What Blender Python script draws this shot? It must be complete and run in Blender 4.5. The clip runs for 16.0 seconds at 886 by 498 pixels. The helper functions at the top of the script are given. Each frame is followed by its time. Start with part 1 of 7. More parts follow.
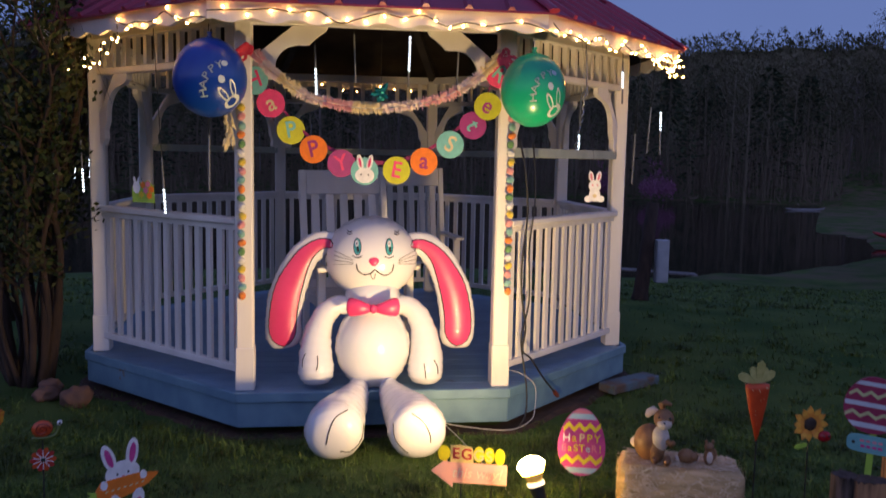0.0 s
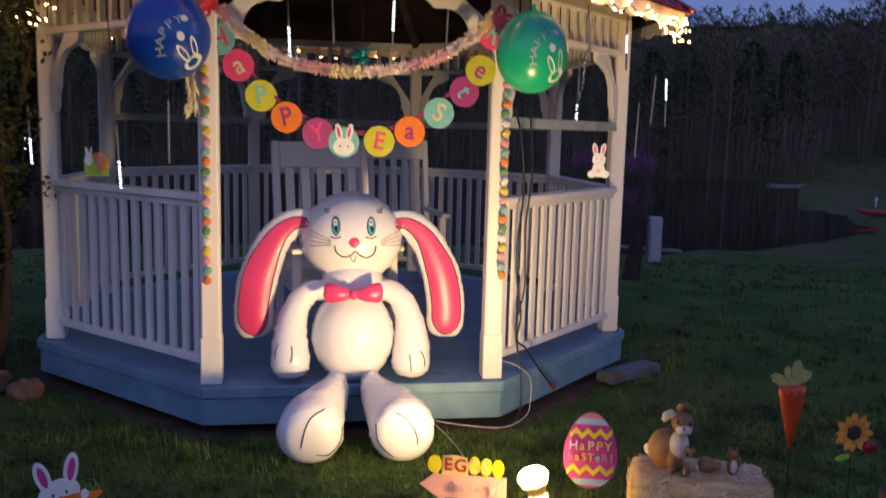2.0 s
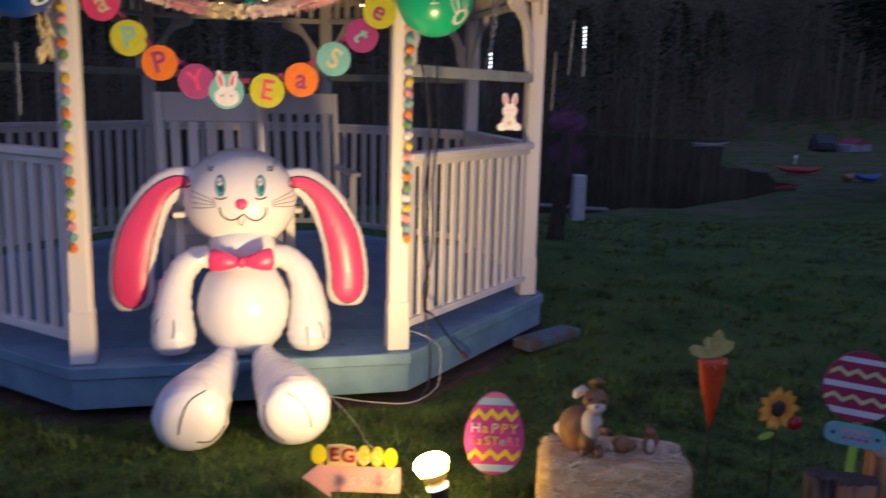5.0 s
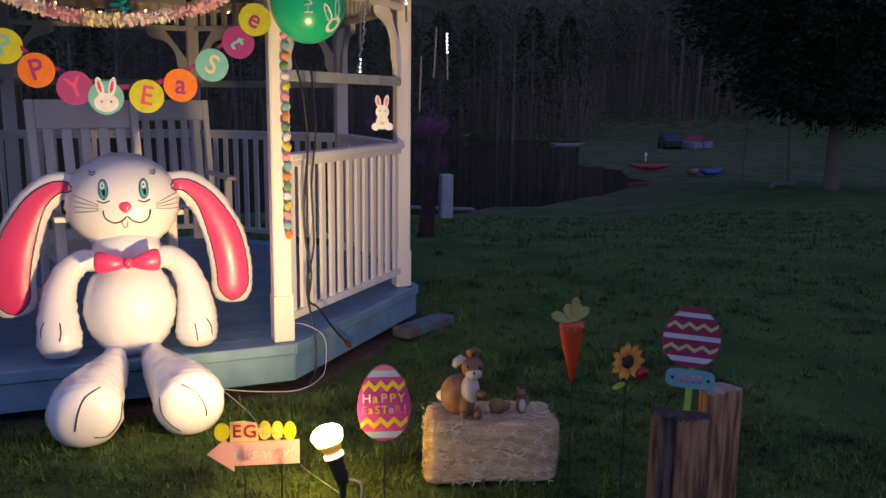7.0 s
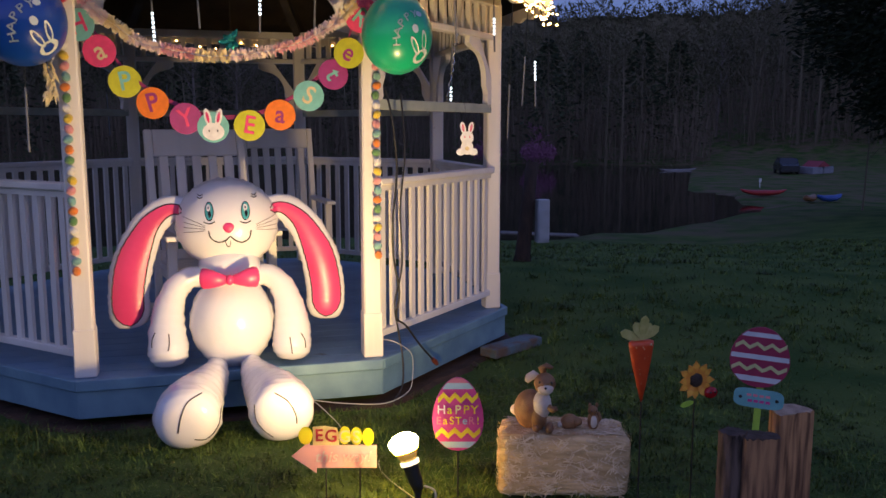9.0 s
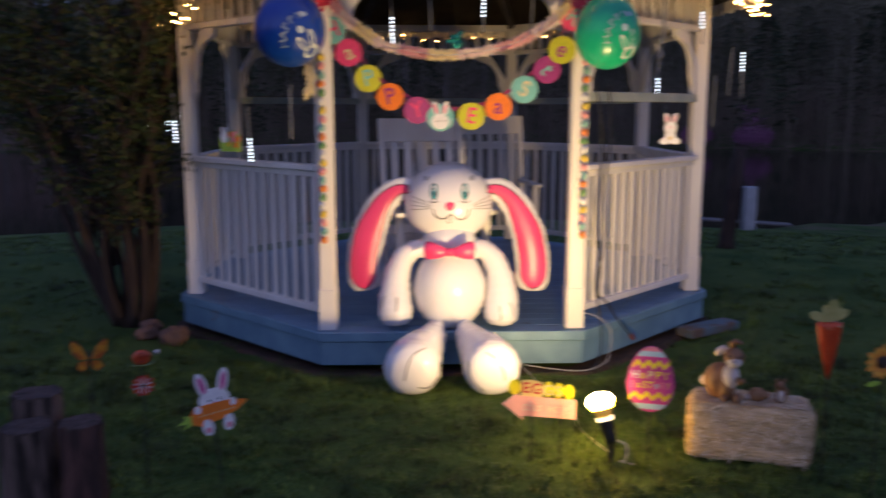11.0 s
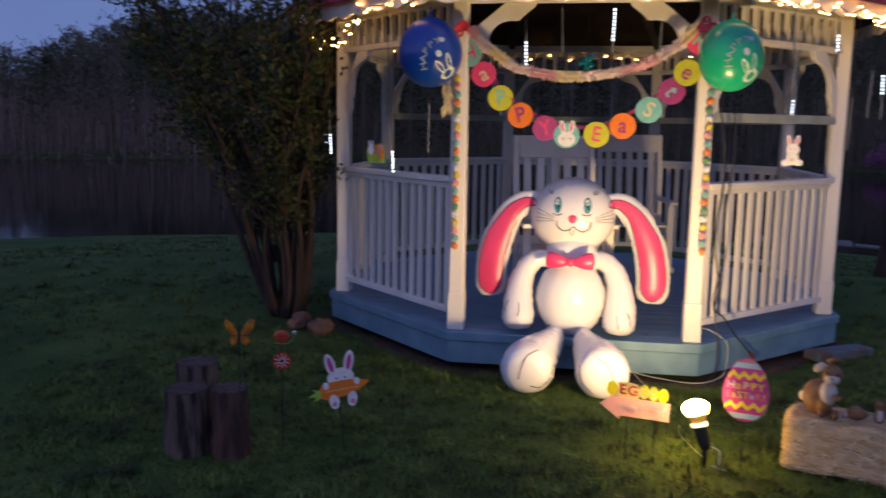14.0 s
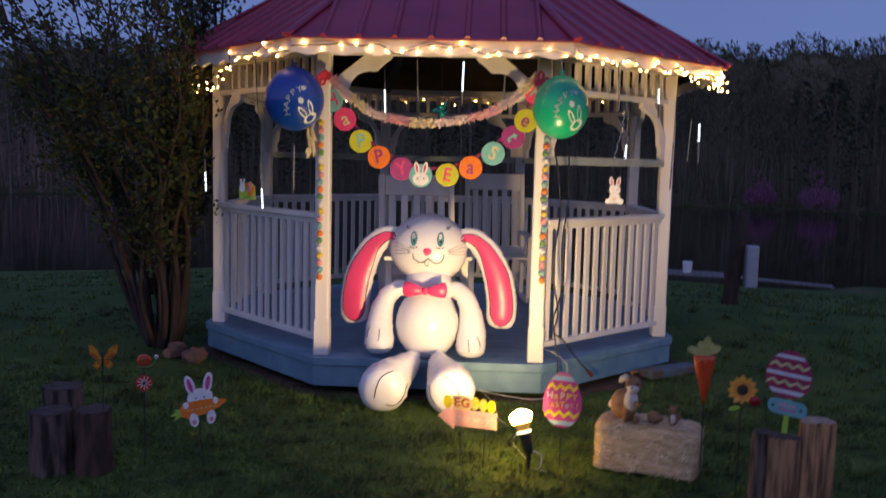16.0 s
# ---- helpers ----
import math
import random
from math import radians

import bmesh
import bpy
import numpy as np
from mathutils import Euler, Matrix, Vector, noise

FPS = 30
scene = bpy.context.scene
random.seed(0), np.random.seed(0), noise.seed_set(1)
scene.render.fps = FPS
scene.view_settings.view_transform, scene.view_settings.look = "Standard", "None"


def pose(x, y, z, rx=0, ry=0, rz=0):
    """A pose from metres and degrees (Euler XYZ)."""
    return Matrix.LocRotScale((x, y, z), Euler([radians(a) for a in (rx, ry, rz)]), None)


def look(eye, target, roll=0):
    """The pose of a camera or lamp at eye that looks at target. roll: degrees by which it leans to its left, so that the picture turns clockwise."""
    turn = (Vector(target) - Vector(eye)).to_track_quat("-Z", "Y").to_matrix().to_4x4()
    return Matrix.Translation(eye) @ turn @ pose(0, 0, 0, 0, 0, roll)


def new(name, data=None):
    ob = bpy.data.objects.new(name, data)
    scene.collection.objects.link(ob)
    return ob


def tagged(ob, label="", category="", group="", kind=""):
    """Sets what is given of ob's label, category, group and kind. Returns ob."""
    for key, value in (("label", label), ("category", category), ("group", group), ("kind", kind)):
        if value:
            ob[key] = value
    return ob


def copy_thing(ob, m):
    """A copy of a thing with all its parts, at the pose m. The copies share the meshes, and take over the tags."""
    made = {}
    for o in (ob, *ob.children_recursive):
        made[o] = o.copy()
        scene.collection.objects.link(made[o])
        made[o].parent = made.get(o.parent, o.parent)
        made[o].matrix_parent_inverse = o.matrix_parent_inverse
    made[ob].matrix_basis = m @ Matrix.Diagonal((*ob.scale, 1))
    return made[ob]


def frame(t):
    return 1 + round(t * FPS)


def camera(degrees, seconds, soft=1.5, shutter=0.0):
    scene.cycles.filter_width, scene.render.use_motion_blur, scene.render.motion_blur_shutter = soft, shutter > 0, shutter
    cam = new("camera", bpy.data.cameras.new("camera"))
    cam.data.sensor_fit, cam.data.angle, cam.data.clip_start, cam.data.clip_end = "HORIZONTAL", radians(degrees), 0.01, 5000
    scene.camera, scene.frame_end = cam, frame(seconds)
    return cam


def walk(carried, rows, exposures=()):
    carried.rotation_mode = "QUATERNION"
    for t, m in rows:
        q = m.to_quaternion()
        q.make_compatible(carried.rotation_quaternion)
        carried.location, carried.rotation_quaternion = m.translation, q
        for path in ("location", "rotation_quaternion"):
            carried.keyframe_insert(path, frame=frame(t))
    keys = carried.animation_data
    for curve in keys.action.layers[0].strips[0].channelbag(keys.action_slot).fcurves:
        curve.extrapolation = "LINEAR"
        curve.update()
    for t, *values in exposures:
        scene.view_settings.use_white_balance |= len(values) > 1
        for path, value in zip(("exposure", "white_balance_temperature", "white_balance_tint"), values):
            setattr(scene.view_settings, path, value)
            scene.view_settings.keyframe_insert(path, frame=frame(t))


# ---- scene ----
cam = camera(55.1, 16.0, shutter=0.7)
PATH = [
    (0, (-0.121, -6.507, 1.511), (0.087, -4.529, 1.295), 1.1),
    (0.5, (-0.081, -6.421, 1.513), (0.116, -4.438, 1.343), 1.2),
    (1, (-0.061, -6.341, 1.495), (0.174, -4.367, 1.274), 1.9),
    (1.5, (-0.084, -6.203, 1.504), (0.169, -4.231, 1.293), 2.0),
    (2, (-0.113, -6.059, 1.488), (0.142, -4.095, 1.214), 1.4),
    (2.5, (-0.126, -5.968, 1.48), (0.186, -4.021, 1.146), 0.9),
    (3, (-0.081, -5.888, 1.471), (0.152, -3.931, 1.132), 0.8),
    (3.5, (0.005, -5.77, 1.453), (0.196, -3.808, 1.117), 1.8),
    (4, (0.043, -5.727, 1.459), (0.246, -3.773, 1.086), 1.6),
    (4.5, (0.073, -5.717, 1.45), (0.353, -3.775, 1.06), 1.5),
    (5, (0.088, -5.723, 1.445), (0.499, -3.8, 1.082), 1.5),
    (5.2, (0.082, -5.736, 1.448), (0.563, -3.827, 1.097), 1.7),
    (7.3, (-0.04, -6.016, 1.427), (0.668, -4.178, 1.081), 0.6),
    (7.5, (-0.031, -6.025, 1.451), (0.651, -4.177, 1.105), 0.3),
    (8, (-0.023, -6.055, 1.444), (0.571, -4.178, 1.093), 0.3),
    (8.2, (-0.004, -6.076, 1.423), (0.55, -4.183, 1.089), 0.4),
    (10.3, (0.046, -6.471, 1.462), (0.362, -4.514, 1.193), 0.1),
    (10.5, (-0.021, -6.536, 1.479), (0.228, -4.572, 1.193), 0.6),
    (11, (-0.059, -6.618, 1.472), (-0.056, -4.644, 1.146), -0.0),
    (11.5, (-0.081, -6.687, 1.467), (-0.303, -4.727, 1.135), 0.6),
    (12, (-0.078, -6.722, 1.47), (-0.364, -4.775, 1.117), 0.8),
    (12.5, (-0.045, -6.751, 1.476), (-0.427, -4.811, 1.172), 0.6),
    (13, (0.022, -6.797, 1.487), (-0.399, -4.857, 1.245), 0.3),
    (13.5, (0.109, -6.876, 1.481), (-0.335, -4.94, 1.247), 0.7),
    (14, (0.183, -6.955, 1.481), (-0.19, -5.012, 1.189), 0.9),
    (14.5, (0.231, -7.06, 1.487), (0.009, -5.088, 1.243), 0.5),
    (15, (0.293, -7.196, 1.502), (0.179, -5.215, 1.253), 0.9),
    (15.5, (0.369, -7.285, 1.512), (0.229, -5.308, 1.246), -0.3),
    (16, (0.52, -7.362, 1.525), (0.367, -5.379, 1.318), 1.4),
]
walk(cam, [(t, look(eye, target, roll)) for t, eye, target, roll in PATH])

# ---- world and lights ----
world = bpy.data.worlds.new("dusk_sky")
scene.world = world
world.use_nodes = True
wn, wl = world.node_tree.nodes, world.node_tree.links
w_coord = wn.new("ShaderNodeTexCoord")
w_sep = wn.new("ShaderNodeSeparateXYZ")
w_ramp = wn.new("ShaderNodeValToRGB")
w_cloud = wn.new("ShaderNodeTexNoise")
w_mix = wn.new("ShaderNodeMix")
w_cloud.inputs["Scale"].default_value = 2.2
w_cloud.inputs["Detail"].default_value = 5
w_ramp.color_ramp.elements[0].position = 0.0
w_ramp.color_ramp.elements[0].color = (0.135, 0.195, 0.43, 1)
w_ramp.color_ramp.elements[1].position = 0.6
w_ramp.color_ramp.elements[1].color = (0.075, 0.115, 0.33, 1)
w_mix.data_type, w_mix.blend_type = "RGBA", "MULTIPLY"
w_mix.inputs[0].default_value = 0.25
wl.new(w_coord.outputs["Generated"], w_sep.inputs[0])
wl.new(w_coord.outputs["Generated"], w_cloud.inputs["Vector"])
wl.new(w_sep.outputs["Z"], w_ramp.inputs[0])
wl.new(w_ramp.outputs[0], w_mix.inputs[6])
wl.new(w_cloud.outputs[0], w_mix.inputs[7])
# the afterglow: the sky is brighter towards the sunset, behind the camera
w_glow, w_west = wn.new("ShaderNodeMix"), wn.new("ShaderNodeValToRGB")
w_half = wn.new("ShaderNodeMapRange")
w_half.inputs[1].default_value, w_half.inputs[2].default_value = 0.3, -1.0
w_west.color_ramp.elements[0].color = (0.30, 0.30, 0.30, 1)
w_west.color_ramp.elements[1].color = (1.0, 0.74, 0.54, 1)
w_glow.data_type, w_glow.blend_type = "RGBA", "MULTIPLY"
w_glow.inputs[0].default_value = 1.0
wl.new(w_sep.outputs["Y"], w_half.inputs[0])
wl.new(w_half.outputs[0], w_west.inputs[0])
wl.new(w_mix.outputs[2], w_glow.inputs[6])
wl.new(w_west.outputs[0], w_glow.inputs[7])
wl.new(w_glow.outputs[2], wn["Background"].inputs["Color"])
wn["Background"].inputs["Strength"].default_value = 4.15

BULB = Vector((0.604, -3.18, 0.29))
flood = bpy.data.lights.new("flood_lamp", "SPOT")
flood.energy, flood.color, flood.shadow_soft_size = 158.0, (1.0, 0.67, 0.31), 0.05
flood.spot_size, flood.spot_blend = radians(156), 0.9
new("flood_lamp", flood).matrix_basis = look(BULB + Vector((-0.015, 0.03, 0.05)), (0.12, -1.8, 1.68))


# ---- materials ----
def mat(name, c1, c2=None, rough=0.6, metal=0.0, scale=8.0, detail=5.0, bump=0.0, bscale=None, stretch=(1, 1, 1),
        emit=None, strength=0.0, lo=0.35, hi=0.65, spec=0.5, coat=0.0, vary=0.0, space="Object", trans=0.0, sheen=0.0):
    """A two-tone grained surface: c1 and c2 mixed by noise, bumped, with a random shade for each object."""
    m = bpy.data.materials.new(name)
    m.use_nodes = True
    n, l = m.node_tree.nodes, m.node_tree.links
    b = n["Principled BSDF"]
    b.inputs["Roughness"].default_value = rough
    b.inputs["Metallic"].default_value = metal
    b.inputs["Specular IOR Level"].default_value = spec
    b.inputs["Coat Weight"].default_value = coat
    b.inputs["Transmission Weight"].default_value = trans
    b.inputs["Sheen Weight"].default_value = sheen
    c2 = c2 or tuple(0.82 * v for v in c1)
    tc, mp, nz = n.new("ShaderNodeTexCoord"), n.new("ShaderNodeMapping"), n.new("ShaderNodeTexNoise")
    mp.inputs["Scale"].default_value = stretch
    nz.inputs["Scale"].default_value, nz.inputs["Detail"].default_value = scale, detail
    if space == "World":
        geo = n.new("ShaderNodeNewGeometry")
        l.new(geo.outputs["Position"], mp.inputs[0])
    else:
        l.new(tc.outputs[space], mp.inputs[0])
    l.new(mp.outputs[0], nz.inputs["Vector"])
    r = n.new("ShaderNodeValToRGB")
    r.color_ramp.elements[0].position, r.color_ramp.elements[1].position = lo, hi
    r.color_ramp.elements[0].color, r.color_ramp.elements[1].color = (*c1, 1), (*c2, 1)
    l.new(nz.outputs[0], r.inputs[0])
    out = r.outputs[0]
    if vary:
        oi, hsv, mr = n.new("ShaderNodeObjectInfo"), n.new("ShaderNodeHueSaturation"), n.new("ShaderNodeMapRange")
        mr.inputs[3].default_value, mr.inputs[4].default_value = 1 - vary, 1 + vary
        l.new(oi.outputs["Random"], mr.inputs[0])
        l.new(mr.outputs[0], hsv.inputs["Value"])
        l.new(out, hsv.inputs["Color"])
        out = hsv.outputs[0]
    l.new(out, b.inputs["Base Color"])
    if bump:
        nb, bp = n.new("ShaderNodeTexNoise"), n.new("ShaderNodeBump")
        nb.inputs["Scale"].default_value, nb.inputs["Detail"].default_value = bscale or scale * 4, 6
        bp.inputs["Strength"].default_value, bp.inputs["Distance"].default_value = bump, 0.01
        l.new(mp.outputs[0], nb.inputs["Vector"])
        l.new(nb.outputs[0], bp.inputs["Height"])
        l.new(bp.outputs[0], b.inputs["Normal"])
    if emit:
        b.inputs["Emission Color"].default_value = (*emit, 1)
        b.inputs["Emission Strength"].default_value = strength
    return m


M_WHITE = mat("white_paint", (0.82, 0.79, 0.75), (0.72, 0.68, 0.63), 0.45, scale=5, bump=0.12, bscale=60, stretch=(1, 1, .15), vary=0.06, space="World")
M_BLUE = mat("blue_deck_paint", (0.17, 0.29, 0.42), (0.12, 0.22, 0.34), 0.5, scale=4, bump=0.15, bscale=40, vary=0.06, space="World")
M_SKIRT = mat("blue_skirt_paint", (0.18, 0.32, 0.41), (0.125, 0.235, 0.33), 0.5, scale=6, bump=0.2, bscale=45, vary=0.05, space="World")


def worn(m, scale, amount, bare):
    """Paint rubbed off in small patches, down to the bare wood."""
    n, l = m.node_tree.nodes, m.node_tree.links
    b = n["Principled BSDF"]
    src = b.inputs["Base Color"].links[0].from_socket
    g, nz, r, mx = n.new("ShaderNodeNewGeometry"), n.new("ShaderNodeTexNoise"), n.new("ShaderNodeValToRGB"), n.new("ShaderNodeMix")
    nz.inputs["Scale"].default_value, nz.inputs["Detail"].default_value, nz.inputs["Roughness"].default_value = scale, 9, 0.65
    r.color_ramp.elements[0].position, r.color_ramp.elements[1].position = amount, amount + 0.05
    mx.data_type = "RGBA"
    mx.inputs[7].default_value = (*bare, 1)
    l.new(g.outputs["Position"], nz.inputs["Vector"])
    l.new(nz.outputs[0], r.inputs[0])
    l.new(r.outputs[0], mx.inputs[0])
    l.new(src, mx.inputs[6])
    l.new(mx.outputs[2], b.inputs["Base Color"])


M_MIDRAIL = mat("weathered_pale_green_paint", (0.42, 0.46, 0.40), (0.30, 0.34, 0.30), 0.6, scale=7, bump=0.2, space="World")
worn(M_SKIRT, 5.5, 0.66, (0.20, 0.12, 0.07))
worn(M_BLUE, 3.5, 0.67, (0.10, 0.12, 0.14))
worn(M_WHITE, 6.0, 0.69, (0.42, 0.36, 0.29))
M_ROOF = mat("red_roof_metal", (0.36, 0.035, 0.075), (0.27, 0.028, 0.06), 0.38, 0.0, scale=3, bump=0.05, vary=0.04, space="World")
M_RAFTER = mat("dark_rafter_wood", (0.055, 0.043, 0.034), (0.03, 0.024, 0.019), 0.8, scale=6, bump=0.3, space="World")
M_SOIL = mat("bare_soil", (0.085, 0.045, 0.028), (0.035, 0.02, 0.013), 0.95, scale=9, bump=0.6, space="World")
M_STEM = mat("shrub_bark", (0.062, 0.038, 0.028), (0.03, 0.02, 0.015), 0.9, scale=18, bump=0.6, stretch=(1, 1, 0.3))
M_VINYL = mat("white_vinyl", (0.80, 0.79, 0.80), (0.74, 0.73, 0.76), 0.26, scale=3, bump=0.28, bscale=14, spec=0.5, coat=0.15)
M_PINK = mat("pink_vinyl", (0.75, 0.06, 0.20), (0.66, 0.045, 0.16), 0.36, scale=4, bump=0.15, bscale=16, coat=0.05)
M_BLACK = mat("black_print", (0.012, 0.012, 0.014), (0.02, 0.02, 0.022), 0.4)
M_TEAL = mat("teal_print", (0.06, 0.38, 0.42), (0.04, 0.28, 0.33), 0.3)
M_RUBBER = mat("black_cable", (0.012, 0.012, 0.013), (0.02, 0.02, 0.02), 0.55)
M_CORDW = mat("white_cable", (0.6, 0.58, 0.54), (0.5, 0.48, 0.45), 0.5)


# ---- mesh helpers ----
def link_mesh(name, bm, material, smooth=False):
    me = bpy.data.meshes.new(name)
    bm.normal_update()
    if smooth:
        for f in bm.faces:
            f.smooth = True
    bm.to_mesh(me)
    bm.free()
    for m in material if isinstance(material, (list, tuple)) else [material]:
        me.materials.append(m)
    return new(name, me)


def part(name, bm, material, parent, label="", smooth=False):
    ob = link_mesh(name, bm, material, smooth)
    ob.parent = parent
    return tagged(ob, label)


def share(name, me, parent, m):
    ob = new(name, me)
    ob.parent = parent
    ob.matrix_basis = m
    return ob


def thing(name, label, category, m=None, group="", kind=""):
    ob = new(name)
    if m:
        ob.matrix_basis = m
    return tagged(ob, label, category, group, kind)


def solid(name, bm, material, label, category, m=None, group="", kind="", smooth=False):
    ob = link_mesh(name, bm, material, smooth)
    if m:
        ob.matrix_basis = m
    return tagged(ob, label, category, group, kind)


def box(bm, x0, x1, y0, y1, z0, z1, m=None, bevel=0.0, mi=0):
    vs = [bm.verts.new(p) for p in ((x0, y0, z0), (x1, y0, z0), (x1, y1, z0), (x0, y1, z0), (x0, y0, z1), (x1, y0, z1), (x1, y1, z1), (x0, y1, z1))]
    fs = [bm.faces.new([vs[i] for i in q]) for q in ((3, 2, 1, 0), (4, 5, 6, 7), (0, 1, 5, 4), (1, 2, 6, 5), (2, 3, 7, 6), (3, 0, 4, 7))]
    for f in fs:
        f.material_index = mi
    if bevel:
        es = list({e for f in fs for e in f.edges})
        out = bmesh.ops.bevel(bm, geom=es, offset=bevel, segments=1, affect="EDGES")
        vs = list({v for f in out["faces"] for v in f.verts} | {v for v in vs if v.is_valid})
        for f in {f for v in vs for f in v.link_faces}:
            f.material_index = mi
    if m:
        for v in vs:
            if v.is_valid:
                v.co = m @ v.co
    return bm


def tube(bm, pts, rad, n=8, mi=0, caps=True, flat=1.0, flat_axis=None):
    """A tube along pts; rad one number or one for each point. flat squashes it along flat_axis."""
    pts = [Vector(p) for p in pts]
    rads = rad if isinstance(rad, (list, tuple)) else [rad] * len(pts)
    rings, side = [], None
    for i, p in enumerate(pts):
        d = (pts[min(i + 1, len(pts) - 1)] - pts[max(i - 1, 0)]).normalized()
        if side is None:
            side = d.orthogonal().normalized()
        side = (side - d * side.dot(d))
        side = side.normalized() if side.length > 1e-6 else d.orthogonal().normalized()
        up = d.cross(side)
        ring = []
        for k in range(n):
            a = 2 * math.pi * k / n
            o = (side * math.cos(a) + up * math.sin(a)) * rads[i]
            if flat_axis is not None:
                ax = Vector(flat_axis)
                o -= ax * o.dot(ax) * (1 - flat)
            ring.append(bm.verts.new(p + o))
        rings.append(ring)
    for a, b in zip(rings, rings[1:]):
        for k in range(n):
            bm.faces.new((a[k], a[(k + 1) % n], b[(k + 1) % n], b[k])).material_index = mi
    if caps:
        bm.faces.new(rings[0][::-1]).material_index = mi
        bm.faces.new(rings[-1]).material_index = mi
    return bm


def ball(bm, c, r, nu=20, nv=12, mi=0, fn=None):
    """An ellipsoid; fn(unit vector) may scale it."""
    c, r = Vector(c), Vector(r) if not isinstance(r, (int, float)) else Vector((r, r, r))
    def at(i, j):
        th, ph = math.pi * j / nv, 2 * math.pi * i / nu
        u = Vector((math.sin(th) * math.cos(ph), math.sin(th) * math.sin(ph), math.cos(th)))
        k = fn(u) if fn else 1
        return bm.verts.new((c.x + u.x * r.x * k, c.y + u.y * r.y * k, c.z + u.z * r.z * k))
    top, bot = at(0, 0), at(0, nv)
    rows = [[at(i, j) for i in range(nu)] for j in range(1, nv)]
    for i in range(nu):
        i2 = (i + 1) % nu
        bm.faces.new((top, rows[0][i], rows[0][i2])).material_index = mi
        bm.faces.new((rows[-1][i2], rows[-1][i], bot)).material_index = mi
        for a, b in zip(rows, rows[1:]):
            bm.faces.new((a[i], b[i], b[i2], a[i2])).material_index = mi
    return bm


def plate(bm, outline, y0, y1, mi=0, mside=None):
    """A flat board cut to an outline in x and z, from y0 (front) to y1."""
    a = [bm.verts.new((x, y0, z)) for x, z in outline]
    b = [bm.verts.new((x, y1, z)) for x, z in outline]
    n = len(a)
    made = [bm.faces.new(a), bm.faces.new(b[::-1])] + [bm.faces.new((a[i], b[i], b[(i + 1) % n], a[(i + 1) % n])) for i in range(n)]
    for f in made:
        f.material_index = mi
    if mside is not None:
        for f in made[1:]:
            f.material_index = mside
    return bm


def oval(cx, cz, rx, rz, n=24, turn=0.0, egg=0.0):
    t = radians(turn)
    out = []
    for k in range(n):
        a = 2 * math.pi * k / n
        x, z = rx * math.cos(a), rz * math.sin(a)
        x *= 1 - egg * z / rz
        out.append((cx + x * math.cos(t) - z * math.sin(t), cz + x * math.sin(t) + z * math.cos(t)))
    return out


def smooth_path(pts, n=6):
    """Catmull-Rom through pts."""
    pts = [Vector(p) for p in pts]
    out = []
    for i in range(len(pts) - 1):
        p0, p1, p2, p3 = pts[max(i - 1, 0)], pts[i], pts[i + 1], pts[min(i + 2, len(pts) - 1)]
        for k in range(n):
            t = k / n
            out.append(0.5 * (2 * p1 + (p2 - p0) * t + (2 * p0 - 5 * p1 + 4 * p2 - p3) * t * t + (3 * p1 - p0 - 3 * p2 + p3) * t ** 3))
    out.append(pts[-1])
    return out


def lettering(text, size, extrude=0.0008, spacing=1.0, shear=0.0):
    """The built-in font as a mesh in x and z, centred on its origin, facing -y."""
    cu = bpy.data.curves.new("lettering", "FONT")
    cu.body, cu.size, cu.extrude, cu.align_x, cu.align_y, cu.space_character, cu.shear = text, size, extrude, "CENTER", "CENTER", spacing, shear
    cu.offset = size * 0.012
    ob = bpy.data.objects.new("lettering", cu)
    scene.collection.objects.link(ob)
    dg = bpy.context.evaluated_depsgraph_get()
    me = bpy.data.meshes.new_from_object(ob.evaluated_get(dg))
    bpy.data.objects.remove(ob)
    bm = bmesh.new()
    bm.from_mesh(me)
    for v in bm.verts:
        v.co = Vector((v.co.x, -v.co.z, v.co.y))
    return bm


# ---- terrain ----
EYE0 = Vector((0.0, -6.4))
WATER = -1.8


def smooth01(a, b, x):
    t = min(max((x - a) / (b - a), 0), 1)
    return t * t * (3 - 2 * t)


def ground_z(x, y):
    dx, dy = x - EYE0.x, y - EYE0.y
    r, az = math.hypot(dx, dy), math.degrees(math.atan2(dx, dy))
    land = -0.106 * max(r - 8.5, 0) if r < 23.5 else -1.59 - 0.004 * (r - 23.5)
    if az > 30:
        k = smooth01(30, 48, az)
        land = land * (1 - k) + k * (-0.055 * max(r - 8.5, 0) if r < 38 else -1.62)
    land *= smooth01(7.0, 12.0, r)
    if r > 72:
        q = min(r, 140)
        land += (0.05 * (q - 72) + 0.16 * max(0, q - 82)) * (0.45 + 0.55 * smooth01(-41, -30, az))
    near = 23.5 + 3.5 * smooth01(16, 26, az) + 6 * smooth01(27, 33, az) - 2.0 * math.exp(-((az - 17) / 6) ** 2)
    edge = 33 - 4 * smooth01(36, 46, r)
    s = min(r - near, 71 - r, math.radians(edge - az) * r, (az + 85) * 0.5)
    k = smooth01(-0.8, 1.6, s)
    z = land * (1 - k) + (WATER - 0.9) * k
    # ground lowered round the deck, to shape a shade gap under the skirt
    z -= 0.06 * (1 - smooth01(0.0, 0.35, max(abs(x), abs(y), (abs(x) + abs(y)) * 0.70711) - 1.90))
    z += 0.025 * noise.noise((x * 0.5, y * 0.5, 0)) * smooth01(0.5, 2.5, math.hypot(x, y) - 1.4) + 0.10 * noise.noise((x * 0.12, y * 0.12, 3)) * smooth01(14, 25, r)
    return z


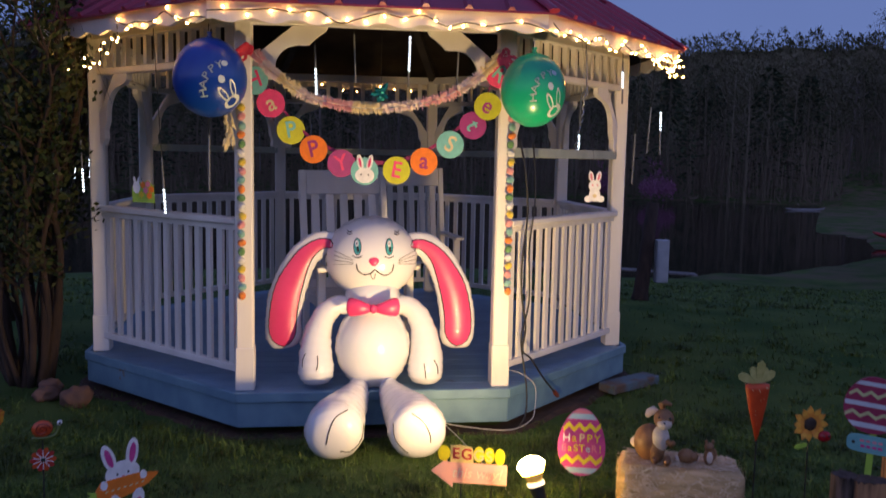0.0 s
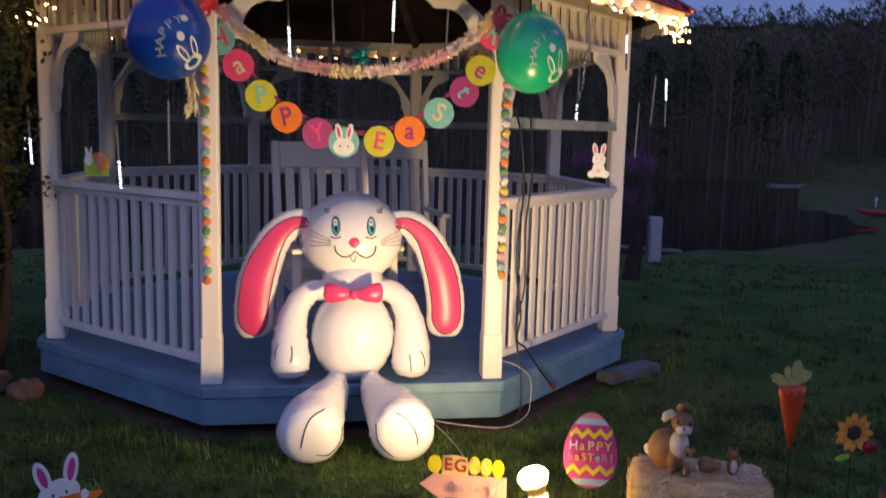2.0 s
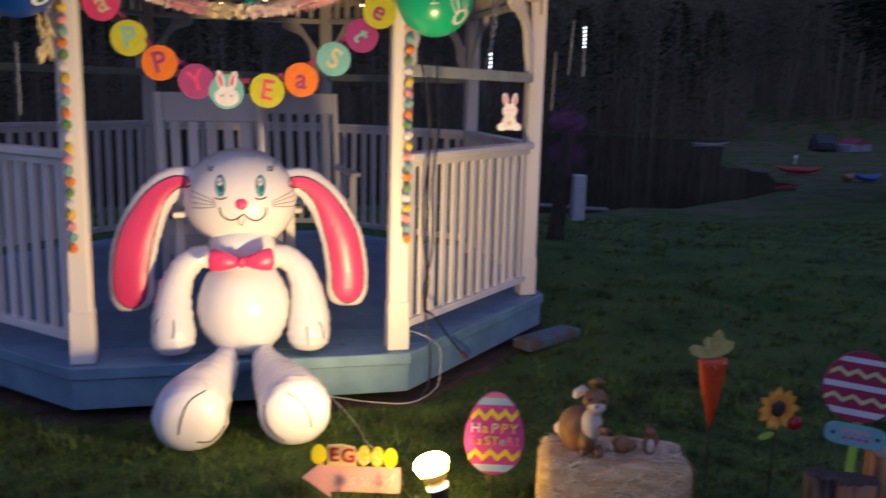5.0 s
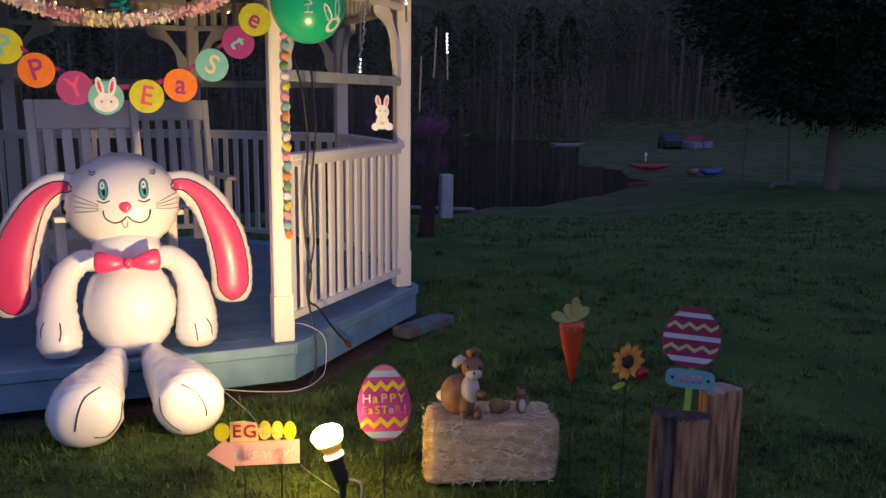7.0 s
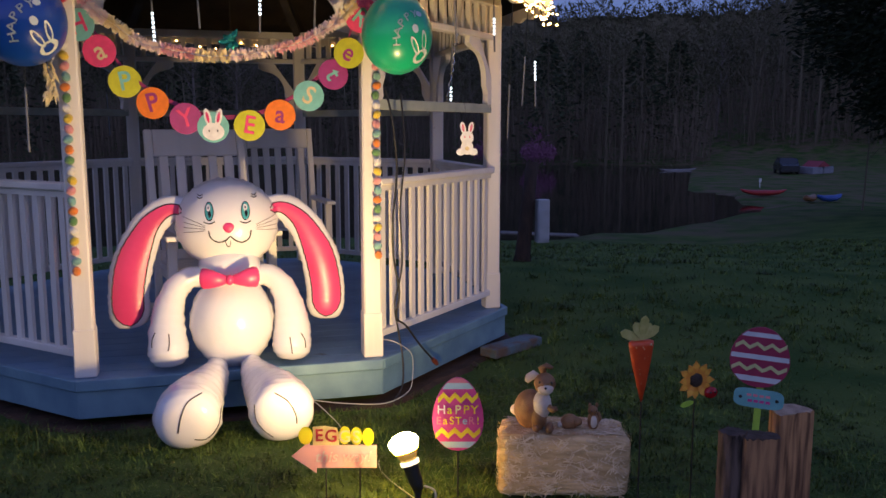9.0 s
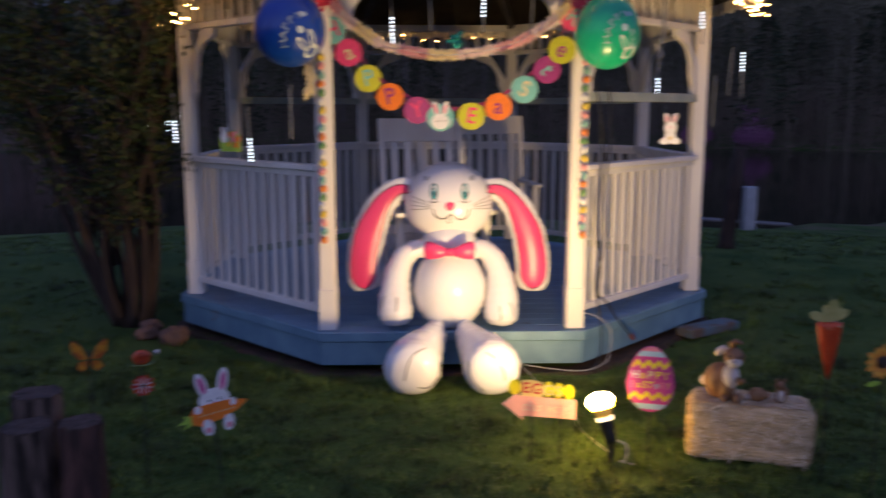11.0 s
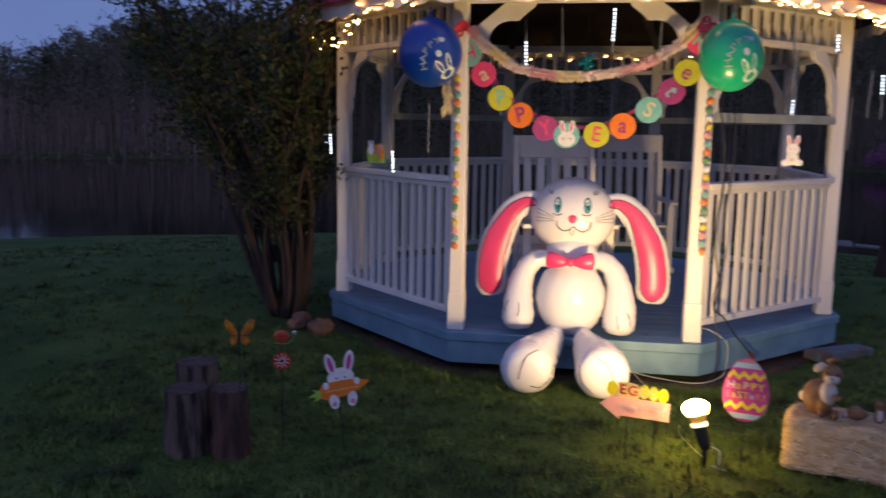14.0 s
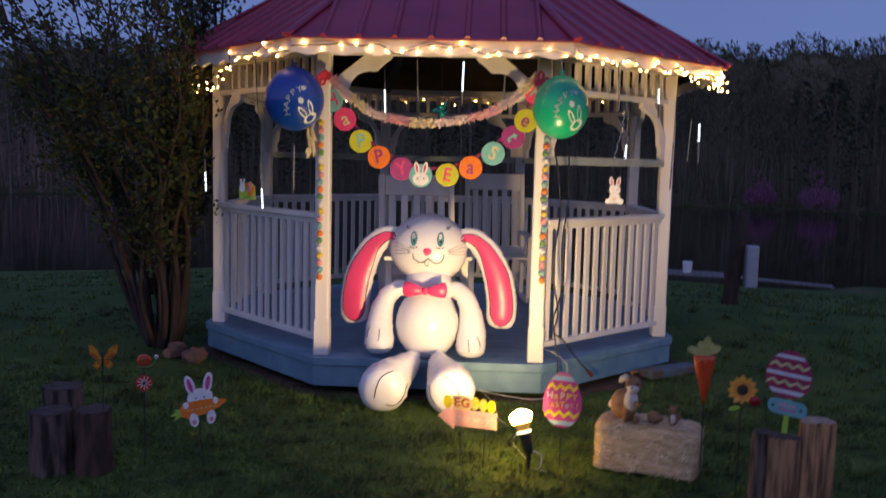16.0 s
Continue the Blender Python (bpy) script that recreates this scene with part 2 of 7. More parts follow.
bm = bmesh.new()
rings = [0.0] + [0.35 * 1.062 ** i for i in range(100)]
rings = [r for r in rings if r < 135] + [170, 260, 420]
NA = 120
prev = None
for r in rings[1:]:
    ring = []
    for i in range(NA):
        a = 2 * math.pi * i / NA
        x, y = EYE0.x + r * math.sin(a), EYE0.y + r * math.cos(a)
        ring.append(bm.verts.new((x, y, ground_z(x, y))))
    if prev is None:
        bm.faces.new(ring[::-1])
    else:
        for i in range(NA):
            bm.faces.new((prev[i], prev[(i + 1) % NA], ring[(i + 1) % NA], ring[i]))
    prev = ring
bmesh.ops.recalc_face_normals(bm, faces=bm.faces[:])
M_LAWN = mat("lawn_soil_and_grass", (0.038, 0.080, 0.020), (0.090, 0.132, 0.036), 0.95, scale=1.3, detail=9, bump=1.0, bscale=38, space="World", spec=0.1)


def dry_bank(m):
    """Straw-coloured dead grass and mud by the water and under the woods, in ragged patches."""
    n, l = m.node_tree.nodes, m.node_tree.links
    b = n["Principled BSDF"]
    src = b.inputs["Base Color"].links[0].from_socket
    g, sep, nz, mx = n.new("ShaderNodeNewGeometry"), n.new("ShaderNodeSeparateXYZ"), n.new("ShaderNodeTexNoise"), n.new("ShaderNodeMix")
    low, far, top, wet = n.new("ShaderNodeMapRange"), n.new("ShaderNodeMapRange"), n.new("ShaderNodeMath"), n.new("ShaderNodeMath")
    for node, a, c in ((low, -1.30, -1.75), (far, 50.0, 62.0)):
        node.inputs[1].default_value, node.inputs[2].default_value = a, c
    nz.inputs["Scale"].default_value, nz.inputs["Detail"].default_value = 0.9, 8
    top.operation, wet.operation, wet.use_clamp = "MAXIMUM", "MULTIPLY", True
    mx.data_type = "RGBA"
    mx.inputs[7].default_value = (0.15, 0.115, 0.075, 1)
    l.new(g.outputs["Position"], sep.inputs[0])
    l.new(g.outputs["Position"], nz.inputs["Vector"])
    l.new(sep.outputs["Z"], low.inputs[0])
    l.new(sep.outputs["Y"], far.inputs[0])
    l.new(low.outputs[0], top.inputs[0])
    l.new(far.outputs[0], top.inputs[1])
    twice = n.new("ShaderNodeMapRange")
    twice.inputs[1].default_value, twice.inputs[2].default_value = 0.40, 0.60
    l.new(nz.outputs[0], twice.inputs[0])
    l.new(top.outputs[0], wet.inputs[0])
    l.new(twice.outputs[0], wet.inputs[1])
    l.new(wet.outputs[0], mx.inputs[0])
    l.new(src, mx.inputs[6])
    l.new(mx.outputs[2], b.inputs["Base Color"])


dry_bank(M_LAWN)
ground = solid("ground", bm, M_LAWN, "dark green mown lawn sloping down to a pond", "lawn", kind="structure", smooth=True)

bm = bmesh.new()
ring = [bm.verts.new((EYE0.x + 84 * math.sin(a), EYE0.y + 84 * math.cos(a), WATER)) for a in [radians(-88 + 4 * i) for i in range(33)]]
ring += [bm.verts.new((EYE0.x + 19 * math.sin(a), EYE0.y + 19 * math.cos(a), WATER)) for a in [radians(40 - 4 * i) for i in range(33)]]
n2 = len(ring) // 2
for i in range(n2 - 1):
    bm.faces.new((ring[i], ring[i + 1], ring[2 * n2 - 2 - i], ring[2 * n2 - 1 - i]))
bmesh.ops.recalc_face_normals(bm, faces=bm.faces[:])
M_WATER = mat("pond_water", (0.012, 0.012, 0.010), (0.016, 0.015, 0.012), 0.06, scale=0.2, bump=0.10, bscale=1.6, space="World")
solid("water", bm, M_WATER, "still dark pond water reflecting the woods and sky", "pond", kind="structure")

# ---- gazebo ----
SIDE = 1.52
APO = 1.2071 * SIDE
DECK = 0.195
# the gazebo stands slightly askew, turned about the middle of its opening
TURN = Matrix.Translation((0, -1.742, 0)) @ Matrix.Rotation(0.030, 4, "Z") @ Matrix.Translation((0, 1.742, 0))
gazebo = thing("gazebo", "white wooden octagonal gazebo with red metal roof and blue deck", "gazebo", TURN)


def face(k, ap):
    """Frame of octagon face k (0 the open front, then anticlockwise): x along it, y inward, z up."""
    return Matrix.Rotation(radians(45 * k), 4, "Z") @ Matrix.Translation((0, -ap, 0))


def wide(ap):
    return ap * math.tan(radians(22.5))


def octagon(bm, ap, z0, z1):
    c = [Matrix.Rotation(radians(45 * k), 3, "Z") @ Vector((wide(ap), -ap, 0)) for k in range(8)]
    lo = [bm.verts.new((p.x, p.y, z0)) for p in c]
    hi = [bm.verts.new((p.x, p.y, z1)) for p in c]
    bm.faces.new(lo[::-1]), bm.faces.new(hi)
    for i in range(8):
        bm.faces.new((lo[i], lo[(i + 1) % 8], hi[(i + 1) % 8], hi[i]))
    return bm


# deck: planks cut to the octagon, a nosing board and a skirt board on every side
bm = octagon(bmesh.new(), APO - 0.05, 0.03, DECK - 0.03)
part("deck_frame", bm, M_RAFTER, gazebo)
Y = -APO + 0.012
while Y < APO - 0.02:
    y0, y1 = Y, min(Y + 0.136, APO - 0.012)
    lim = lambda y: wide(APO) - 0.012 + max(0, APO - 0.012 - max(abs(y), wide(APO)))
    bm = bmesh.new()
    vs = [(-lim(y0), y0), (lim(y0), y0), (lim(y1), y1), (-lim(y1), y1)]
    lo = [bm.verts.new((x, y, DECK - 0.028)) for x, y in vs]
    hi = [bm.verts.new((x, y, DECK)) for x, y in vs]
    bm.faces.new(lo[::-1]), bm.faces.new(hi)
    for i in range(4):
        bm.faces.new((lo[i], lo[(i + 1) % 4], hi[(i + 1) % 4], hi[i]))
    part("deck_board", bm, M_BLUE, gazebo)
    Y += 0.142
for k in range(8):
    w = wide(APO + 0.012)
    m = face(k, APO + 0.012)
    bm = bmesh.new()
    box(bm, -w + 0.002, w - 0.002, -0.004, 0.03, DECK - 0.052, DECK + 0.003, bevel=0.004)
    part("nosing", bm, M_SKIRT, gazebo).matrix_basis = m
    bm = bmesh.new()
    w = wide(APO)
    box(bm, -w + 0.001, w - 0.001, 0.0, 0.03, 0.0, DECK - 0.056, bevel=0.003)
    part("skirt_board", bm, M_SKIRT, gazebo).matrix_basis = face(k, APO)

# posts with a thicker foot
RP = 1.885
bm = bmesh.new()
box(bm, -0.048, 0.048, -0.048, 0.048, DECK, 2.22, bevel=0.009)
box(bm, -0.0525, 0.0525, -0.0525, 0.0525, DECK + 0.002, 0.44, bevel=0.006)
post = part("post", bm, M_WHITE, gazebo)
POSTS = [Vector((RP * math.cos(radians(-112.5 + 45 * k)), RP * math.sin(radians(-112.5 + 45 * k)), 0)) for k in range(8)]
post.matrix_basis = Matrix.Translation(POSTS[0])
for p in POSTS[1:]:
    share("post", post.data, gazebo, Matrix.Translation(p))

# railings on seven sides, each with its own balusters
PAP = RP * math.cos(radians(22.5))
half = RP * math.sin(radians(22.5))
bm = bmesh.new()
box(bm, -0.020, 0.020, -0.0095, 0.0095, 0.325, 1.115)
bal = part("baluster", bm, M_WHITE, gazebo)
spin_bm = bmesh.new()
box(spin_bm, -0.017, 0.017, -0.017, 0.017, 2.03, 2.2)
spin = part("spindle", spin_bm, M_WHITE, gazebo)
first_b = first_s = True
for k in range(8):
    m = face(k, PAP)
    if k:
        bm = bmesh.new()
        w = half - 0.045
        box(bm, -w, w, -0.045, 0.045, 1.118, 1.155, bevel=0.006)
        box(bm, -w, w, -0.02, 0.02, 1.085, 1.120)
        rail = part("railing", bm, M_WHITE, gazebo)
        rail.matrix_basis = m
        bm = bmesh.new()
        box(bm, -w, w, -0.022, 0.022, 0.285, 0.325, bevel=0.004)
        part("bottom_rail", bm, M_WHITE, rail)
        N = 13
        for i in range(N):
            x = -w + (i + 0.6) * 2 * w / (N + 0.2)
            if first_b:
                bal.parent, bal.matrix_basis, first_b = rail, Matrix.Translation((x, 0, 0)), False
            else:
                share("baluster", bal.data, rail, Matrix.Translation((x, 0.002 * (i % 3 - 1), 0)))
        bm = bmesh.new()
        box(bm, -w, w, -0.03, 0.03, 1.985, 2.025, bevel=0.005)
        val = part("valance", bm, M_WHITE, gazebo)
        val.matrix_basis = m
        for i in range(12):
            x = -w + (i + 0.7) * 2 * w / 12.4
            if first_s:
                spin.parent, spin.matrix_basis, first_s = val, Matrix.Translation((x, 0, 0)), False
            else:
                share("spindle", spin.data, val, Matrix.Translation((x, 0, 0)))
    if k in (1, 3, 4, 5):
        bm = bmesh.new()
        box(bm, -half + 0.04, half - 0.04, -0.018, 0.018, 1.515, 1.572, bevel=0.004)
        part("mid_rail", bm, M_MIDRAIL, gazebo).matrix_basis = m
    bm = bmesh.new()
    box(bm, -half - 0.02, half + 0.02, -0.05, 0.03, 2.2, 2.26, bevel=0.004)
    part("top_beam", bm, M_WHITE, gazebo).matrix_basis = m


def bracket_shape(front):
    """The corner bracket, from the post at x = 0: a brace over the opening, a scroll on the other sides."""
    if front:
        # a straight brace with scalloped lower edge
        return [(0.0, -0.176), (0.0, -0.315), (0.045, -0.306), (0.080, -0.292), (0.118, -0.286), (0.141, -0.270), (0.122, -0.250), (0.116, -0.222), (0.120, -0.195), (0.132, -0.166), (0.152, -0.140), (0.176, -0.121),
                (0.205, -0.109), (0.240, -0.102), (0.275, -0.104), (0.298, -0.101), (0.318, -0.080), (0.352, -0.050), (0.388, -0.026), (0.400, -0.002), (0.214, -0.002)]
    out = [(0.0, -0.24), (0.0, -0.43), (0.03, -0.44), (0.058, -0.40), (0.052, -0.345), (0.08, -0.29)]
    for i in range(7):
        a = radians(175 - 80 * i / 6)
        out.append((0.245 + 0.165 * math.cos(a), -0.265 + 0.19 * math.sin(a)))
    out += [(0.275, -0.062), (0.31, -0.04), (0.31, 0.0), (0.17, 0.0)]
    return out


for k in range(8):
    for s in (-1, 1):
        bm = bmesh.new()
        plate(bm, bracket_shape(k == 0), -0.018, 0.018)
        z = 2.2 if k == 0 else 1.985
        mm = face(k, PAP) @ Matrix.Translation((-s * (half - 0.05), 0, z)) @ Matrix.Diagonal((s, 1, 1, 1))
        bmesh.ops.transform(bm, matrix=mm, verts=bm.verts)
        bmesh.ops.recalc_face_normals(bm, faces=bm.faces[:])
        part("bracket", bm, M_WHITE, gazebo)

# roof
EAVE, EZ, APEX = 2.13, 2.262, 3.62
FAS = 2.09
for k in range(8):
    w = wide(FAS)
    bm = bmesh.new()
    outline = [(-w, EZ), (-w, 2.17)]
    N = 64
    for i in range(1, N):
        x = -w + 2 * w * i / N
        outline.append((x, 2.166 + 0.011 * math.cos(2 * math.pi * i / 8)))
    outline += [(w, 2.17), (w, EZ)]
    plate(bm, outline, 0.0, 0.022)
    bmesh.ops.recalc_face_normals(bm, faces=bm.faces[:])
    part("fascia", bm, M_WHITE, gazebo).matrix_basis = face(k, FAS)
    bm = bmesh.new()
    w = wide(EAVE)
    m = face(k, EAVE)
    slope = math.atan2(APEX - EZ, EAVE)
    vs = [bm.verts.new(p) for p in ((-w, 0, EZ), (w, 0, EZ), (0, EAVE, APEX), (-w, 0, EZ - 0.012), (w, 0, EZ - 0.012), (0, EAVE, APEX - 0.012))]
    bm.faces.new(vs[:3]), bm.faces.new(vs[3:][::-1])
    bm.faces.new((vs[0], vs[3], vs[4], vs[1])), bm.faces.new((vs[1], vs[4], vs[5], vs[2])), bm.faces.new((vs[2], vs[5], vs[3], vs[0]))
    roof = part("roof_panel", bm, M_ROOF, gazebo)
    roof.matrix_basis = m
    for x in (-0.66, -0.44, -0.22, 0.0, 0.22, 0.44, 0.66):
        run = EAVE * (1 - abs(x) / w) - 0.05
        L = run / math.cos(slope)
        bm = bmesh.new()
        a = [(-0.022, 0.0), (-0.010, 0.019), (0.010, 0.019), (0.022, 0.0)]
        lo = [bm.verts.new((x + p, -0.004, q)) for p, q in a]
        hi = [bm.verts.new((x + p, L, q)) for p, q in a]
        for i in range(3):
            bm.faces.new((lo[i], lo[i + 1], hi[i + 1], hi[i]))
        bm.faces.new(lo[::-1]), bm.faces.new(hi)
        rr = part("rib", bm, M_ROOF, roof)
        rr.matrix_basis = Matrix.Translation((0, 0, EZ + 0.001)) @ Matrix.Rotation(slope, 4, "X")
    # hip cap between this panel and the next
    bm = bmesh.new()
    a = Matrix.Rotation(radians(45 * k), 3, "Z") @ Vector((w, -EAVE, 0))
    p0, p1 = Vector((a.x * 1.005, a.y * 1.005, EZ + 0.006)), Vector((0, 0, APEX + 0.012))
    tube(bm, [p0, p1], [0.032, 0.028], 8, flat=0.45, flat_axis=(0, 0, 1))
    part("ridge_cap", bm, M_ROOF, gazebo)
    bm = bmesh.new()
    c = POSTS[k]
    d = (Vector((0, 0, APEX - 0.12)) - Vector((c.x, c.y, 2.24)))
    tube(bm, [Vector((c.x, c.y, 2.24)), Vector((c.x, c.y, 2.24)) + d * 0.98], 0.045, 4)
    part("rafter", bm, M_RAFTER, gazebo)
    # roof lining: dark boards under the metal
    bm = bmesh.new()
    w2 = wide(2.06)
    vs = [bm.verts.new(p) for p in ((-w2, 0, EZ - 0.02), (w2, 0, EZ - 0.02), (0, 2.06, APEX - 0.05))]
    bm.faces.new(vs[::-1])
    bmesh.ops.solidify(bm, geom=bm.faces[:], thickness=0.012)
    part("roof_lining", bm, M_RAFTER, gazebo).matrix_basis = face(k, 2.06)
# dry soil strip showing under the skirt
bm = bmesh.new()
rows = []
for i in range(192):
    a = 2 * math.pi * i / 192
    k = (a + math.pi / 8) % (math.pi / 4) - math.pi / 8
    c, ragged = 1 / math.cos(k), 0.05 * noise.noise((math.cos(a) * 9, math.sin(a) * 9, 2)) + 0.03 * noise.noise((math.cos(a) * 30, math.sin(a) * 30, 5))
    rows.append([bm.verts.new((r * c * math.cos(a), r * c * math.sin(a), z)) for r, z in ((APO - 0.10, -0.05), (APO - 0.02, -0.046), (APO + 0.03, -0.042), (APO + 0.06 + 0.6 * ragged, -0.038), (APO + 0.10 + 0.6 * ragged, -0.06))])
for p, q in zip(rows, rows[1:] + rows[:1]):
    for i in range(4):
        bm.faces.new((p[i], p[i + 1], q[i + 1], q[i]))
bmesh.ops.recalc_face_normals(bm, faces=bm.faces[:])
solid("soil_strip", bm, M_SOIL, "bare red-brown soil round the foot of the deck", "soil", TURN, kind="structure")

from mathutils.bvhtree import BVHTree

# ---- inflatable rabbit: one mesh ----
HEAD, HEADR = Vector((-0.020, -1.60, 0.926)), Vector((0.263, 0.225, 0.236))
BODY, BODYR = Vector((-0.012, -1.70, 0.428)), Vector((0.213, 0.192, 0.25))


def on_ball(c, r, x, z, off=0.0):
    """The point of an ellipsoid's front at x and z."""
    k = max(0.0, 1 - ((x - c.x) / r.x) ** 2 - ((z - c.z) / r.z) ** 2)
    p = Vector((x, c.y - r.y * math.sqrt(k), z))
    nrm = Vector(((p.x - c.x) / r.x ** 2, (p.y - c.y) / r.y ** 2, (p.z - c.z) / r.z ** 2)).normalized()
    return p + nrm * off


def patch(bm, c, r, outline, mi, off=0.002):
    """A print on an ellipsoid's front, inside a convex outline in x and z."""
    cx = sum(p[0] for p in outline) / len(outline)
    cz = sum(p[1] for p in outline) / len(outline)
    rows = [[bm.verts.new(on_ball(c, r, cx + (x - cx) * s, cz + (z - cz) * s, off)) for x, z in outline] for s in (0.35, 0.7, 1.0)]
    bm.faces.new(rows[0]).material_index = mi
    n = len(outline)
    for a, b in zip(rows, rows[1:]):
        for i in range(n):
            bm.faces.new((a[i], a[(i + 1) % n], b[(i + 1) % n], b[i])).material_index = mi


def line_on(bm, c, r, pts, mi, w=0.0032, off=0.001):
    tube(bm, [on_ball(c, r, x, z, off) for x, z, *_ in smooth_path([(x, z, 0) for x, z in pts], 5)], w, 5, mi)


FRONT = Vector((0.02, -6.8, 1.49))


def draw_on(bm, tree, pts, mi, w=0.0032):
    """A drawn line laid on the mesh, through pts in x and z on the upright plane y = -2, as it shows to someone standing in front."""
    out = []
    for x, z, _ in smooth_path([(x, z, 0) for x, z in pts], 6):
        hit = tree.ray_cast(FRONT, (Vector((x, -2.0, z)) - FRONT).normalized())
        if hit[0] and (not out or abs(out[-1].y - hit[0].y) < 0.06):
            out.append(hit[0] + hit[1] * 0.0008)
    if len(out) > 2:
        tube(bm, out, w, 5, mi)


def rabbit():
    bm = bmesh.new()
    ears, MID = [], -0.02
    pucker = lambda u: 1 + 0.012 * math.sin(26 * math.atan2(u.z, u.x)) * max(0, 1 - abs(u.y) * 1.6)
    ball(bm, HEAD, HEADR, 96, 36, 0, pucker)
    ball(bm, BODY, BODYR, 96, 36, 0, lambda u: pucker(u) * (1 - 0.04 * max(0, u.z)))
    tube(bm, [(-0.013, -1.66, 0.62), (-0.013, -1.63, 0.78)], [0.165, 0.15], 20, 0)
    for s in (-1, 1):
        # arm
        cl = smooth_path([(s * 0.10, -1.66, 0.640), (s * 0.19, -1.67, 0.655), (s * 0.258, -1.69, 0.610), (s * 0.297, -1.71, 0.52), (s * 0.312, -1.73, 0.42), (s * 0.312, -1.75, 0.33), (s * 0.307, -1.76, 0.265), (s * 0.304, -1.765, 0.215)], 6)
        cl = [p + Vector((MID, 0, 0)) for p in cl]
        n = len(cl)
        prof = [(0, 0.05), (0.2, 0.058), (0.4, 0.070), (0.62, 0.093), (0.78, 0.102), (0.88, 0.094), (0.95, 0.070), (0.98, 0.048), (1.0, 0.018)]
        rad = []
        for i in range(n):
            u = i / (n - 1)
            for (a, ra), (b, rb) in zip(prof, prof[1:]):
                if a <= u <= b:
                    rad.append(ra + (rb - ra) * (u - a) / (b - a))
                    break
        rad = [q * (1 + 0.018 * math.sin(i * 2.1)) for i, q in enumerate(rad)]
        tube(bm, cl, rad, 22, 0)
        # ear: a flat tube, pink on its face
        e = smooth_path([(s * 0.185, -1.60, 0.995), (s * 0.285, -1.60, 1.005), (s * 0.372, -1.60, 0.945), (s * 0.430, -1.60, 0.85), (s * 0.478, -1.60, 0.73), (s * 0.504, -1.60, 0.59), (s * 0.506, -1.60, 0.485), (s * 0.498, -1.60, 0.388)], 7)
        e = [Vector((p.x + MID, p.y, p.z)) for p in e]
        n = len(e)
        er = []
        for i in range(n):
            u = i / (n - 1)
            q = 0.060 + 0.044 * min(1, u / 0.6) if u < 0.86 else 0.104 * math.sqrt(max(0.02, 1 - ((u - 0.86) / 0.145) ** 2))
            er.append(q * (1 + 0.022 * math.sin(i * 2.6)))
        tube(bm, e, er, 28, 0, flat=0.55, flat_axis=(0, 1, 0))
        ears.append((s, e, er))
        # leg and foot
        fl = smooth_path([(s * 0.088, -1.78, 0.214), (s * 0.094, -1.88, 0.204), (s * 0.118, -1.99, 0.190), (s * 0.152, -2.11, 0.172), (s * 0.186, -2.22, 0.158), (s * 0.205, -2.32, 0.142), (s * 0.208, -2.40, 0.132), (s * 0.209, -2.455, 0.126)], 6)
        fl = [p + Vector((-0.006, 0, 0)) for p in fl]
        n = len(fl)
        fr = [0.040 + 0.109 * smooth01(-0.15, 0.80, i / (n - 1)) if i / (n - 1) < 0.76 else 0.1475 * math.sqrt(max(0.04, 1 - ((i / (n - 1) - 0.76) / 0.243) ** 2)) for i in range(n)]
        fr = [q * (1 + 0.012 * math.sin(i * 2.3)) for i, q in enumerate(fr)]
        first = len(bm.verts)
        tube(bm, fl, fr, 28, 0)
        bm.verts.ensure_lookup_table()
        for v in bm.verts[first:]:
            if v.co.z < 0.008:
                v.co.z = 0.008 + 0.1 * (v.co.z - 0.008)
    # puckers along the welded seams
    bm.normal_update()
    for v in bm.verts:
        k = math.exp(-(v.normal.y / 0.28) ** 2)
        if k > 0.05 and v.co.z > 0.03:
            s = noise.noise(v.co * 26) + 0.7 * noise.noise(v.co * 55)
            v.co += v.normal * (0.0085 * k * s)
    tree = BVHTree.FromBMesh(bm)
    # toe and finger lines
    for line in (
        [(-0.162, 0.148), (-0.227, 0.108), (-0.260, 0.041), (-0.278, -0.042)],
        [(-0.074, 0.070), (-0.091, -0.020), (-0.144, -0.081), (-0.203, -0.081)],
        [(0.183, 0.124), (0.248, 0.076), (0.283, 0.007), (0.287, -0.040)],
        [(0.085, 0.070), (0.092, -0.007), (0.129, -0.065), (0.171, -0.101)],
        [(-0.370, 0.446), (-0.385, 0.413), (-0.388, 0.373)],
        [(-0.309, 0.436), (-0.307, 0.393), (-0.315, 0.353)],
        [(0.267, 0.388), (0.273, 0.346), (0.277, 0.304)],
        [(0.321, 0.407), (0.340, 0.370), (0.343, 0.330)]):
        draw_on(bm, tree, line, 2)
    for s, e, er in ears:
        # the printed pink lining with its black outline
        inner = e[3:-2]
        n = len(inner)
        rows, rim_a, rim_b = [], [], []
        for i, p in enumerate(inner):
            u = i / (n - 1)
            d = (inner[min(i + 1, n - 1)] - inner[max(i - 1, 0)]).normalized()
            o = Vector((-d.z, 0, d.x))
            half = 0.74 * er[3 + i] * min(1.0, math.sqrt(max(0.0, 1 - max(0.0, (u - 0.84) / 0.16) ** 2)), 0.45 + 1.1 * u, math.sqrt(0.02 + u / 0.08))
            row = []
            for k in range(9):
                q = p + o * half * (k / 4 - 1)
                hit = tree.ray_cast(Vector((q.x, -3.5, q.z)), Vector((0, 1, 0)))
                y = hit[0].y if hit[0] and hit[0].y < -1.5 else p.y - 0.03
                row.append(Vector((q.x, y - 0.0022, q.z)))
            rows.append([bm.verts.new(v) for v in row])
            rim_a.append(row[0])
            rim_b.append(row[8])
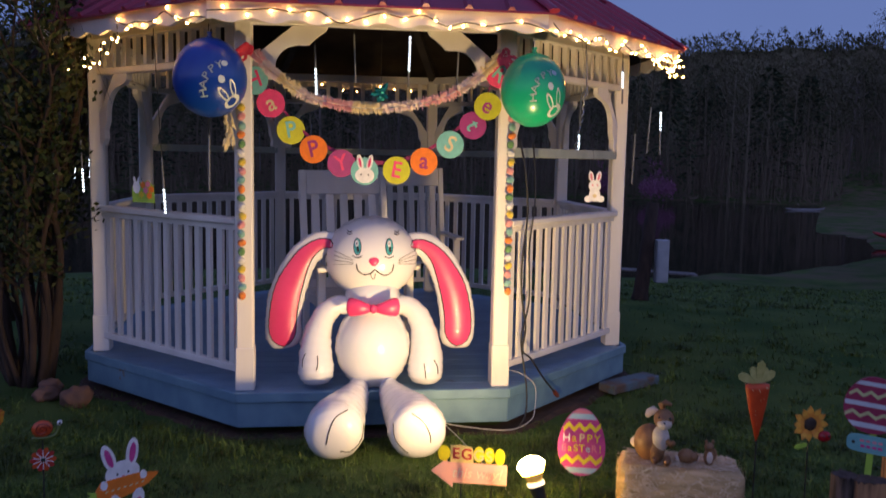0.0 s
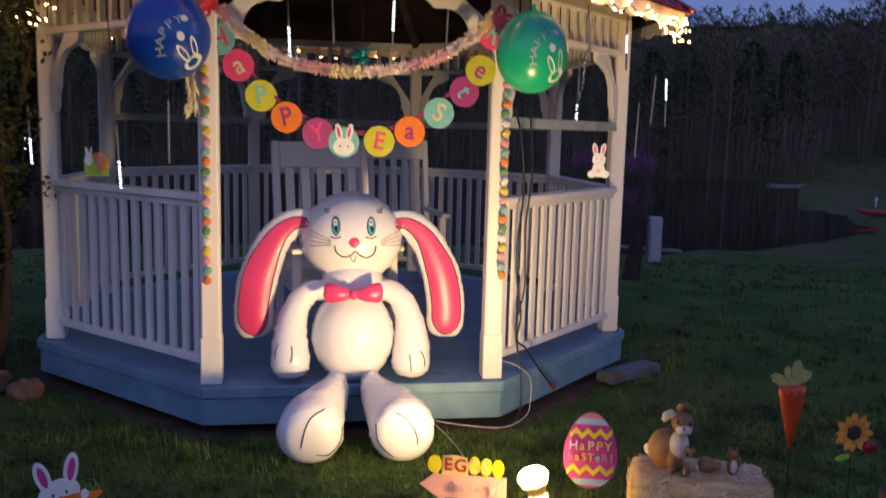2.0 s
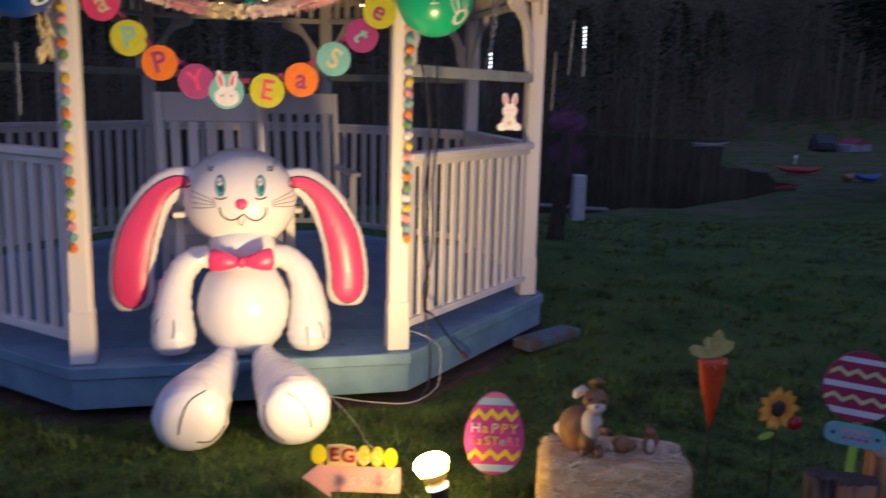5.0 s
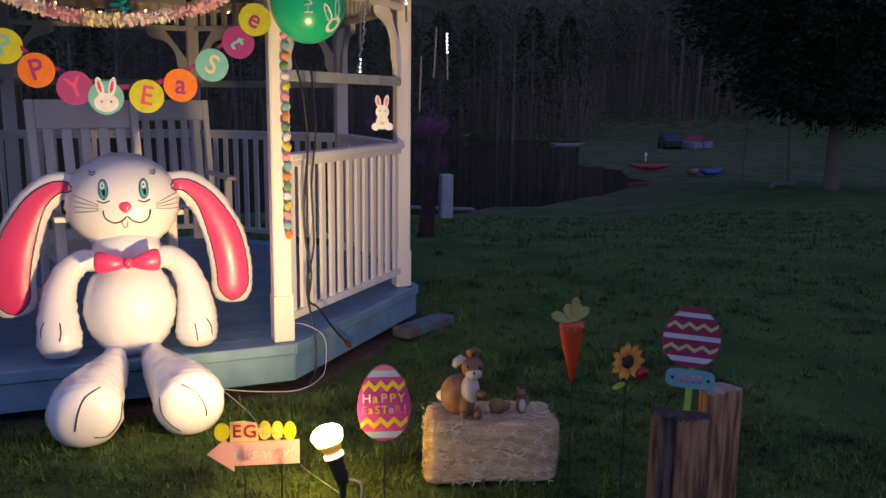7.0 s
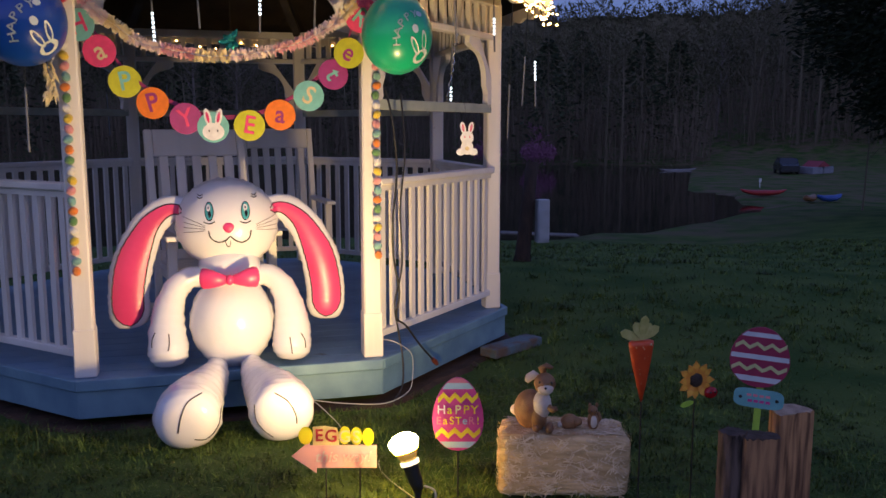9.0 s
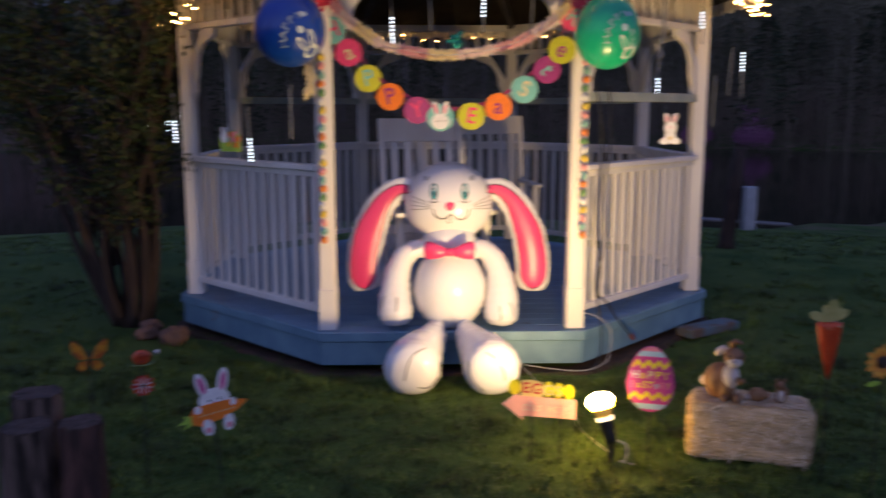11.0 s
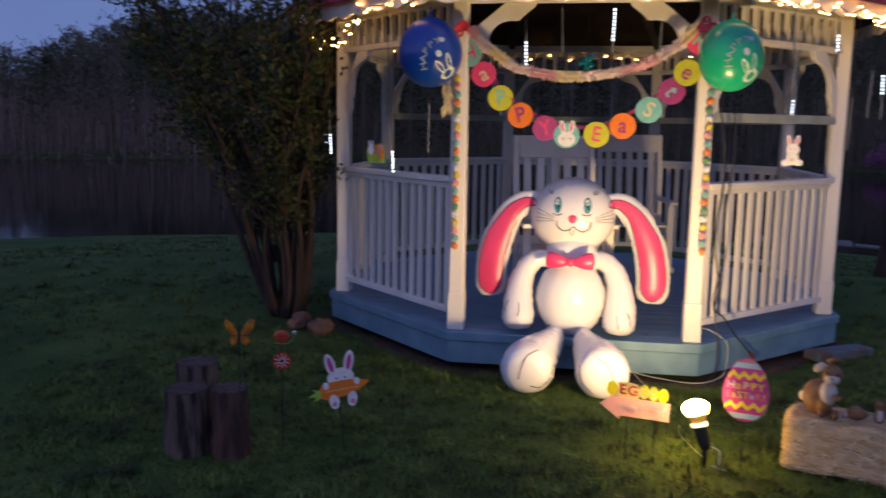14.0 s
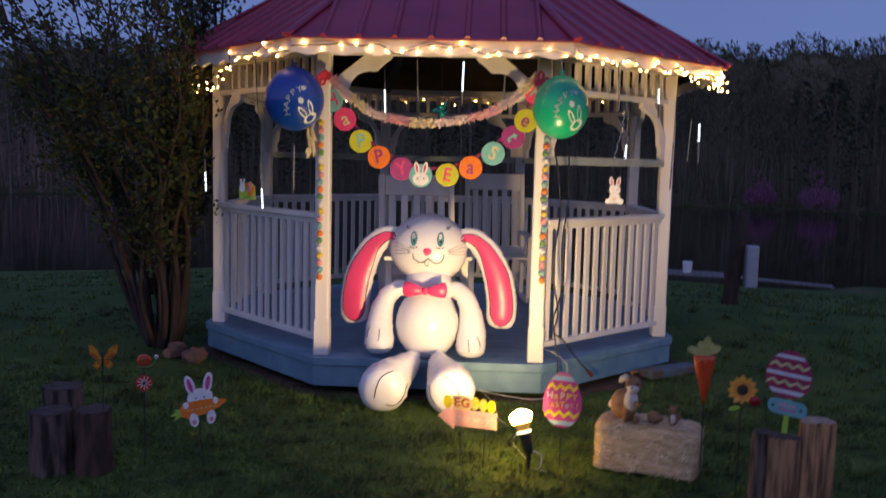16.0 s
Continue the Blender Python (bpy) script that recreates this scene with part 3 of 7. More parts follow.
        for ra, rb in zip(rows, rows[1:]):
            for k in range(8):
                bm.faces.new((ra[k], ra[k + 1], rb[k + 1], rb[k])).material_index = 1
        tube(bm, rim_a + rim_b[::-1], 0.0034, 5, 2)
    # face
    for ex in (-0.103, 0.073):
        patch(bm, HEAD, HEADR, oval(ex, 1.006, 0.0225, 0.047), 2, 0.0015)
        patch(bm, HEAD, HEADR, oval(ex, 1.006, 0.0185, 0.042), 3, 0.003)
        patch(bm, HEAD, HEADR, oval(ex + 0.003, 0.992, 0.007, 0.016), 2, 0.0045)
        patch(bm, HEAD, HEADR, oval(ex - 0.002, 1.022, 0.010, 0.017), 0, 0.006)
        o = -1 if ex < 0 else 1
        line_on(bm, HEAD, HEADR, [(ex - 0.028, 0.955), (ex, 0.946), (ex + 0.026, 0.956)], 2, 0.003)
        for k in range(2):
            line_on(bm, HEAD, HEADR, [(ex + o * 0.03, 1.075 + 0.012 * k), (ex + o * 0.045, 1.068 + 0.012 * k), (ex + o * 0.058, 1.075 + 0.014 * k)], 2, 0.0025)
        for k in range(4):
            line_on(bm, HEAD, HEADR, [(o * 0.125, 0.935 - 0.008 * k), (o * 0.18, 0.957 - 0.018 * k), (o * 0.232, 0.975 - 0.026 * k)], 4, 0.0017)
    ball(bm, on_ball(HEAD, HEADR, -0.012, 0.926, -0.004), (0.029, 0.012, 0.028), 20, 12, 1, lambda u: 1 - 0.22 * max(0, -u.z) * abs(u.x) - 0.1 * max(0, u.z) * (1 - abs(u.x)))
    line_on(bm, HEAD, HEADR, [(-0.108, 0.91), (-0.10, 0.875), (-0.065, 0.852), (-0.03, 0.86), (-0.006, 0.882)], 2, 0.0038)
    line_on(bm, HEAD, HEADR, [(0.098, 0.908), (0.088, 0.868), (0.055, 0.848), (0.02, 0.86), (-0.002, 0.882)], 2, 0.0038)
    line_on(bm, HEAD, HEADR, [(-0.03, 0.86), (-0.022, 0.832), (-0.008, 0.83), (-0.003, 0.858)], 2, 0.0022)
    # bow tie: two puffed wings with crimped ends round a knot
    for s in (-1, 1):
        tube(bm, smooth_path([(-0.014 + s * 0.008, -1.87, 0.672), (-0.014 + s * 0.045, -1.885, 0.674), (-0.014 + s * 0.085, -1.885, 0.678), (-0.014 + s * 0.118, -1.872, 0.680), (-0.014 + s * 0.128, -1.868, 0.680)], 3), [0.018, 0.022, 0.027, 0.032, 0.037, 0.042, 0.046, 0.049, 0.050, 0.053, 0.050, 0.052, 0.03][:13], 20, 1, flat=0.55, flat_axis=(0, 1, 0))
    ball(bm, (-0.014, -1.888, 0.672), (0.021, 0.02, 0.027), 14, 8, 1)
    ob = solid("inflatable_rabbit", bm, [M_VINYL, M_PINK, M_BLACK, M_TEAL, mat("grey_print", (0.16, 0.15, 0.16), rough=0.4)], "giant white inflatable rabbit with pink ears sitting on the deck edge", "inflatable", smooth=True)
    return ob


rabbit()


# ---- rocking chairs ----
def rocking_chair(m):
    t = thing("rocking_chair", "white painted wooden slatted porch rocking chair", "chair", m, "rocking chairs on the deck")
    tilt = Matrix.Translation((0, 0.22, 0.43)) @ Matrix.Rotation(radians(-12), 4, "X")
    def bx(name, *a, mm=None, bev=0.006):
        b = bmesh.new()
        box(b, *a, bevel=bev)
        o = part(name, b, M_WHITE, t)
        if mm:
            o.matrix_basis = mm
    for s in (-1, 1):
        bx("back_post", s * 0.27 - 0.022, s * 0.27 + 0.022, -0.02, 0.02, -0.05, 0.80, mm=tilt)
        bx("front_leg", s * 0.27 - 0.026, s * 0.27 + 0.026, -0.27, -0.225, 0.045, 0.635)
        bx("rear_leg", s * 0.27 - 0.02, s * 0.27 + 0.02, 0.20, 0.24, 0.05, 0.45)
        bx("armrest", s * 0.275 - 0.036, s * 0.275 + 0.036, -0.34, 0.27, 0.636, 0.664)
        bx("side_rail", s * 0.25 - 0.012, s * 0.25 + 0.012, -0.24, 0.24, 0.38, 0.44)
        b = bmesh.new()
        n = 10
        pr = [(y, 0.012 + 0.10 * ((y - 0.0) / 0.48) ** 2) for y in [-0.42 + 0.92 * i / n for i in range(n + 1)]]
        for (y0, z0), (y1, z1) in zip(pr, pr[1:]):
            vs = [b.verts.new(p) for p in ((s * 0.27 - 0.017, y0, z0), (s * 0.27 + 0.017, y0, z0), (s * 0.27 + 0.017, y1, z1), (s * 0.27 - 0.017, y1, z1),
                                          (s * 0.27 - 0.017, y0, z0 + 0.04), (s * 0.27 + 0.017, y0, z0 + 0.04), (s * 0.27 + 0.017, y1, z1 + 0.04), (s * 0.27 - 0.017, y1, z1 + 0.04))]
            for q in ((3, 2, 1, 0), (4, 5, 6, 7), (0, 1, 5, 4), (1, 2, 6, 5), (2, 3, 7, 6), (3, 0, 4, 7)):
                b.faces.new([vs[i] for i in q])
        bmesh.ops.remove_doubles(b, verts=b.verts[:], dist=0.0005)
        part("rocker", b, M_WHITE, t)
    bx("top_rail", -0.248, 0.248, -0.014, 0.014, 0.64, 0.80, mm=tilt)
    bx("lower_rail", -0.248, 0.248, -0.014, 0.014, 0.03, 0.09, mm=tilt)
    for i in range(5):
        x = -0.19 + 0.095 * i
        bx("back_slat", x - 0.026, x + 0.026, -0.009, 0.009, 0.09, 0.64, mm=tilt, bev=0.003)
    for i in range(7):
        y = -0.25 + 0.072 * i
        bx("seat_slat", -0.262, 0.262, y, y + 0.062, 0.441, 0.461, bev=0.003)
    return t


chair = rocking_chair(pose(-0.11, -1.20, DECK, 0, 0, 14))
copy_thing(chair, pose(0.42, 0.65, DECK, 0, 0, 8))

# ---- lights: string of warm bulbs round the eave, hanging tubes, flood lamp ----
M_BULB = mat("warm_bulb", (0.9, 0.6, 0.3), rough=0.3, emit=(1.0, 0.50, 0.13), strength=76)
M_WIRE = mat("green_wire", (0.015, 0.02, 0.015), rough=0.5)
rng = random.Random(5)
bulb_bm = bmesh.new()
ball(bulb_bm, (0, 0, 0), (0.0048, 0.0048, 0.0085), 8, 6)
bulb_me = None


def light_string(pts, step, label, name="string_lights"):
    global bulb_me
    t = thing(name, label, "string lights", None, "string lights on the gazebo")
    b = bmesh.new()
    path = smooth_path(pts, 5)
    tube(b, path, 0.0035, 5)
    part("wire", b, M_WIRE, t)
    acc = 0.0
    for a, c in zip(path, path[1:]):
        acc += (c - a).length
        if acc > step:
            acc = rng.uniform(-0.3, 0.3) * step
            m = Matrix.Translation(c + Vector((rng.uniform(-.01, .01), rng.uniform(-.012, 0), rng.uniform(-0.025, 0.025)))) @ Matrix.Rotation(rng.uniform(0, 3), 4, "X") @ Matrix.Rotation(rng.uniform(0, 3), 4, "Y")
            if bulb_me is None:
                o = part("bulb", bulb_bm, M_BULB, t)
                o.matrix_basis, bulb_me = m, o.data
            else:
                share("bulb", bulb_me, t, m)
    return t


def on_face(k, ap, x, z):
    return TURN @ face(k, ap) @ Vector((x, 0, z))


w = wide(FAS)
E1 = FAS + 0.012
light_string([on_face(0, E1, -w + 2 * w * i / 16, 2.20 + rng.uniform(-0.032, 0.03)) for i in range(17)], 0.085, "warm white string lights pinned along the eave above the opening")
light_string([on_face(1, E1 + rng.uniform(0, 0.02), -w + 2 * w * i / 16, 2.18 + rng.uniform(-0.045, 0.035)) for i in range(17)], 0.055, "dense warm string lights along the eave over the side railing")
light_string([on_face(1, E1 + 0.015, 0.25 + 0.11 * i, 2.15 + 0.045 * math.sin(i * 2.8)) for i in range(7)] + [on_face(2, E1 + 0.02, -0.75, 2.09), on_face(2, E1 + 0.03, -0.62, 2.15), on_face(2, E1 + 0.02, -0.7, 2.2), on_face(2, E1 + 0.02, -0.5, 2.16)], 0.04, "bunched warm string lights hanging at the eave corner")
light_string([on_face(7, E1, w - 0.085 * i, 2.20 + rng.uniform(-0.03, 0.03)) for i in range(10)], 0.07, "warm string lights along the eave beside the bush")
light_string([on_face(7, E1, 0.10, 2.20), on_face(7, 2.06, 0.03, 2.12), on_face(7, 2.05, -0.02, 2.16), on_face(7, 2.04, -0.10, 2.05), on_face(7, 2.05, -0.15, 2.12), on_face(7, 2.02, -0.22, 2.0), on_face(7, 2.05, -0.30, 2.07), on_face(7, 2.0, -0.36, 1.985), on_face(7, 2.04, -0.46, 2.02), on_face(7, 2.03, -0.55, 1.99), on_face(7, 2.05, -0.50, 2.05), on_face(7, 2.05, -0.62, 2.08)], 0.06, "warm string lights drooping from the eave to the corner post")
for k in (3, 4, 5):
    light_string([on_face(k, 1.93, -0.7 + 1.4 * i / 10, 2.15 + 0.02 * math.sin(i * 2.0)) for i in range(11)], 0.16, "warm string lights along the rear eave seen through the gazebo")

M_TUBE = mat("frosted_tube", (0.20, 0.21, 0.23), (0.15, 0.16, 0.18), 0.15)
M_LED = mat("lit_led", (0.9, 0.95, 1.0), rough=0.3, emit=(0.75, 0.88, 1.0), strength=4)


def light_tube(x, y, top, z0, z1, lit=None):
    """A hanging snowfall tube from z1 down to z0, its lit stretch between the two shares of lit."""
    t = thing("snowfall_light_tube", "clear hanging tube light, partly lit cold white" if lit else "clear hanging tube light, unlit", "tube light", pose(x, y, z0, rng.uniform(-3, 3), rng.uniform(-3, 3), 0), "snowfall tubes round the eave")
    L = z1 - z0
    b = bmesh.new()
    tube(b, [(0, 0, 0), (0, 0, L)], 0.0055, 8)
    part("tube", b, M_TUBE, t)
    b = bmesh.new()
    tube(b, [(0, 0, L), (0, 0, max(top - z0, L + 0.02))], 0.0025, 5)
    part("cord", b, M_WIRE, t)
    if lit:
        n = max(3, int((lit[1] - lit[0]) * L / 0.02))
        b = bmesh.new()
        zs = [L * lit[0] + (lit[1] - lit[0]) * L * i / (2 * n) for i in range(2 * n + 1)]
        tube(b, [(0, 0, z) for z in zs], [0.0064 if i % 2 else 0.0048 for i in range(len(zs))], 8)
        part("led_strip", b, M_LED, t, "cold white glowing diodes")
    return t


for a in ((-0.34, -1.6, 2.2, 1.84, 2.12, (0.0, 0.55)), (-0.12, -1.58, 2.2, 1.92, 2.19), (0.178, -1.6, 2.2, 1.90, 2.19, (0.3, 0.98)), (0.455, -1.6, 2.2, 1.88, 2.12),
          (1.80, -1.02, 2.17, 1.56, 1.86), (1.66, -1.16, 2.17, 1.36, 1.68), (1.53, -1.30, 2.17, 1.86, 2.12, (0.35, 0.75)), (1.22, -1.61, 2.17, 1.88, 2.14), (1.86, -1.1, 2.17, 1.55, 1.83, (0.55, 1.0)),
          (1.37, -0.89, 1.98, 1.56, 1.95, (0.0, 0.3)),
          (-1.166, -1.66, 2.17, 1.165, 1.48, (0.0, 0.45)), (-0.88, -1.94, 2.17, 1.31, 1.60), (-1.79, -1.04, 2.17, 1.25, 1.58, (0.0, 0.45)), (-2.08, -0.70, 2.17, 1.25, 1.55, (0.0, 0.45)),
          (-2.09, 0.10, 2.17, 1.30, 1.60, (0.0, 0.5)), (-2.09, -0.25, 2.17, 1.22, 1.5, (0.3, 0.6)), (-0.55, 1.9, 2.17, 1.45, 1.80), (-1.0, 1.6, 2.17, 1.35, 1.7)):
    light_tube(*a)


def flood_light():
    t = thing("flood_light", "lit flood lamp in a black holder staked in the grass", "lamp", Matrix.Translation((0.655, -3.225, 0)))
    ax = Vector((-0.05, 0.045, 0.18)).normalized()
    base = Vector((0, 0, 0.09))
    rot = ax.to_track_quat("Z", "Y").to_matrix().to_4x4()
    b = bmesh.new()
    tube(b, [(0, 0, -0.06), (0, 0, 0.05), (0, 0, 0.09)], [0.004, 0.012, 0.014], 6)
    part("stake", b, M_RUBBER, t)
    b = bmesh.new()
    tube(b, [(0, 0, -0.01), (0, 0, 0.02), (0, 0, 0.085), (0, 0, 0.095)], [0.02, 0.026, 0.03, 0.034], 16)
    part("socket", b, M_RUBBER, t, smooth=True).matrix_basis = Matrix.Translation(base) @ rot
    b = bmesh.new()
    tube(b, [(0, 0, 0.092), (0, 0, 0.105), (0, 0, 0.108)], [0.036, 0.037, 0.032], 20)
    # bulb light leaking onto the white rim is put in as a glow
    part("collar", b, mat("lit_collar", (0.85, 0.8, 0.7), rough=0.4, emit=(1.0, 0.82, 0.5), strength=2.0), t, "pale lit rim").matrix_basis = Matrix.Translation(base) @ rot
    b = bmesh.new()
    tube(b, [(0, 0, 0.143), (0, 0, 0.155), (0, 0, 0.168)], [0.045, 0.051, 0.056], 24, caps=False)
    part("bulb_shoulder", b, mat("bulb_shoulder_lit", (0.8, 0.6, 0.3), rough=0.3, emit=(1.0, 0.56, 0.022), strength=130), t, "glowing yellow glass shoulder", smooth=True).matrix_basis = Matrix.Translation(base) @ rot
    b = bmesh.new()
    tube(b, [(0, 0, 0.105), (0, 0, 0.12), (0, 0, 0.143)], [0.03, 0.034, 0.045], 24)
    part("reflector", b, mat("bulb_glass", (0.42, 0.29, 0.11), (0.28, 0.18, 0.06), 0.22, metal=0.7, emit=(1.0, 0.55, 0.10), strength=0.3), t, "gold mirrored bulb body", smooth=True).matrix_basis = Matrix.Translation(base) @ rot
    b = bmesh.new()
    tube(b, [(0, 0, 0.168), (0, 0, 0.178), (0, 0, 0.192), (0, 0, 0.205), (0, 0, 0.212)], [0.056, 0.058, 0.051, 0.034, 0.009], 24)
    part("bulb_face", b, mat("bulb_face_lit", (0.9, 0.8, 0.6), rough=0.3, emit=(1.0, 0.70, 0.32), strength=175), t, "glaring warm lens", smooth=True).matrix_basis = Matrix.Translation(base) @ rot
    b = bmesh.new()
    tube(b, smooth_path([(0.02, -0.01, 0.1), (0.06, -0.02, 0.08), (0.055, -0.03, 0.02), (0.03, -0.02, 0.012), (0.09, -0.05, 0.01)], 5), 0.004, 6)
    part("cord", b, M_CORDW, t)


flood_light()


# ---- party decorations on the gazebo ----
M_FLAG = [mat("card_" + n, c, tuple(0.85 * v for v in c), 0.6, scale=30) for n, c in (
    ("teal", (0.20, 0.52, 0.47)), ("pink", (0.78, 0.06, 0.19)), ("lime", (0.55, 0.55, 0.02)), ("orange", (0.90, 0.22, 0.015)), ("plum", (0.36, 0.04, 0.20)), ("cream", (0.75, 0.62, 0.35)), ("white", (0.85, 0.83, 0.82)))]
TEAL, PINK, LIME, ORANGE, PLUM, CREAM, WHITE = M_FLAG
M_RIBBON = mat("plum_ribbon", (0.28, 0.02, 0.10), rough=0.5)


def rabbit_head_outline():
    """Outlines of a cut-out rabbit head: skull and two ears."""
    return [oval(0, -0.018, 0.042, 0.034, 20), oval(-0.02, 0.038, 0.013, 0.036, 16, 12), oval(0.022, 0.038, 0.013, 0.036, 16, -12)]


def bunting():
    t = thing("easter_bunting", "round coloured card bunting spelling a greeting between the posts", "bunting")
    spots = [("H", TEAL, PINK, -0.662, 1.898, -20), ("a", PINK, CREAM, -0.574, 1.779, -25), ("P", LIME, TEAL, -0.467, 1.638, -10), ("P", ORANGE, PLUM, -0.346, 1.538, -14), ("Y", PLUM, PINK, -0.195, 1.464, -14),
             ("", WHITE, PINK, -0.067, 1.423, -8), ("E", LIME, PINK, 0.107, 1.431, 10), ("a", ORANGE, PLUM, 0.258, 1.483, 6), ("S", TEAL, CREAM, 0.402, 1.578, 28), ("t", PLUM, TEAL, 0.527, 1.686, 62), ("e", LIME, PLUM, 0.607, 1.793, 30), ("R", PINK, TEAL, 0.669, 1.97, 40)]
    b = bmesh.new()
    pts = [(-0.70, -1.79, 2.0)] + [(x * 0.985, -1.792, z + 0.05) for _, _, _, x, z, _ in spots] + [(0.70, -1.79, 2.06)]
    path = smooth_path(pts, 4)
    for a, c in zip(path, path[1:]):
        vs = [b.verts.new(a + Vector((0, 0, 0.011))), b.verts.new(a - Vector((0, 0, 0.011))), b.verts.new(c - Vector((0, 0, 0.011))), b.verts.new(c + Vector((0, 0, 0.011)))]
        b.faces.new(vs)
    bmesh.ops.remove_doubles(b, verts=b.verts[:], dist=0.0004)
    bmesh.ops.solidify(b, geom=b.faces[:], thickness=0.0015)
    part("ribbon", b, M_RIBBON, t)
    for ch, c, lc, x, z, turn in spots:
        m = Matrix.Translation((x, -1.802 - 0.004 * (len(ch) and ord(ch) % 2), z)) @ Matrix.Rotation(radians(rng.uniform(-12, 12)), 4, "Z") @ Matrix.Rotation(radians(rng.uniform(-5, 5)), 4, "X")
        b = bmesh.new()
        plate(b, oval(0, 0, 0.076, 0.076, 32), -0.001, 0.001)
        f = part("flag", b, c if ch else TEAL, t)
        f.matrix_basis = m
        if ch:
            o = part("letter", lettering(ch, 0.125), lc, f)
            o.matrix_basis = Matrix.Translation((0, -0.0022, 0)) @ Matrix.Rotation(radians(turn), 4, "Y") @ Matrix.Scale(0.92, 4, (1, 0, 0))
        else:
            for i, ol in enumerate(rabbit_head_outline()):
                b = bmesh.new()
                plate(b, [(1.25 * p, 1.25 * q) for p, q in ol], -0.003 - 0.0006 * i, -0.0015)
                part("cutout", b, WHITE, f)
            for s in (-1, 1):
                b = bmesh.new()
                plate(b, oval(s * 0.026, 0.048, 0.007, 0.028, 12, -12 * s), -0.006, -0.0045)
                part("inner_ear", b, PINK, f)
                b = bmesh.new()
                plate(b, oval(s * 0.02, -0.018, 0.004, 0.005, 10), -0.006, -0.0035)
                part("eye", b, M_BLACK, f)


bunting()

# fluffy tinsel garland
t = thing("tinsel_garland", "fluffy pink and cream tissue garland strung across the opening", "garland")
path = smooth_path([(-0.66, -1.83, 2.05), (-0.58, -1.85, 1.96), (-0.496, -1.86, 1.898), (-0.384, -1.86, 1.82), (-0.235, -1.86, 1.785), (-0.088, -1.86, 1.762), (0.095, -1.86, 1.773), (0.312, -1.86, 1.817), (0.49, -1.86, 1.905), (0.60, -1.85, 2.0), (0.68, -1.83, 2.08)], 22)
M_TIS = [mat("tissue_pink", (0.85, 0.50, 0.50), (0.75, 0.38, 0.40), 0.8, scale=60, bump=0.4), mat("tissue_cream", (0.88, 0.76, 0.46), (0.80, 0.66, 0.36), 0.8, scale=60, bump=0.4), mat("tissue_blush", (0.88, 0.74, 0.68), (0.80, 0.62, 0.58), 0.8, scale=60, bump=0.4)]
b = bmesh.new()
for i, p in enumerate(path[:-1]):
    d = (path[i + 1] - p).normalized()
    mi = (0, 2, 1, 2, 0, 1, 2)[(i // 22 + (i % 22 > 13)) % 7]
    for k in range(12):
        a = rng.uniform(0, 2 * math.pi)
        u = d.orthogonal().normalized()
        o = u * math.cos(a) + d.cross(u) * math.sin(a)
        L = rng.uniform(0.020, 0.037)
        q = p + d * rng.uniform(0, 0.01)
        v1, v2, v3 = b.verts.new(q - d * 0.0045), b.verts.new(q + d * 0.0045), b.verts.new(q + o * L + d * rng.uniform(-0.006, 0.006))
        v4 = b.verts.new(v3.co + d * 0.005)
        b.faces.new((v1, v2, v4, v3)).material_index = mi
tagged(part("tissue_fringe", b, M_TIS, t), kind="stuff")
b = bmesh.new()
tube(b, path, 0.004, 5)
part("cord", b, WHITE, t)

# pompom strings down the two front posts
POMS = [mat("pom_" + n, c, tuple(0.8 * v for v in c), 0.95, scale=40, bump=0.8, bscale=180, sheen=0.5) for n, c in (("orange", (0.85, 0.24, 0.03)), ("teal", (0.22, 0.46, 0.42)), ("pink", (0.80, 0.33, 0.33)), ("yellow", (0.80, 0.58, 0.05)), ("white", (0.82, 0.80, 0.76)), ("green", (0.13, 0.30, 0.10)))]
pom_meshes = []
for k, pm in enumerate(POMS):
    b = bmesh.new()
    ball(b, (0, 0, 0), (0.0205, 0.019, 0.0235), 12, 8, 0, lambda u: 1 + 0.09 * noise.noise(u * 5 + Vector((k, 0, 0))))
    for f in b.faces:
        f.smooth = True
    me = bpy.data.meshes.new("pompom")
    b.to_mesh(me)
    b.free()
    me.materials.append(pm)
    pom_meshes.append(me)
for x, y, top, bottom in ((-0.727, -1.831, 1.82, 0.735), (0.742, -1.815, 1.80, 0.76)):
    t = thing("pompom_garland", "string of orange, teal, pink, yellow and white pompoms on the post", "garland", None, "pompom strings on the posts")
    b = bmesh.new()
    tube(b, [(x, y, bottom), (x, y, top + 0.05)], 0.0018, 5)
    part("cord", b, WHITE, t)
    z, i = bottom, 0
    while z < top:
        share("pompom", pom_meshes[(0, 1, 2, 3, 4, 5)[i % 6]], t, Matrix.Translation((x + rng.uniform(-.004, .004), y - 0.004, z)) @ Matrix.Rotation(i * 1.3, 4, "Y"))
        z += 0.0485
        i += 1


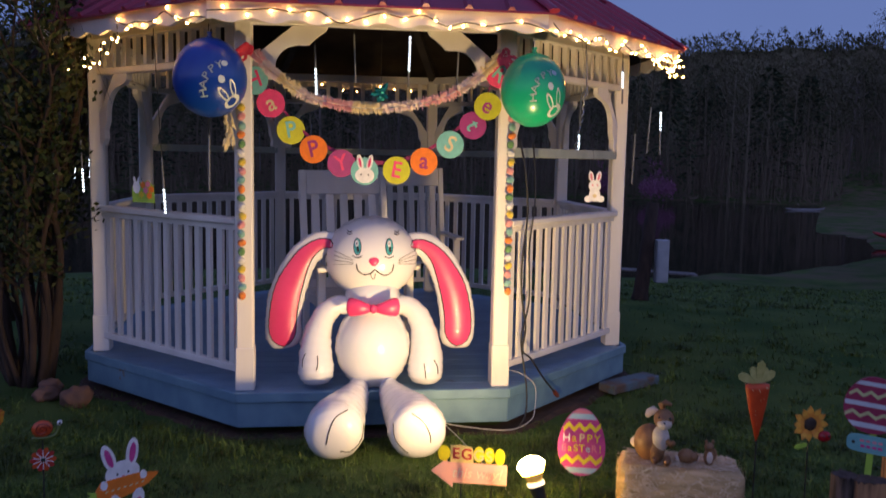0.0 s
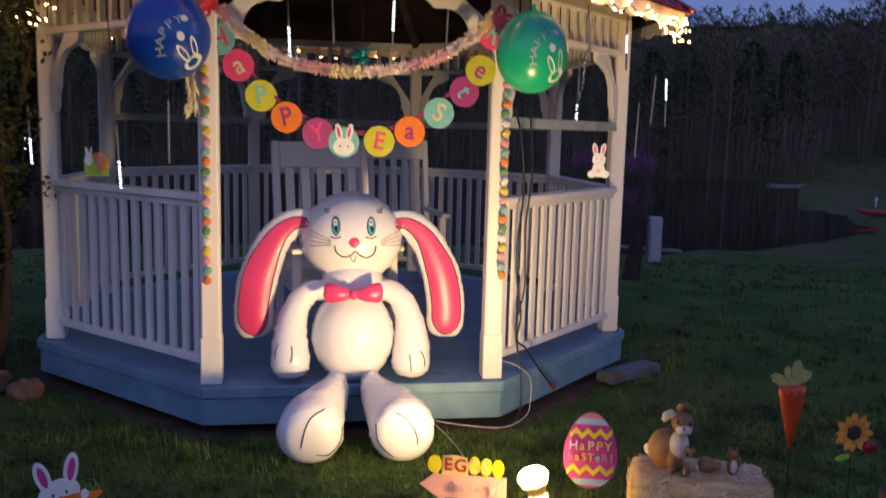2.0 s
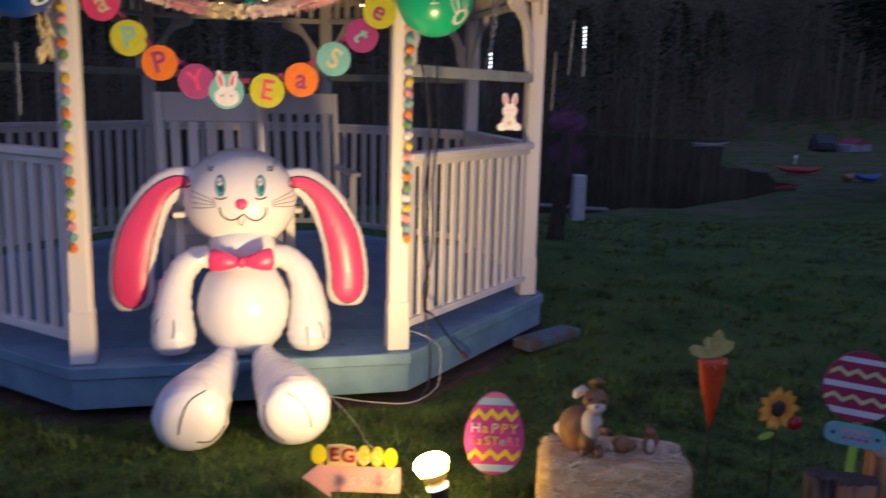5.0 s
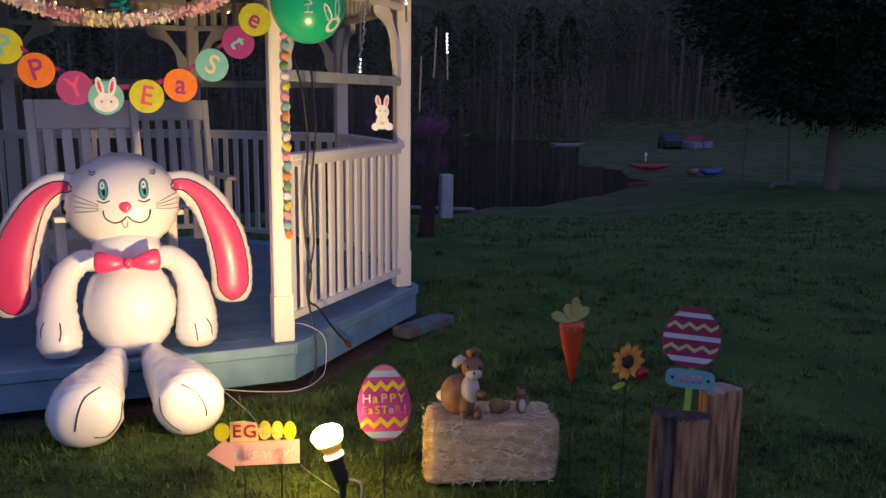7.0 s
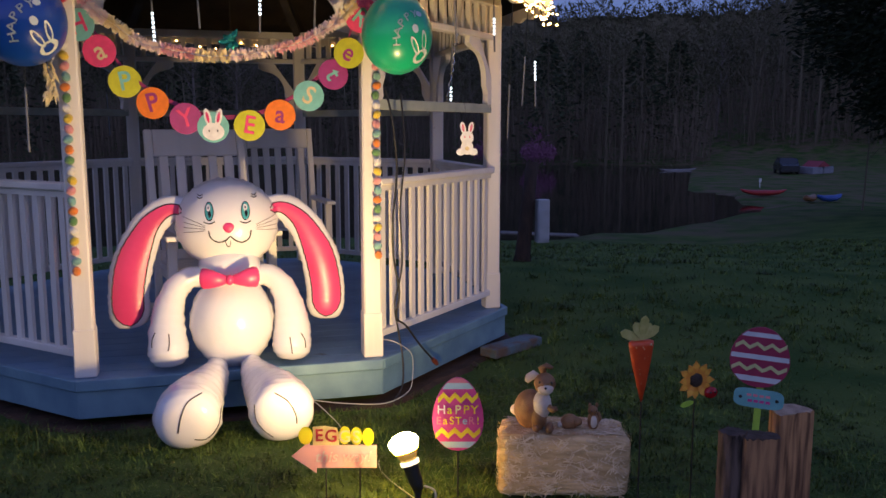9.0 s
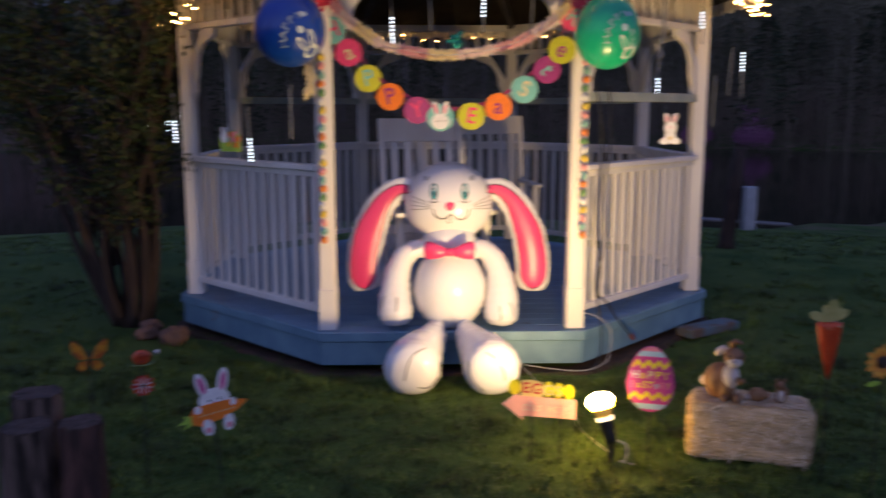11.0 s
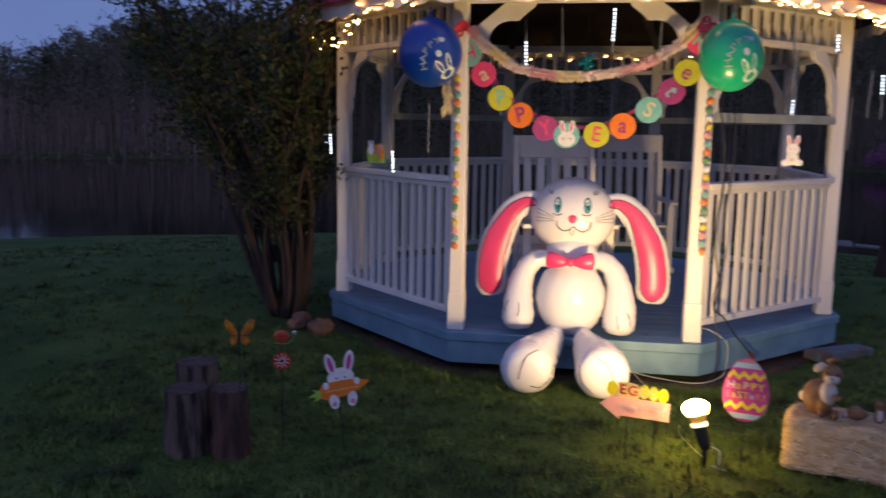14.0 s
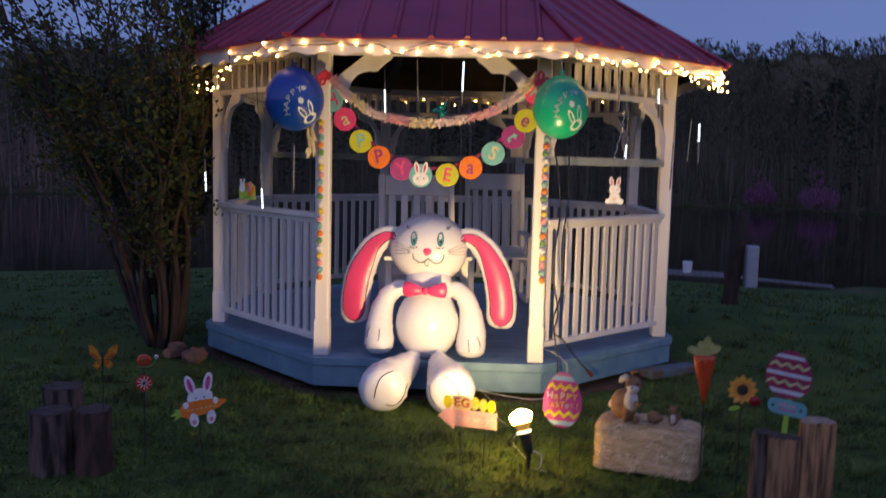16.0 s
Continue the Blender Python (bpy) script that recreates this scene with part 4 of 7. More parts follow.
def balloon(name_c, c1, c2, x, y, z, rx, rz, turn, dip, roll, size, label):
    t = thing("balloon", label, "balloon", Matrix.Translation((x, y, z)), "printed balloons by the posts")
    M_B = mat("latex_" + name_c, c1, c2, 0.28, scale=2, spec=0.5, coat=0.2)
    b = bmesh.new()
    ball(b, (0, 0, 0), (rx, rx, rz), 40, 28, 0, lambda u: 1 + 0.06 * max(0, u.z) ** 3)
    tube(b, [(0, 0, rz * 1.02), (0, 0, rz * 1.02 + 0.02), (0, 0, rz * 1.02 + 0.035)], [0.022, 0.008, 0.016], 12)
    part("skin", b, M_B, t, smooth=True)
    b = bmesh.new()
    tube(b, [(0, 0, rz * 1.02 + 0.03), (0.0, 0.045, max(0.08, 2.19 - z) + 0.03)], 0.002, 5)
    part("string", b, WHITE, t)
    # print: greeting over a rabbit face, wrapped on the skin
    rot = Matrix.Rotation(radians(turn), 4, "Z") @ Matrix.Rotation(radians(dip), 4, "X") @ Matrix.Rotation(radians(-roll), 4, "Y")
    turned = rot.to_quaternion()
    M_PRINT = mat("pale_print_" + name_c, (0.62, 0.68, 0.66), (0.5, 0.58, 0.58), 0.4)
    def wrap(bb, off):
        for v in bb.verts:
            u = Vector((v.co.x * size, -rx, v.co.z * size)).normalized()
            u.rotate(turned)
            v.co = Vector((u.x * (rx + off), u.y * (rx + off), u.z * (rz + off) * (1 + 0.06 * max(0, u.z) ** 3)))
        bmesh.ops.recalc_face_normals(bb, faces=bb.faces[:])
    word = "HAPPY"
    for i, ch in enumerate(word):
        a = radians(180 - 24 * i - 12)
        bb = lettering(ch, 0.056)
        mm = Matrix.Translation((0.088 * math.cos(a), 0, 0.015 + 0.088 * math.sin(a))) @ Matrix.Rotation(-(a - math.pi / 2), 4, "Y")
        bmesh.ops.transform(bb, matrix=mm, verts=bb.verts)
        wrap(bb, 0.002)
        part("letter", bb, M_PRINT, t)
    for ol, dz in ((oval(0.0, -0.055, 0.034, 0.03, 18), 0), (oval(-0.018, -0.005, 0.011, 0.034, 14, 10), 1), (oval(0.02, -0.005, 0.011, 0.034, 14, -14), 1), (oval(0.0, 0.045, 0.012, 0.015, 12), 2), (oval(0.05, 0.09, 0.016, 0.016, 8), 2)):
        bb = bmesh.new()
        vs = [bb.verts.new((px, 0, pz)) for px, pz in ol]
        bb.faces.new(vs)
        wrap(bb, 0.0025)
        part("rabbit_print", bb, M_PRINT, t)
    for s in (-1, 1):
        bb = bmesh.new()
        vs = [bb.verts.new((px, 0, pz)) for px, pz in oval(s * 0.02 + 0.001, -0.004, 0.005, 0.022, 10, -12 * s)]
        bb.faces.new(vs)
        wrap(bb, 0.004)
        part("ear_print", bb, M_B, t)
        bb = bmesh.new()
        vs = [bb.verts.new((px, 0, pz)) for px, pz in oval(s * 0.012, -0.052, 0.004, 0.004, 8)]
        bb.faces.new(vs)
        wrap(bb, 0.004)
        part("eye_print", bb, M_B, t)


balloon("blue", (0.006, 0.055, 0.36), (0.005, 0.045, 0.30), -0.86, -2.0, 1.885, 0.186, 0.195, 38, 20, 38, 1.5, "royal blue balloon with a pale printed rabbit tied at the post")
balloon("green", (0.012, 0.44, 0.23), (0.010, 0.36, 0.19), 0.815, -2.02, 1.865, 0.172, 0.188, 28, 14, 26, 1.45, "green balloon with a pale printed rabbit tied at the post")


def ribbon_bow(x, y, z, m1, label):
    t = thing("ribbon_bow", label, "bow", Matrix.Translation((x, y, z)), "bows on the post tops")
    for i in range(9):
        a = rng.uniform(0, 2 * math.pi)
        L = rng.uniform(0.035, 0.065)
        d = Vector((math.cos(a), -0.35, math.sin(a)))
        p = Vector((-math.sin(a), 0, math.cos(a)))
        b = bmesh.new()
        tube(b, smooth_path([(0, 0, 0), d * L * 0.6 + p * 0.016, d * L, d * L * 0.55 - p * 0.016, (0, 0, 0.002)], 4), 0.009, 6, caps=True, flat=0.25, flat_axis=(0, 1, 0))
        part("loop", b, m1, t)


ribbon_bow(-0.70, -1.845, 2.04, mat("red_ribbon", (0.62, 0.04, 0.06), (0.45, 0.02, 0.05), 0.4, scale=40), "crumpled red ribbon bow tied on the post")
ribbon_bow(0.70, -1.845, 2.06, mat("rose_ribbon", (0.55, 0.05, 0.12), (0.40, 0.03, 0.08), 0.4, scale=40), "crumpled rose ribbon bow tied on the post")
t = thing("tassel", "cream tissue tassel hanging beside the post", "tassel")
b = bmesh.new()
for i in range(60):
    x, y, z = -0.785 + rng.uniform(-.022, .022), -1.87 + rng.uniform(-.02, .02), 1.72 - 0.0028 * i
    tube(b, [(x, y, z), (x + rng.uniform(-.02, .02), y + rng.uniform(-.02, .02), z - rng.uniform(.02, .05))], [0.006, 0.002], 4)
tagged(part("tissue_strips", b, M_TIS[1], t), kind="stuff")
b = bmesh.new()
tube(b, [(-0.785, -1.87, 1.70), (-0.745, -1.82, 1.80)], 0.003, 5)
part("cord", b, WHITE, t)


# ---- cut-out signs ----
def stake(t, x, z0, z1, m=M_RUBBER, y=0.006, r=0.003):
    b = bmesh.new()
    tube(b, [(x, y, z0), (x, y, z1)], r, 6)
    part("stake", b, m, t)


def flat(t, name, outline, depth, m, label="", y=0.0):
    """A thin layer whose face stands depth in front of the board."""
    b = bmesh.new()
    plate(b, outline, -depth, y)
    return part(name, b, m, t, label)


def zigzag(z, half_at, amp=0.0115, thick=0.021, n=7, inset=0.004):
    up, dn = [], []
    hw = half_at(z) - inset
    for i in range(n + 1):
        x = -hw + 2 * hw * i / n
        o = amp if i % 2 else -amp
        up.append((x, z + o + thick / 2))
        dn.append((x, z + o - thick / 2))
    return dn + up[::-1]


M_YEL = mat("card_yellow", (0.80, 0.62, 0.03), (0.72, 0.53, 0.02), 0.5, scale=25)
M_SKYB = mat("card_sky", (0.42, 0.60, 0.66), (0.36, 0.54, 0.60), 0.5, scale=25)
M_MAG = mat("card_magenta", (0.62, 0.06, 0.27), (0.54, 0.05, 0.24), 0.5, scale=25)
M_PINKL = mat("card_rose", (0.78, 0.24, 0.30), (0.70, 0.20, 0.26), 0.5, scale=25)
M_GRN = mat("card_green", (0.35, 0.55, 0.06), (0.28, 0.46, 0.05), 0.5, scale=25)


def egg_half(rx, rz, egg):
    def f(z):
        s = max(-0.999, min(0.999, z / rz))
        return rx * math.sqrt(1 - s * s) * (1 - egg * s)
    return f


def band(f, z0, z1, n=6):
    zs = [z0 + (z1 - z0) * i / n for i in range(n + 1)]
    return [(f(z) - 0.003, z) for z in zs] + [(-f(z) + 0.003, z) for z in zs[::-1]]


def easter_egg_sign():
    t = thing("egg_sign", "pink egg-shaped yard sign with yellow zigzags and a greeting", "yard sign", pose(0.812, -3.212, 0.36, -4, 0, -14))
    f = egg_half(0.095, 0.14, 0.16)
    b = bmesh.new()
    plate(b, oval(0, 0, 0.095, 0.14, 40, 0, 0.16), -0.003, 0.003)
    part("board", b, M_MAG, t)
    flat(t, "stripe", band(f, 0.095, 0.118), 0.0045, M_SKYB)
    flat(t, "stripe", band(f, -0.128, -0.105), 0.0045, M_SKYB)
    flat(t, "stripe", band(f, 0.118, 0.136), 0.0045, M_PINKL)
    flat(t, "zigzag", zigzag(0.062, f), 0.0045, M_YEL)
    flat(t, "zigzag", zigzag(-0.072, f), 0.0045, M_YEL)
    for i, ch in enumerate("HaPPY"):
        o = part("letter", lettering(ch, 0.046), (WHITE, M_YEL, CREAM, M_YEL, M_YEL)[i], t)
        o.matrix_basis = Matrix.Translation((-0.062 + 0.031 * i, -0.0055, 0.016))
    for i, ch in enumerate("EaSTeR!"):
        o = part("letter", lettering(ch, 0.040), (M_PINKL, M_YEL, M_YEL, M_YEL, M_SKYB, M_PINKL, M_YEL)[i], t)
        o.matrix_basis = Matrix.Translation((-0.072 + 0.0245 * i, -0.0055, -0.026))
    stake(t, 0.0, -0.36, -0.10)


def thin_plastic(name, c):
    """Printed corrugated plastic, which lets the lamp behind it shine through."""
    m = mat(name, c, tuple(0.88 * v for v in c), 0.5, scale=25)
    n, l = m.node_tree.nodes, m.node_tree.links
    tr, mx = n.new("ShaderNodeBsdfTranslucent"), n.new("ShaderNodeMixShader")
    tr.inputs["Color"].default_value = (*c, 1)
    mx.inputs[0].default_value = 0.85
    out = n["Material Output"].inputs["Surface"]
    l.new(n["Principled BSDF"].outputs[0], mx.inputs[1])
    l.new(tr.outputs[0], mx.inputs[2])
    l.new(mx.outputs[0], out)
    return m


def inlay(board, letters):
    """Cut the letters out of the board, so that they sit in it."""
    for o in letters:
        md = board.modifiers.new("cut", "BOOLEAN")
        md.operation, md.solver, md.object = "DIFFERENCE", "EXACT", o
    bpy.context.view_layer.update()
    dg = bpy.context.evaluated_depsgraph_get()
    me = bpy.data.meshes.new_from_object(board.evaluated_get(dg))
    board.modifiers.clear()
    if len(me.polygons) > 8:
        board.data = me


def eggs_sign():
    M_PINKL, CREAM, M_YEL, WHITE, RED = [thin_plastic("thin_" + k, c) for k, c in (("rose", (0.97, 0.70, 0.71)), ("cream", (0.92, 0.84, 0.55)), ("yellow", (0.96, 0.92, 0.16)), ("white", (0.95, 0.93, 0.88)), ("red", (0.72, 0.13, 0.2)))]
    t = thing("arrow_sign", "pink arrow yard sign with yellow eggs pointing the way", "yard sign", pose(0.35, -3.25, 0.282, -3, 0, -13) @ Matrix.Scale(0.94, 4))
    b = bmesh.new()
    plate(b, [(-0.17, -0.03), (-0.10, 0.03), (-0.10, 0.012), (0.155, 0.012), (0.155, -0.076), (-0.075, -0.076), (-0.075, -0.097)], -0.003, 0.003)
    arrow = part("arrow", b, M_PINKL, t)
    b = bmesh.new()
    plate(b, [(-0.088, 0.0135), (-0.088, 0.084), (-0.04, 0.088), (0.004, 0.08), (0.011, 0.06), (0.011, 0.0135)], -0.0035, 0.0025)
    card = part("card", b, CREAM, t)
    eggs, letters = [], []
    b = bmesh.new()
    plate(b, oval(-0.1155, 0.05, 0.0268, 0.034, 20), -0.004, 0.003)
    part("egg", b, M_YEL, t)
    for i in range(3):
        b = bmesh.new()
        plate(b, oval(0.0335 + 0.0445 * i, 0.051 - 0.003 * i, 0.0222, 0.0345, 20), -0.004, 0.003)
        eggs.append(part("egg", b, M_YEL, t))
    for i, (ch, m) in enumerate((("E", RED), ("G", RED), ("G", WHITE), ("S", WHITE))):
        o = part("letter", lettering(ch, 0.066, 0.0055), m, t)
        letters.append(o)
        o.matrix_basis = Matrix.Translation(((-0.064, -0.018, 0.0335, 0.078)[i], -0.0005, 0.05 - 0.002 * i))
    o = part("lettering", lettering("this way!", 0.060, 0.0045, shear=0.25), WHITE, t)
    o.matrix_basis = Matrix.Translation((0.025, 0.0, -0.033))
    inlay(arrow, [o])
    inlay(card, letters[:2])
    inlay(eggs[0], letters[2:3])
    inlay(eggs[1], letters[3:])
    stake(t, -0.04, -0.285, 0.0)
    stake(t, 0.09, -0.285, 0.0)


def rabbit_sign():
    t = thing("rabbit_sign", "white rabbit yard sign hugging an orange carrot", "yard sign", pose(-0.955, -3.45, 0.335, -4, -4, 36))
    for s in (-1, 1):
        flat(t, "ear", oval(s * 0.043 + 0.012, 0.083, 0.022, 0.052, 20, -14 * s), 0.002, WHITE, y=0.003)
        flat(t, "inner_ear", oval(s * 0.043 + 0.012, 0.083, 0.011, 0.036, 16, -14 * s), 0.0035, M_MAG)
    flat(t, "head", oval(0.012, 0.018, 0.062, 0.045, 24), 0.0025, WHITE, y=0.003)
    for s in (-1, 1):
        flat(t, "eye", oval(0.012 + s * 0.02, 0.018, 0.004, 0.005, 10), 0.004, M_BLACK)
    flat(t, "nose", oval(0.012, 0.006, 0.006, 0.004, 10), 0.004, M_PINKL)
    flat(t, "carrot", [(-0.085, -0.06), (-0.09, -0.02), (-0.07, 0.005), (-0.02, 0.006), (0.06, 0.004), (0.135, -0.012), (0.14, -0.02), (0.10, -0.045), (0.03, -0.065), (-0.05, -0.075)], 0.005, ORANGE)
    flat(t, "carrot_top", [(-0.085, -0.025), (-0.12, -0.015), (-0.108, -0.03), (-0.14, -0.045), (-0.108, -0.05), (-0.12, -0.07), (-0.085, -0.058)], 0.004, M_GRN)
    for s in (-1, 1):
        flat(t, "paw", oval(0.012 + s * 0.072, -0.008, 0.013, 0.016, 14), 0.0065, WHITE)
        flat(t, "foot", oval(0.015 + s * 0.042, -0.085, 0.022, 0.034, 18, -8 * s), 0.0065, WHITE)
        flat(t, "foot_pad", oval(0.015 + s * 0.042, -0.096, 0.010, 0.012, 12), 0.0075, M_PINKL)
    # the unreadable writing on the carrot
    for i in range(7):
        flat(t, "writing_bar", [(-0.060 + 0.022 * i, -0.037), (-0.050 + 0.022 * i, -0.036), (-0.047 + 0.022 * i, -0.030), (-0.057 + 0.022 * i, -0.031)], 0.0058, CREAM)
    stake(t, 0.0, -0.335, -0.05)


def striped_egg_sign():
    t = thing("egg_sign", "maroon, white and lime striped egg sign above a teal plaque", "yard sign", pose(1.722, -3.735, 0.66, -3, 3, -34))
    f = egg_half(0.095, 0.103, 0.10)
    mar = mat("card_maroon", (0.30, 0.02, 0.08), (0.25, 0.015, 0.065), 0.4, scale=20)
    pale = mat("card_pale", (0.55, 0.60, 0.66), (0.48, 0.53, 0.60), 0.4, scale=20)
    lime = mat("card_sage", (0.55, 0.55, 0.28), (0.46, 0.47, 0.22), 0.4, scale=20)
    b = bmesh.new()
    plate(b, oval(0, 0, 0.095, 0.103, 40, 0, 0.10), -0.004, 0.004)
    part("board", b, mar, t)
    for z0, z1 in ((0.068, 0.083), (-0.008, 0.008), (-0.084, -0.066)):
        flat(t, "stripe", band(f, z0, z1), 0.0055, pale)
    for z in (0.038, -0.037):
        flat(t, "zigzag", zigzag(z, f, 0.008, 0.013, 7), 0.0055, lime)
    b = bmesh.new()
    plate(b, [(0.01 + 0.080 * math.copysign(abs(math.cos(a)) ** 0.4, math.cos(a)), -0.142 + 0.032 * math.copysign(abs(math.sin(a)) ** 0.6, math.sin(a))) for a in [2 * math.pi * i / 28 for i in range(28)]], -0.003, 0.003)
    part("plaque", b, mat("card_aqua", (0.16, 0.42, 0.44), (0.12, 0.34, 0.37), 0.4, scale=20), t)
    for i in range(4):
        flat(t, "writing_bar", [(-0.028 + 0.02 * i, -0.136), (-0.014 + 0.02 * i, -0.136), (-0.014 + 0.02 * i, -0.128), (-0.028 + 0.02 * i, -0.128)], 0.004, M_PINKL)
        flat(t, "writing_bar", [(-0.024 + 0.019 * i, -0.156), (-0.010 + 0.019 * i, -0.156), (-0.010 + 0.019 * i, -0.147), (-0.024 + 0.019 * i, -0.147)], 0.004, M_MAG)
    for s in (-1, 1):
        flat(t, "screw", oval(0.01 + s * 0.058, -0.142, 0.006, 0.006, 10), 0.0045, M_BLACK)
    b = bmesh.new()
    box(b, 0.0, 0.022, 0.004, 0.010, -0.66, -0.10)
    part("stake", b, M_GRN, t)


easter_egg_sign(), eggs_sign(), rabbit_sign(), striped_egg_sign()


def carrot_stake():
    t = thing("carrot_stake", "red-orange metal carrot garden stake with pale green leaves", "garden stake", Matrix.Translation((1.44, -3.435, 0.0)))
    b = bmesh.new()
    tube(b, [(0.006, 0, 0.43), (0.004, 0, 0.50), (0.001, 0, 0.58), (-0.001, 0, 0.64), (-0.002, 0, 0.655), (-0.002, 0, 0.66)], [0.004, 0.020, 0.038, 0.048, 0.049, 0.040], 20, flat=0.5, flat_axis=(0, 1, 0))
    body = part("carrot", b, mat("carrot_enamel", (0.62, 0.075, 0.02), (0.52, 0.055, 0.015), 0.35, scale=20), t, smooth=True)
    for i in range(16):
        z = 0.47 + 0.18 * rng.random()
        hw = 0.042 * (z - 0.43) / 0.22
        x = rng.uniform(-hw, hw) * 0.8
        b = bmesh.new()
        ball(b, (x, -0.5 * 0.048 * (z - 0.43) / 0.22 * math.sqrt(max(0.05, 1 - (x / max(hw * 1.2, 0.001)) ** 2)) - 0.001, z), (0.0022, 0.0015, 0.0028), 6, 4)
        part("dot", b, CREAM, body)
    leaf_m = mat("leaf_enamel", (0.50, 0.46, 0.16), (0.36, 0.35, 0.10), 0.5, scale=30, bump=0.3)
    for a, L in ((-68, 0.086), (-22, 0.072), (4, 0.094), (30, 0.070), (60, 0.086)):
        b = bmesh.new()
        plate(b, [(0, 0), (0.010, 0.2 * L), (0.018, 0.55 * L), (0.016, 0.85 * L), (0, L), (-0.016, 0.85 * L), (-0.018, 0.55 * L), (-0.010, 0.2 * L)], -0.002, 0.002)
        part("leaf", b, leaf_m, t).matrix_basis = Matrix.Translation((0, -0.005 if abs(a) in (22, 30) else 0.004 * (a > 50), 0.662)) @ Matrix.Rotation(radians(a), 4, "Y") @ Matrix.Rotation(radians(8 if abs(a) < 20 else -6), 4, "X")
    stake(t, 0.006, -0.05, 0.44, y=0.0)


def sunflower_stake():
    t = thing("sunflower_stake", "yellow metal sunflower stake with a red ladybird", "garden stake", Matrix.Translation((1.575, -3.585, 0.547)))
    pm = mat("petal_enamel", (0.85, 0.46, 0.07), (0.66, 0.17, 0.03), 0.4, scale=30)
    b0 = bmesh.new()
    plate(b0, [(-0.005, 0.018), (-0.0115, 0.036), (-0.0125, 0.052), (0, 0.069), (0.0125, 0.052), (0.0115, 0.036), (0.005, 0.018)], -0.002, 0.001)
    pet = part("petal", b0, pm, t)
    for i in range(1, 12):
        share("petal", pet.data, t, Matrix.Rotation(2 * math.pi * i / 12, 4, "Y") @ Matrix.Rotation(0.15 * (i % 2), 4, "X"))
    b = bmesh.new()
    ball(b, (0, -0.003, 0), (0.026, 0.010, 0.026), 16, 10)
    part("seed_head", b, mat("seed_head", (0.05, 0.03, 0.02), (0.02, 0.012, 0.01), 0.5, scale=60, bump=0.6), t, smooth=True)
    b = bmesh.new()
    ball(b, (0.054, -0.012, -0.046), (0.026, 0.014, 0.021), 14, 8)
    part("ladybird", b, mat("ladybird_red", (0.42, 0.01, 0.02), (0.32, 0.008, 0.015), 0.25), t, smooth=True)
    for x in (0.046, 0.064):
        b = bmesh.new()
        ball(b, (x, -0.024, -0.042), 0.004, 8, 5)
        part("spot", b, M_BLACK, t)
    b = bmesh.new()
    plate(b, oval(-0.03, -0.085, 0.026, 0.010, 14, 15), -0.002, 0.002)
    part("leaf", b, M_GRN, t)
    stake(t, 0.0, -0.60, -0.01, M_WIRE, 0.004)


def butterfly_stake():
    t = thing("butterfly_stake", "amber glass butterfly on a thin garden stake", "garden stake", pose(-1.359, -3.593, 0.56, 0, 0, 18))
    wm = mat("amber_glass", (0.62, 0.26, 0.03), (0.40, 0.10, 0.03), 0.15, scale=40, lo=0.4, hi=0.6)
    for s in (-1, 1):
        for ol in ([(0.004, 0.0), (0.03, 0.045), (0.062, 0.068), (0.074, 0.055), (0.066, 0.02), (0.04, -0.005)], [(0.004, -0.004), (0.042, -0.012), (0.05, -0.035), (0.032, -0.052), (0.012, -0.035)]):
            b = bmesh.new()
            plate(b, ol, -0.0015, 0.0015)
            part("wing", b, wm, t).matrix_basis = Matrix.Rotation(radians(28 if s > 0 else 152), 4, "Z")
    b = bmesh.new()
    tube(b, [(0, 0, -0.045), (0, 0, 0.0), (0, 0, 0.035)], [0.003, 0.006, 0.004], 8)
    part("body", b, M_BLACK, t)
    stake(t, 0.0, -0.60, -0.04, y=0.0, r=0.0025)


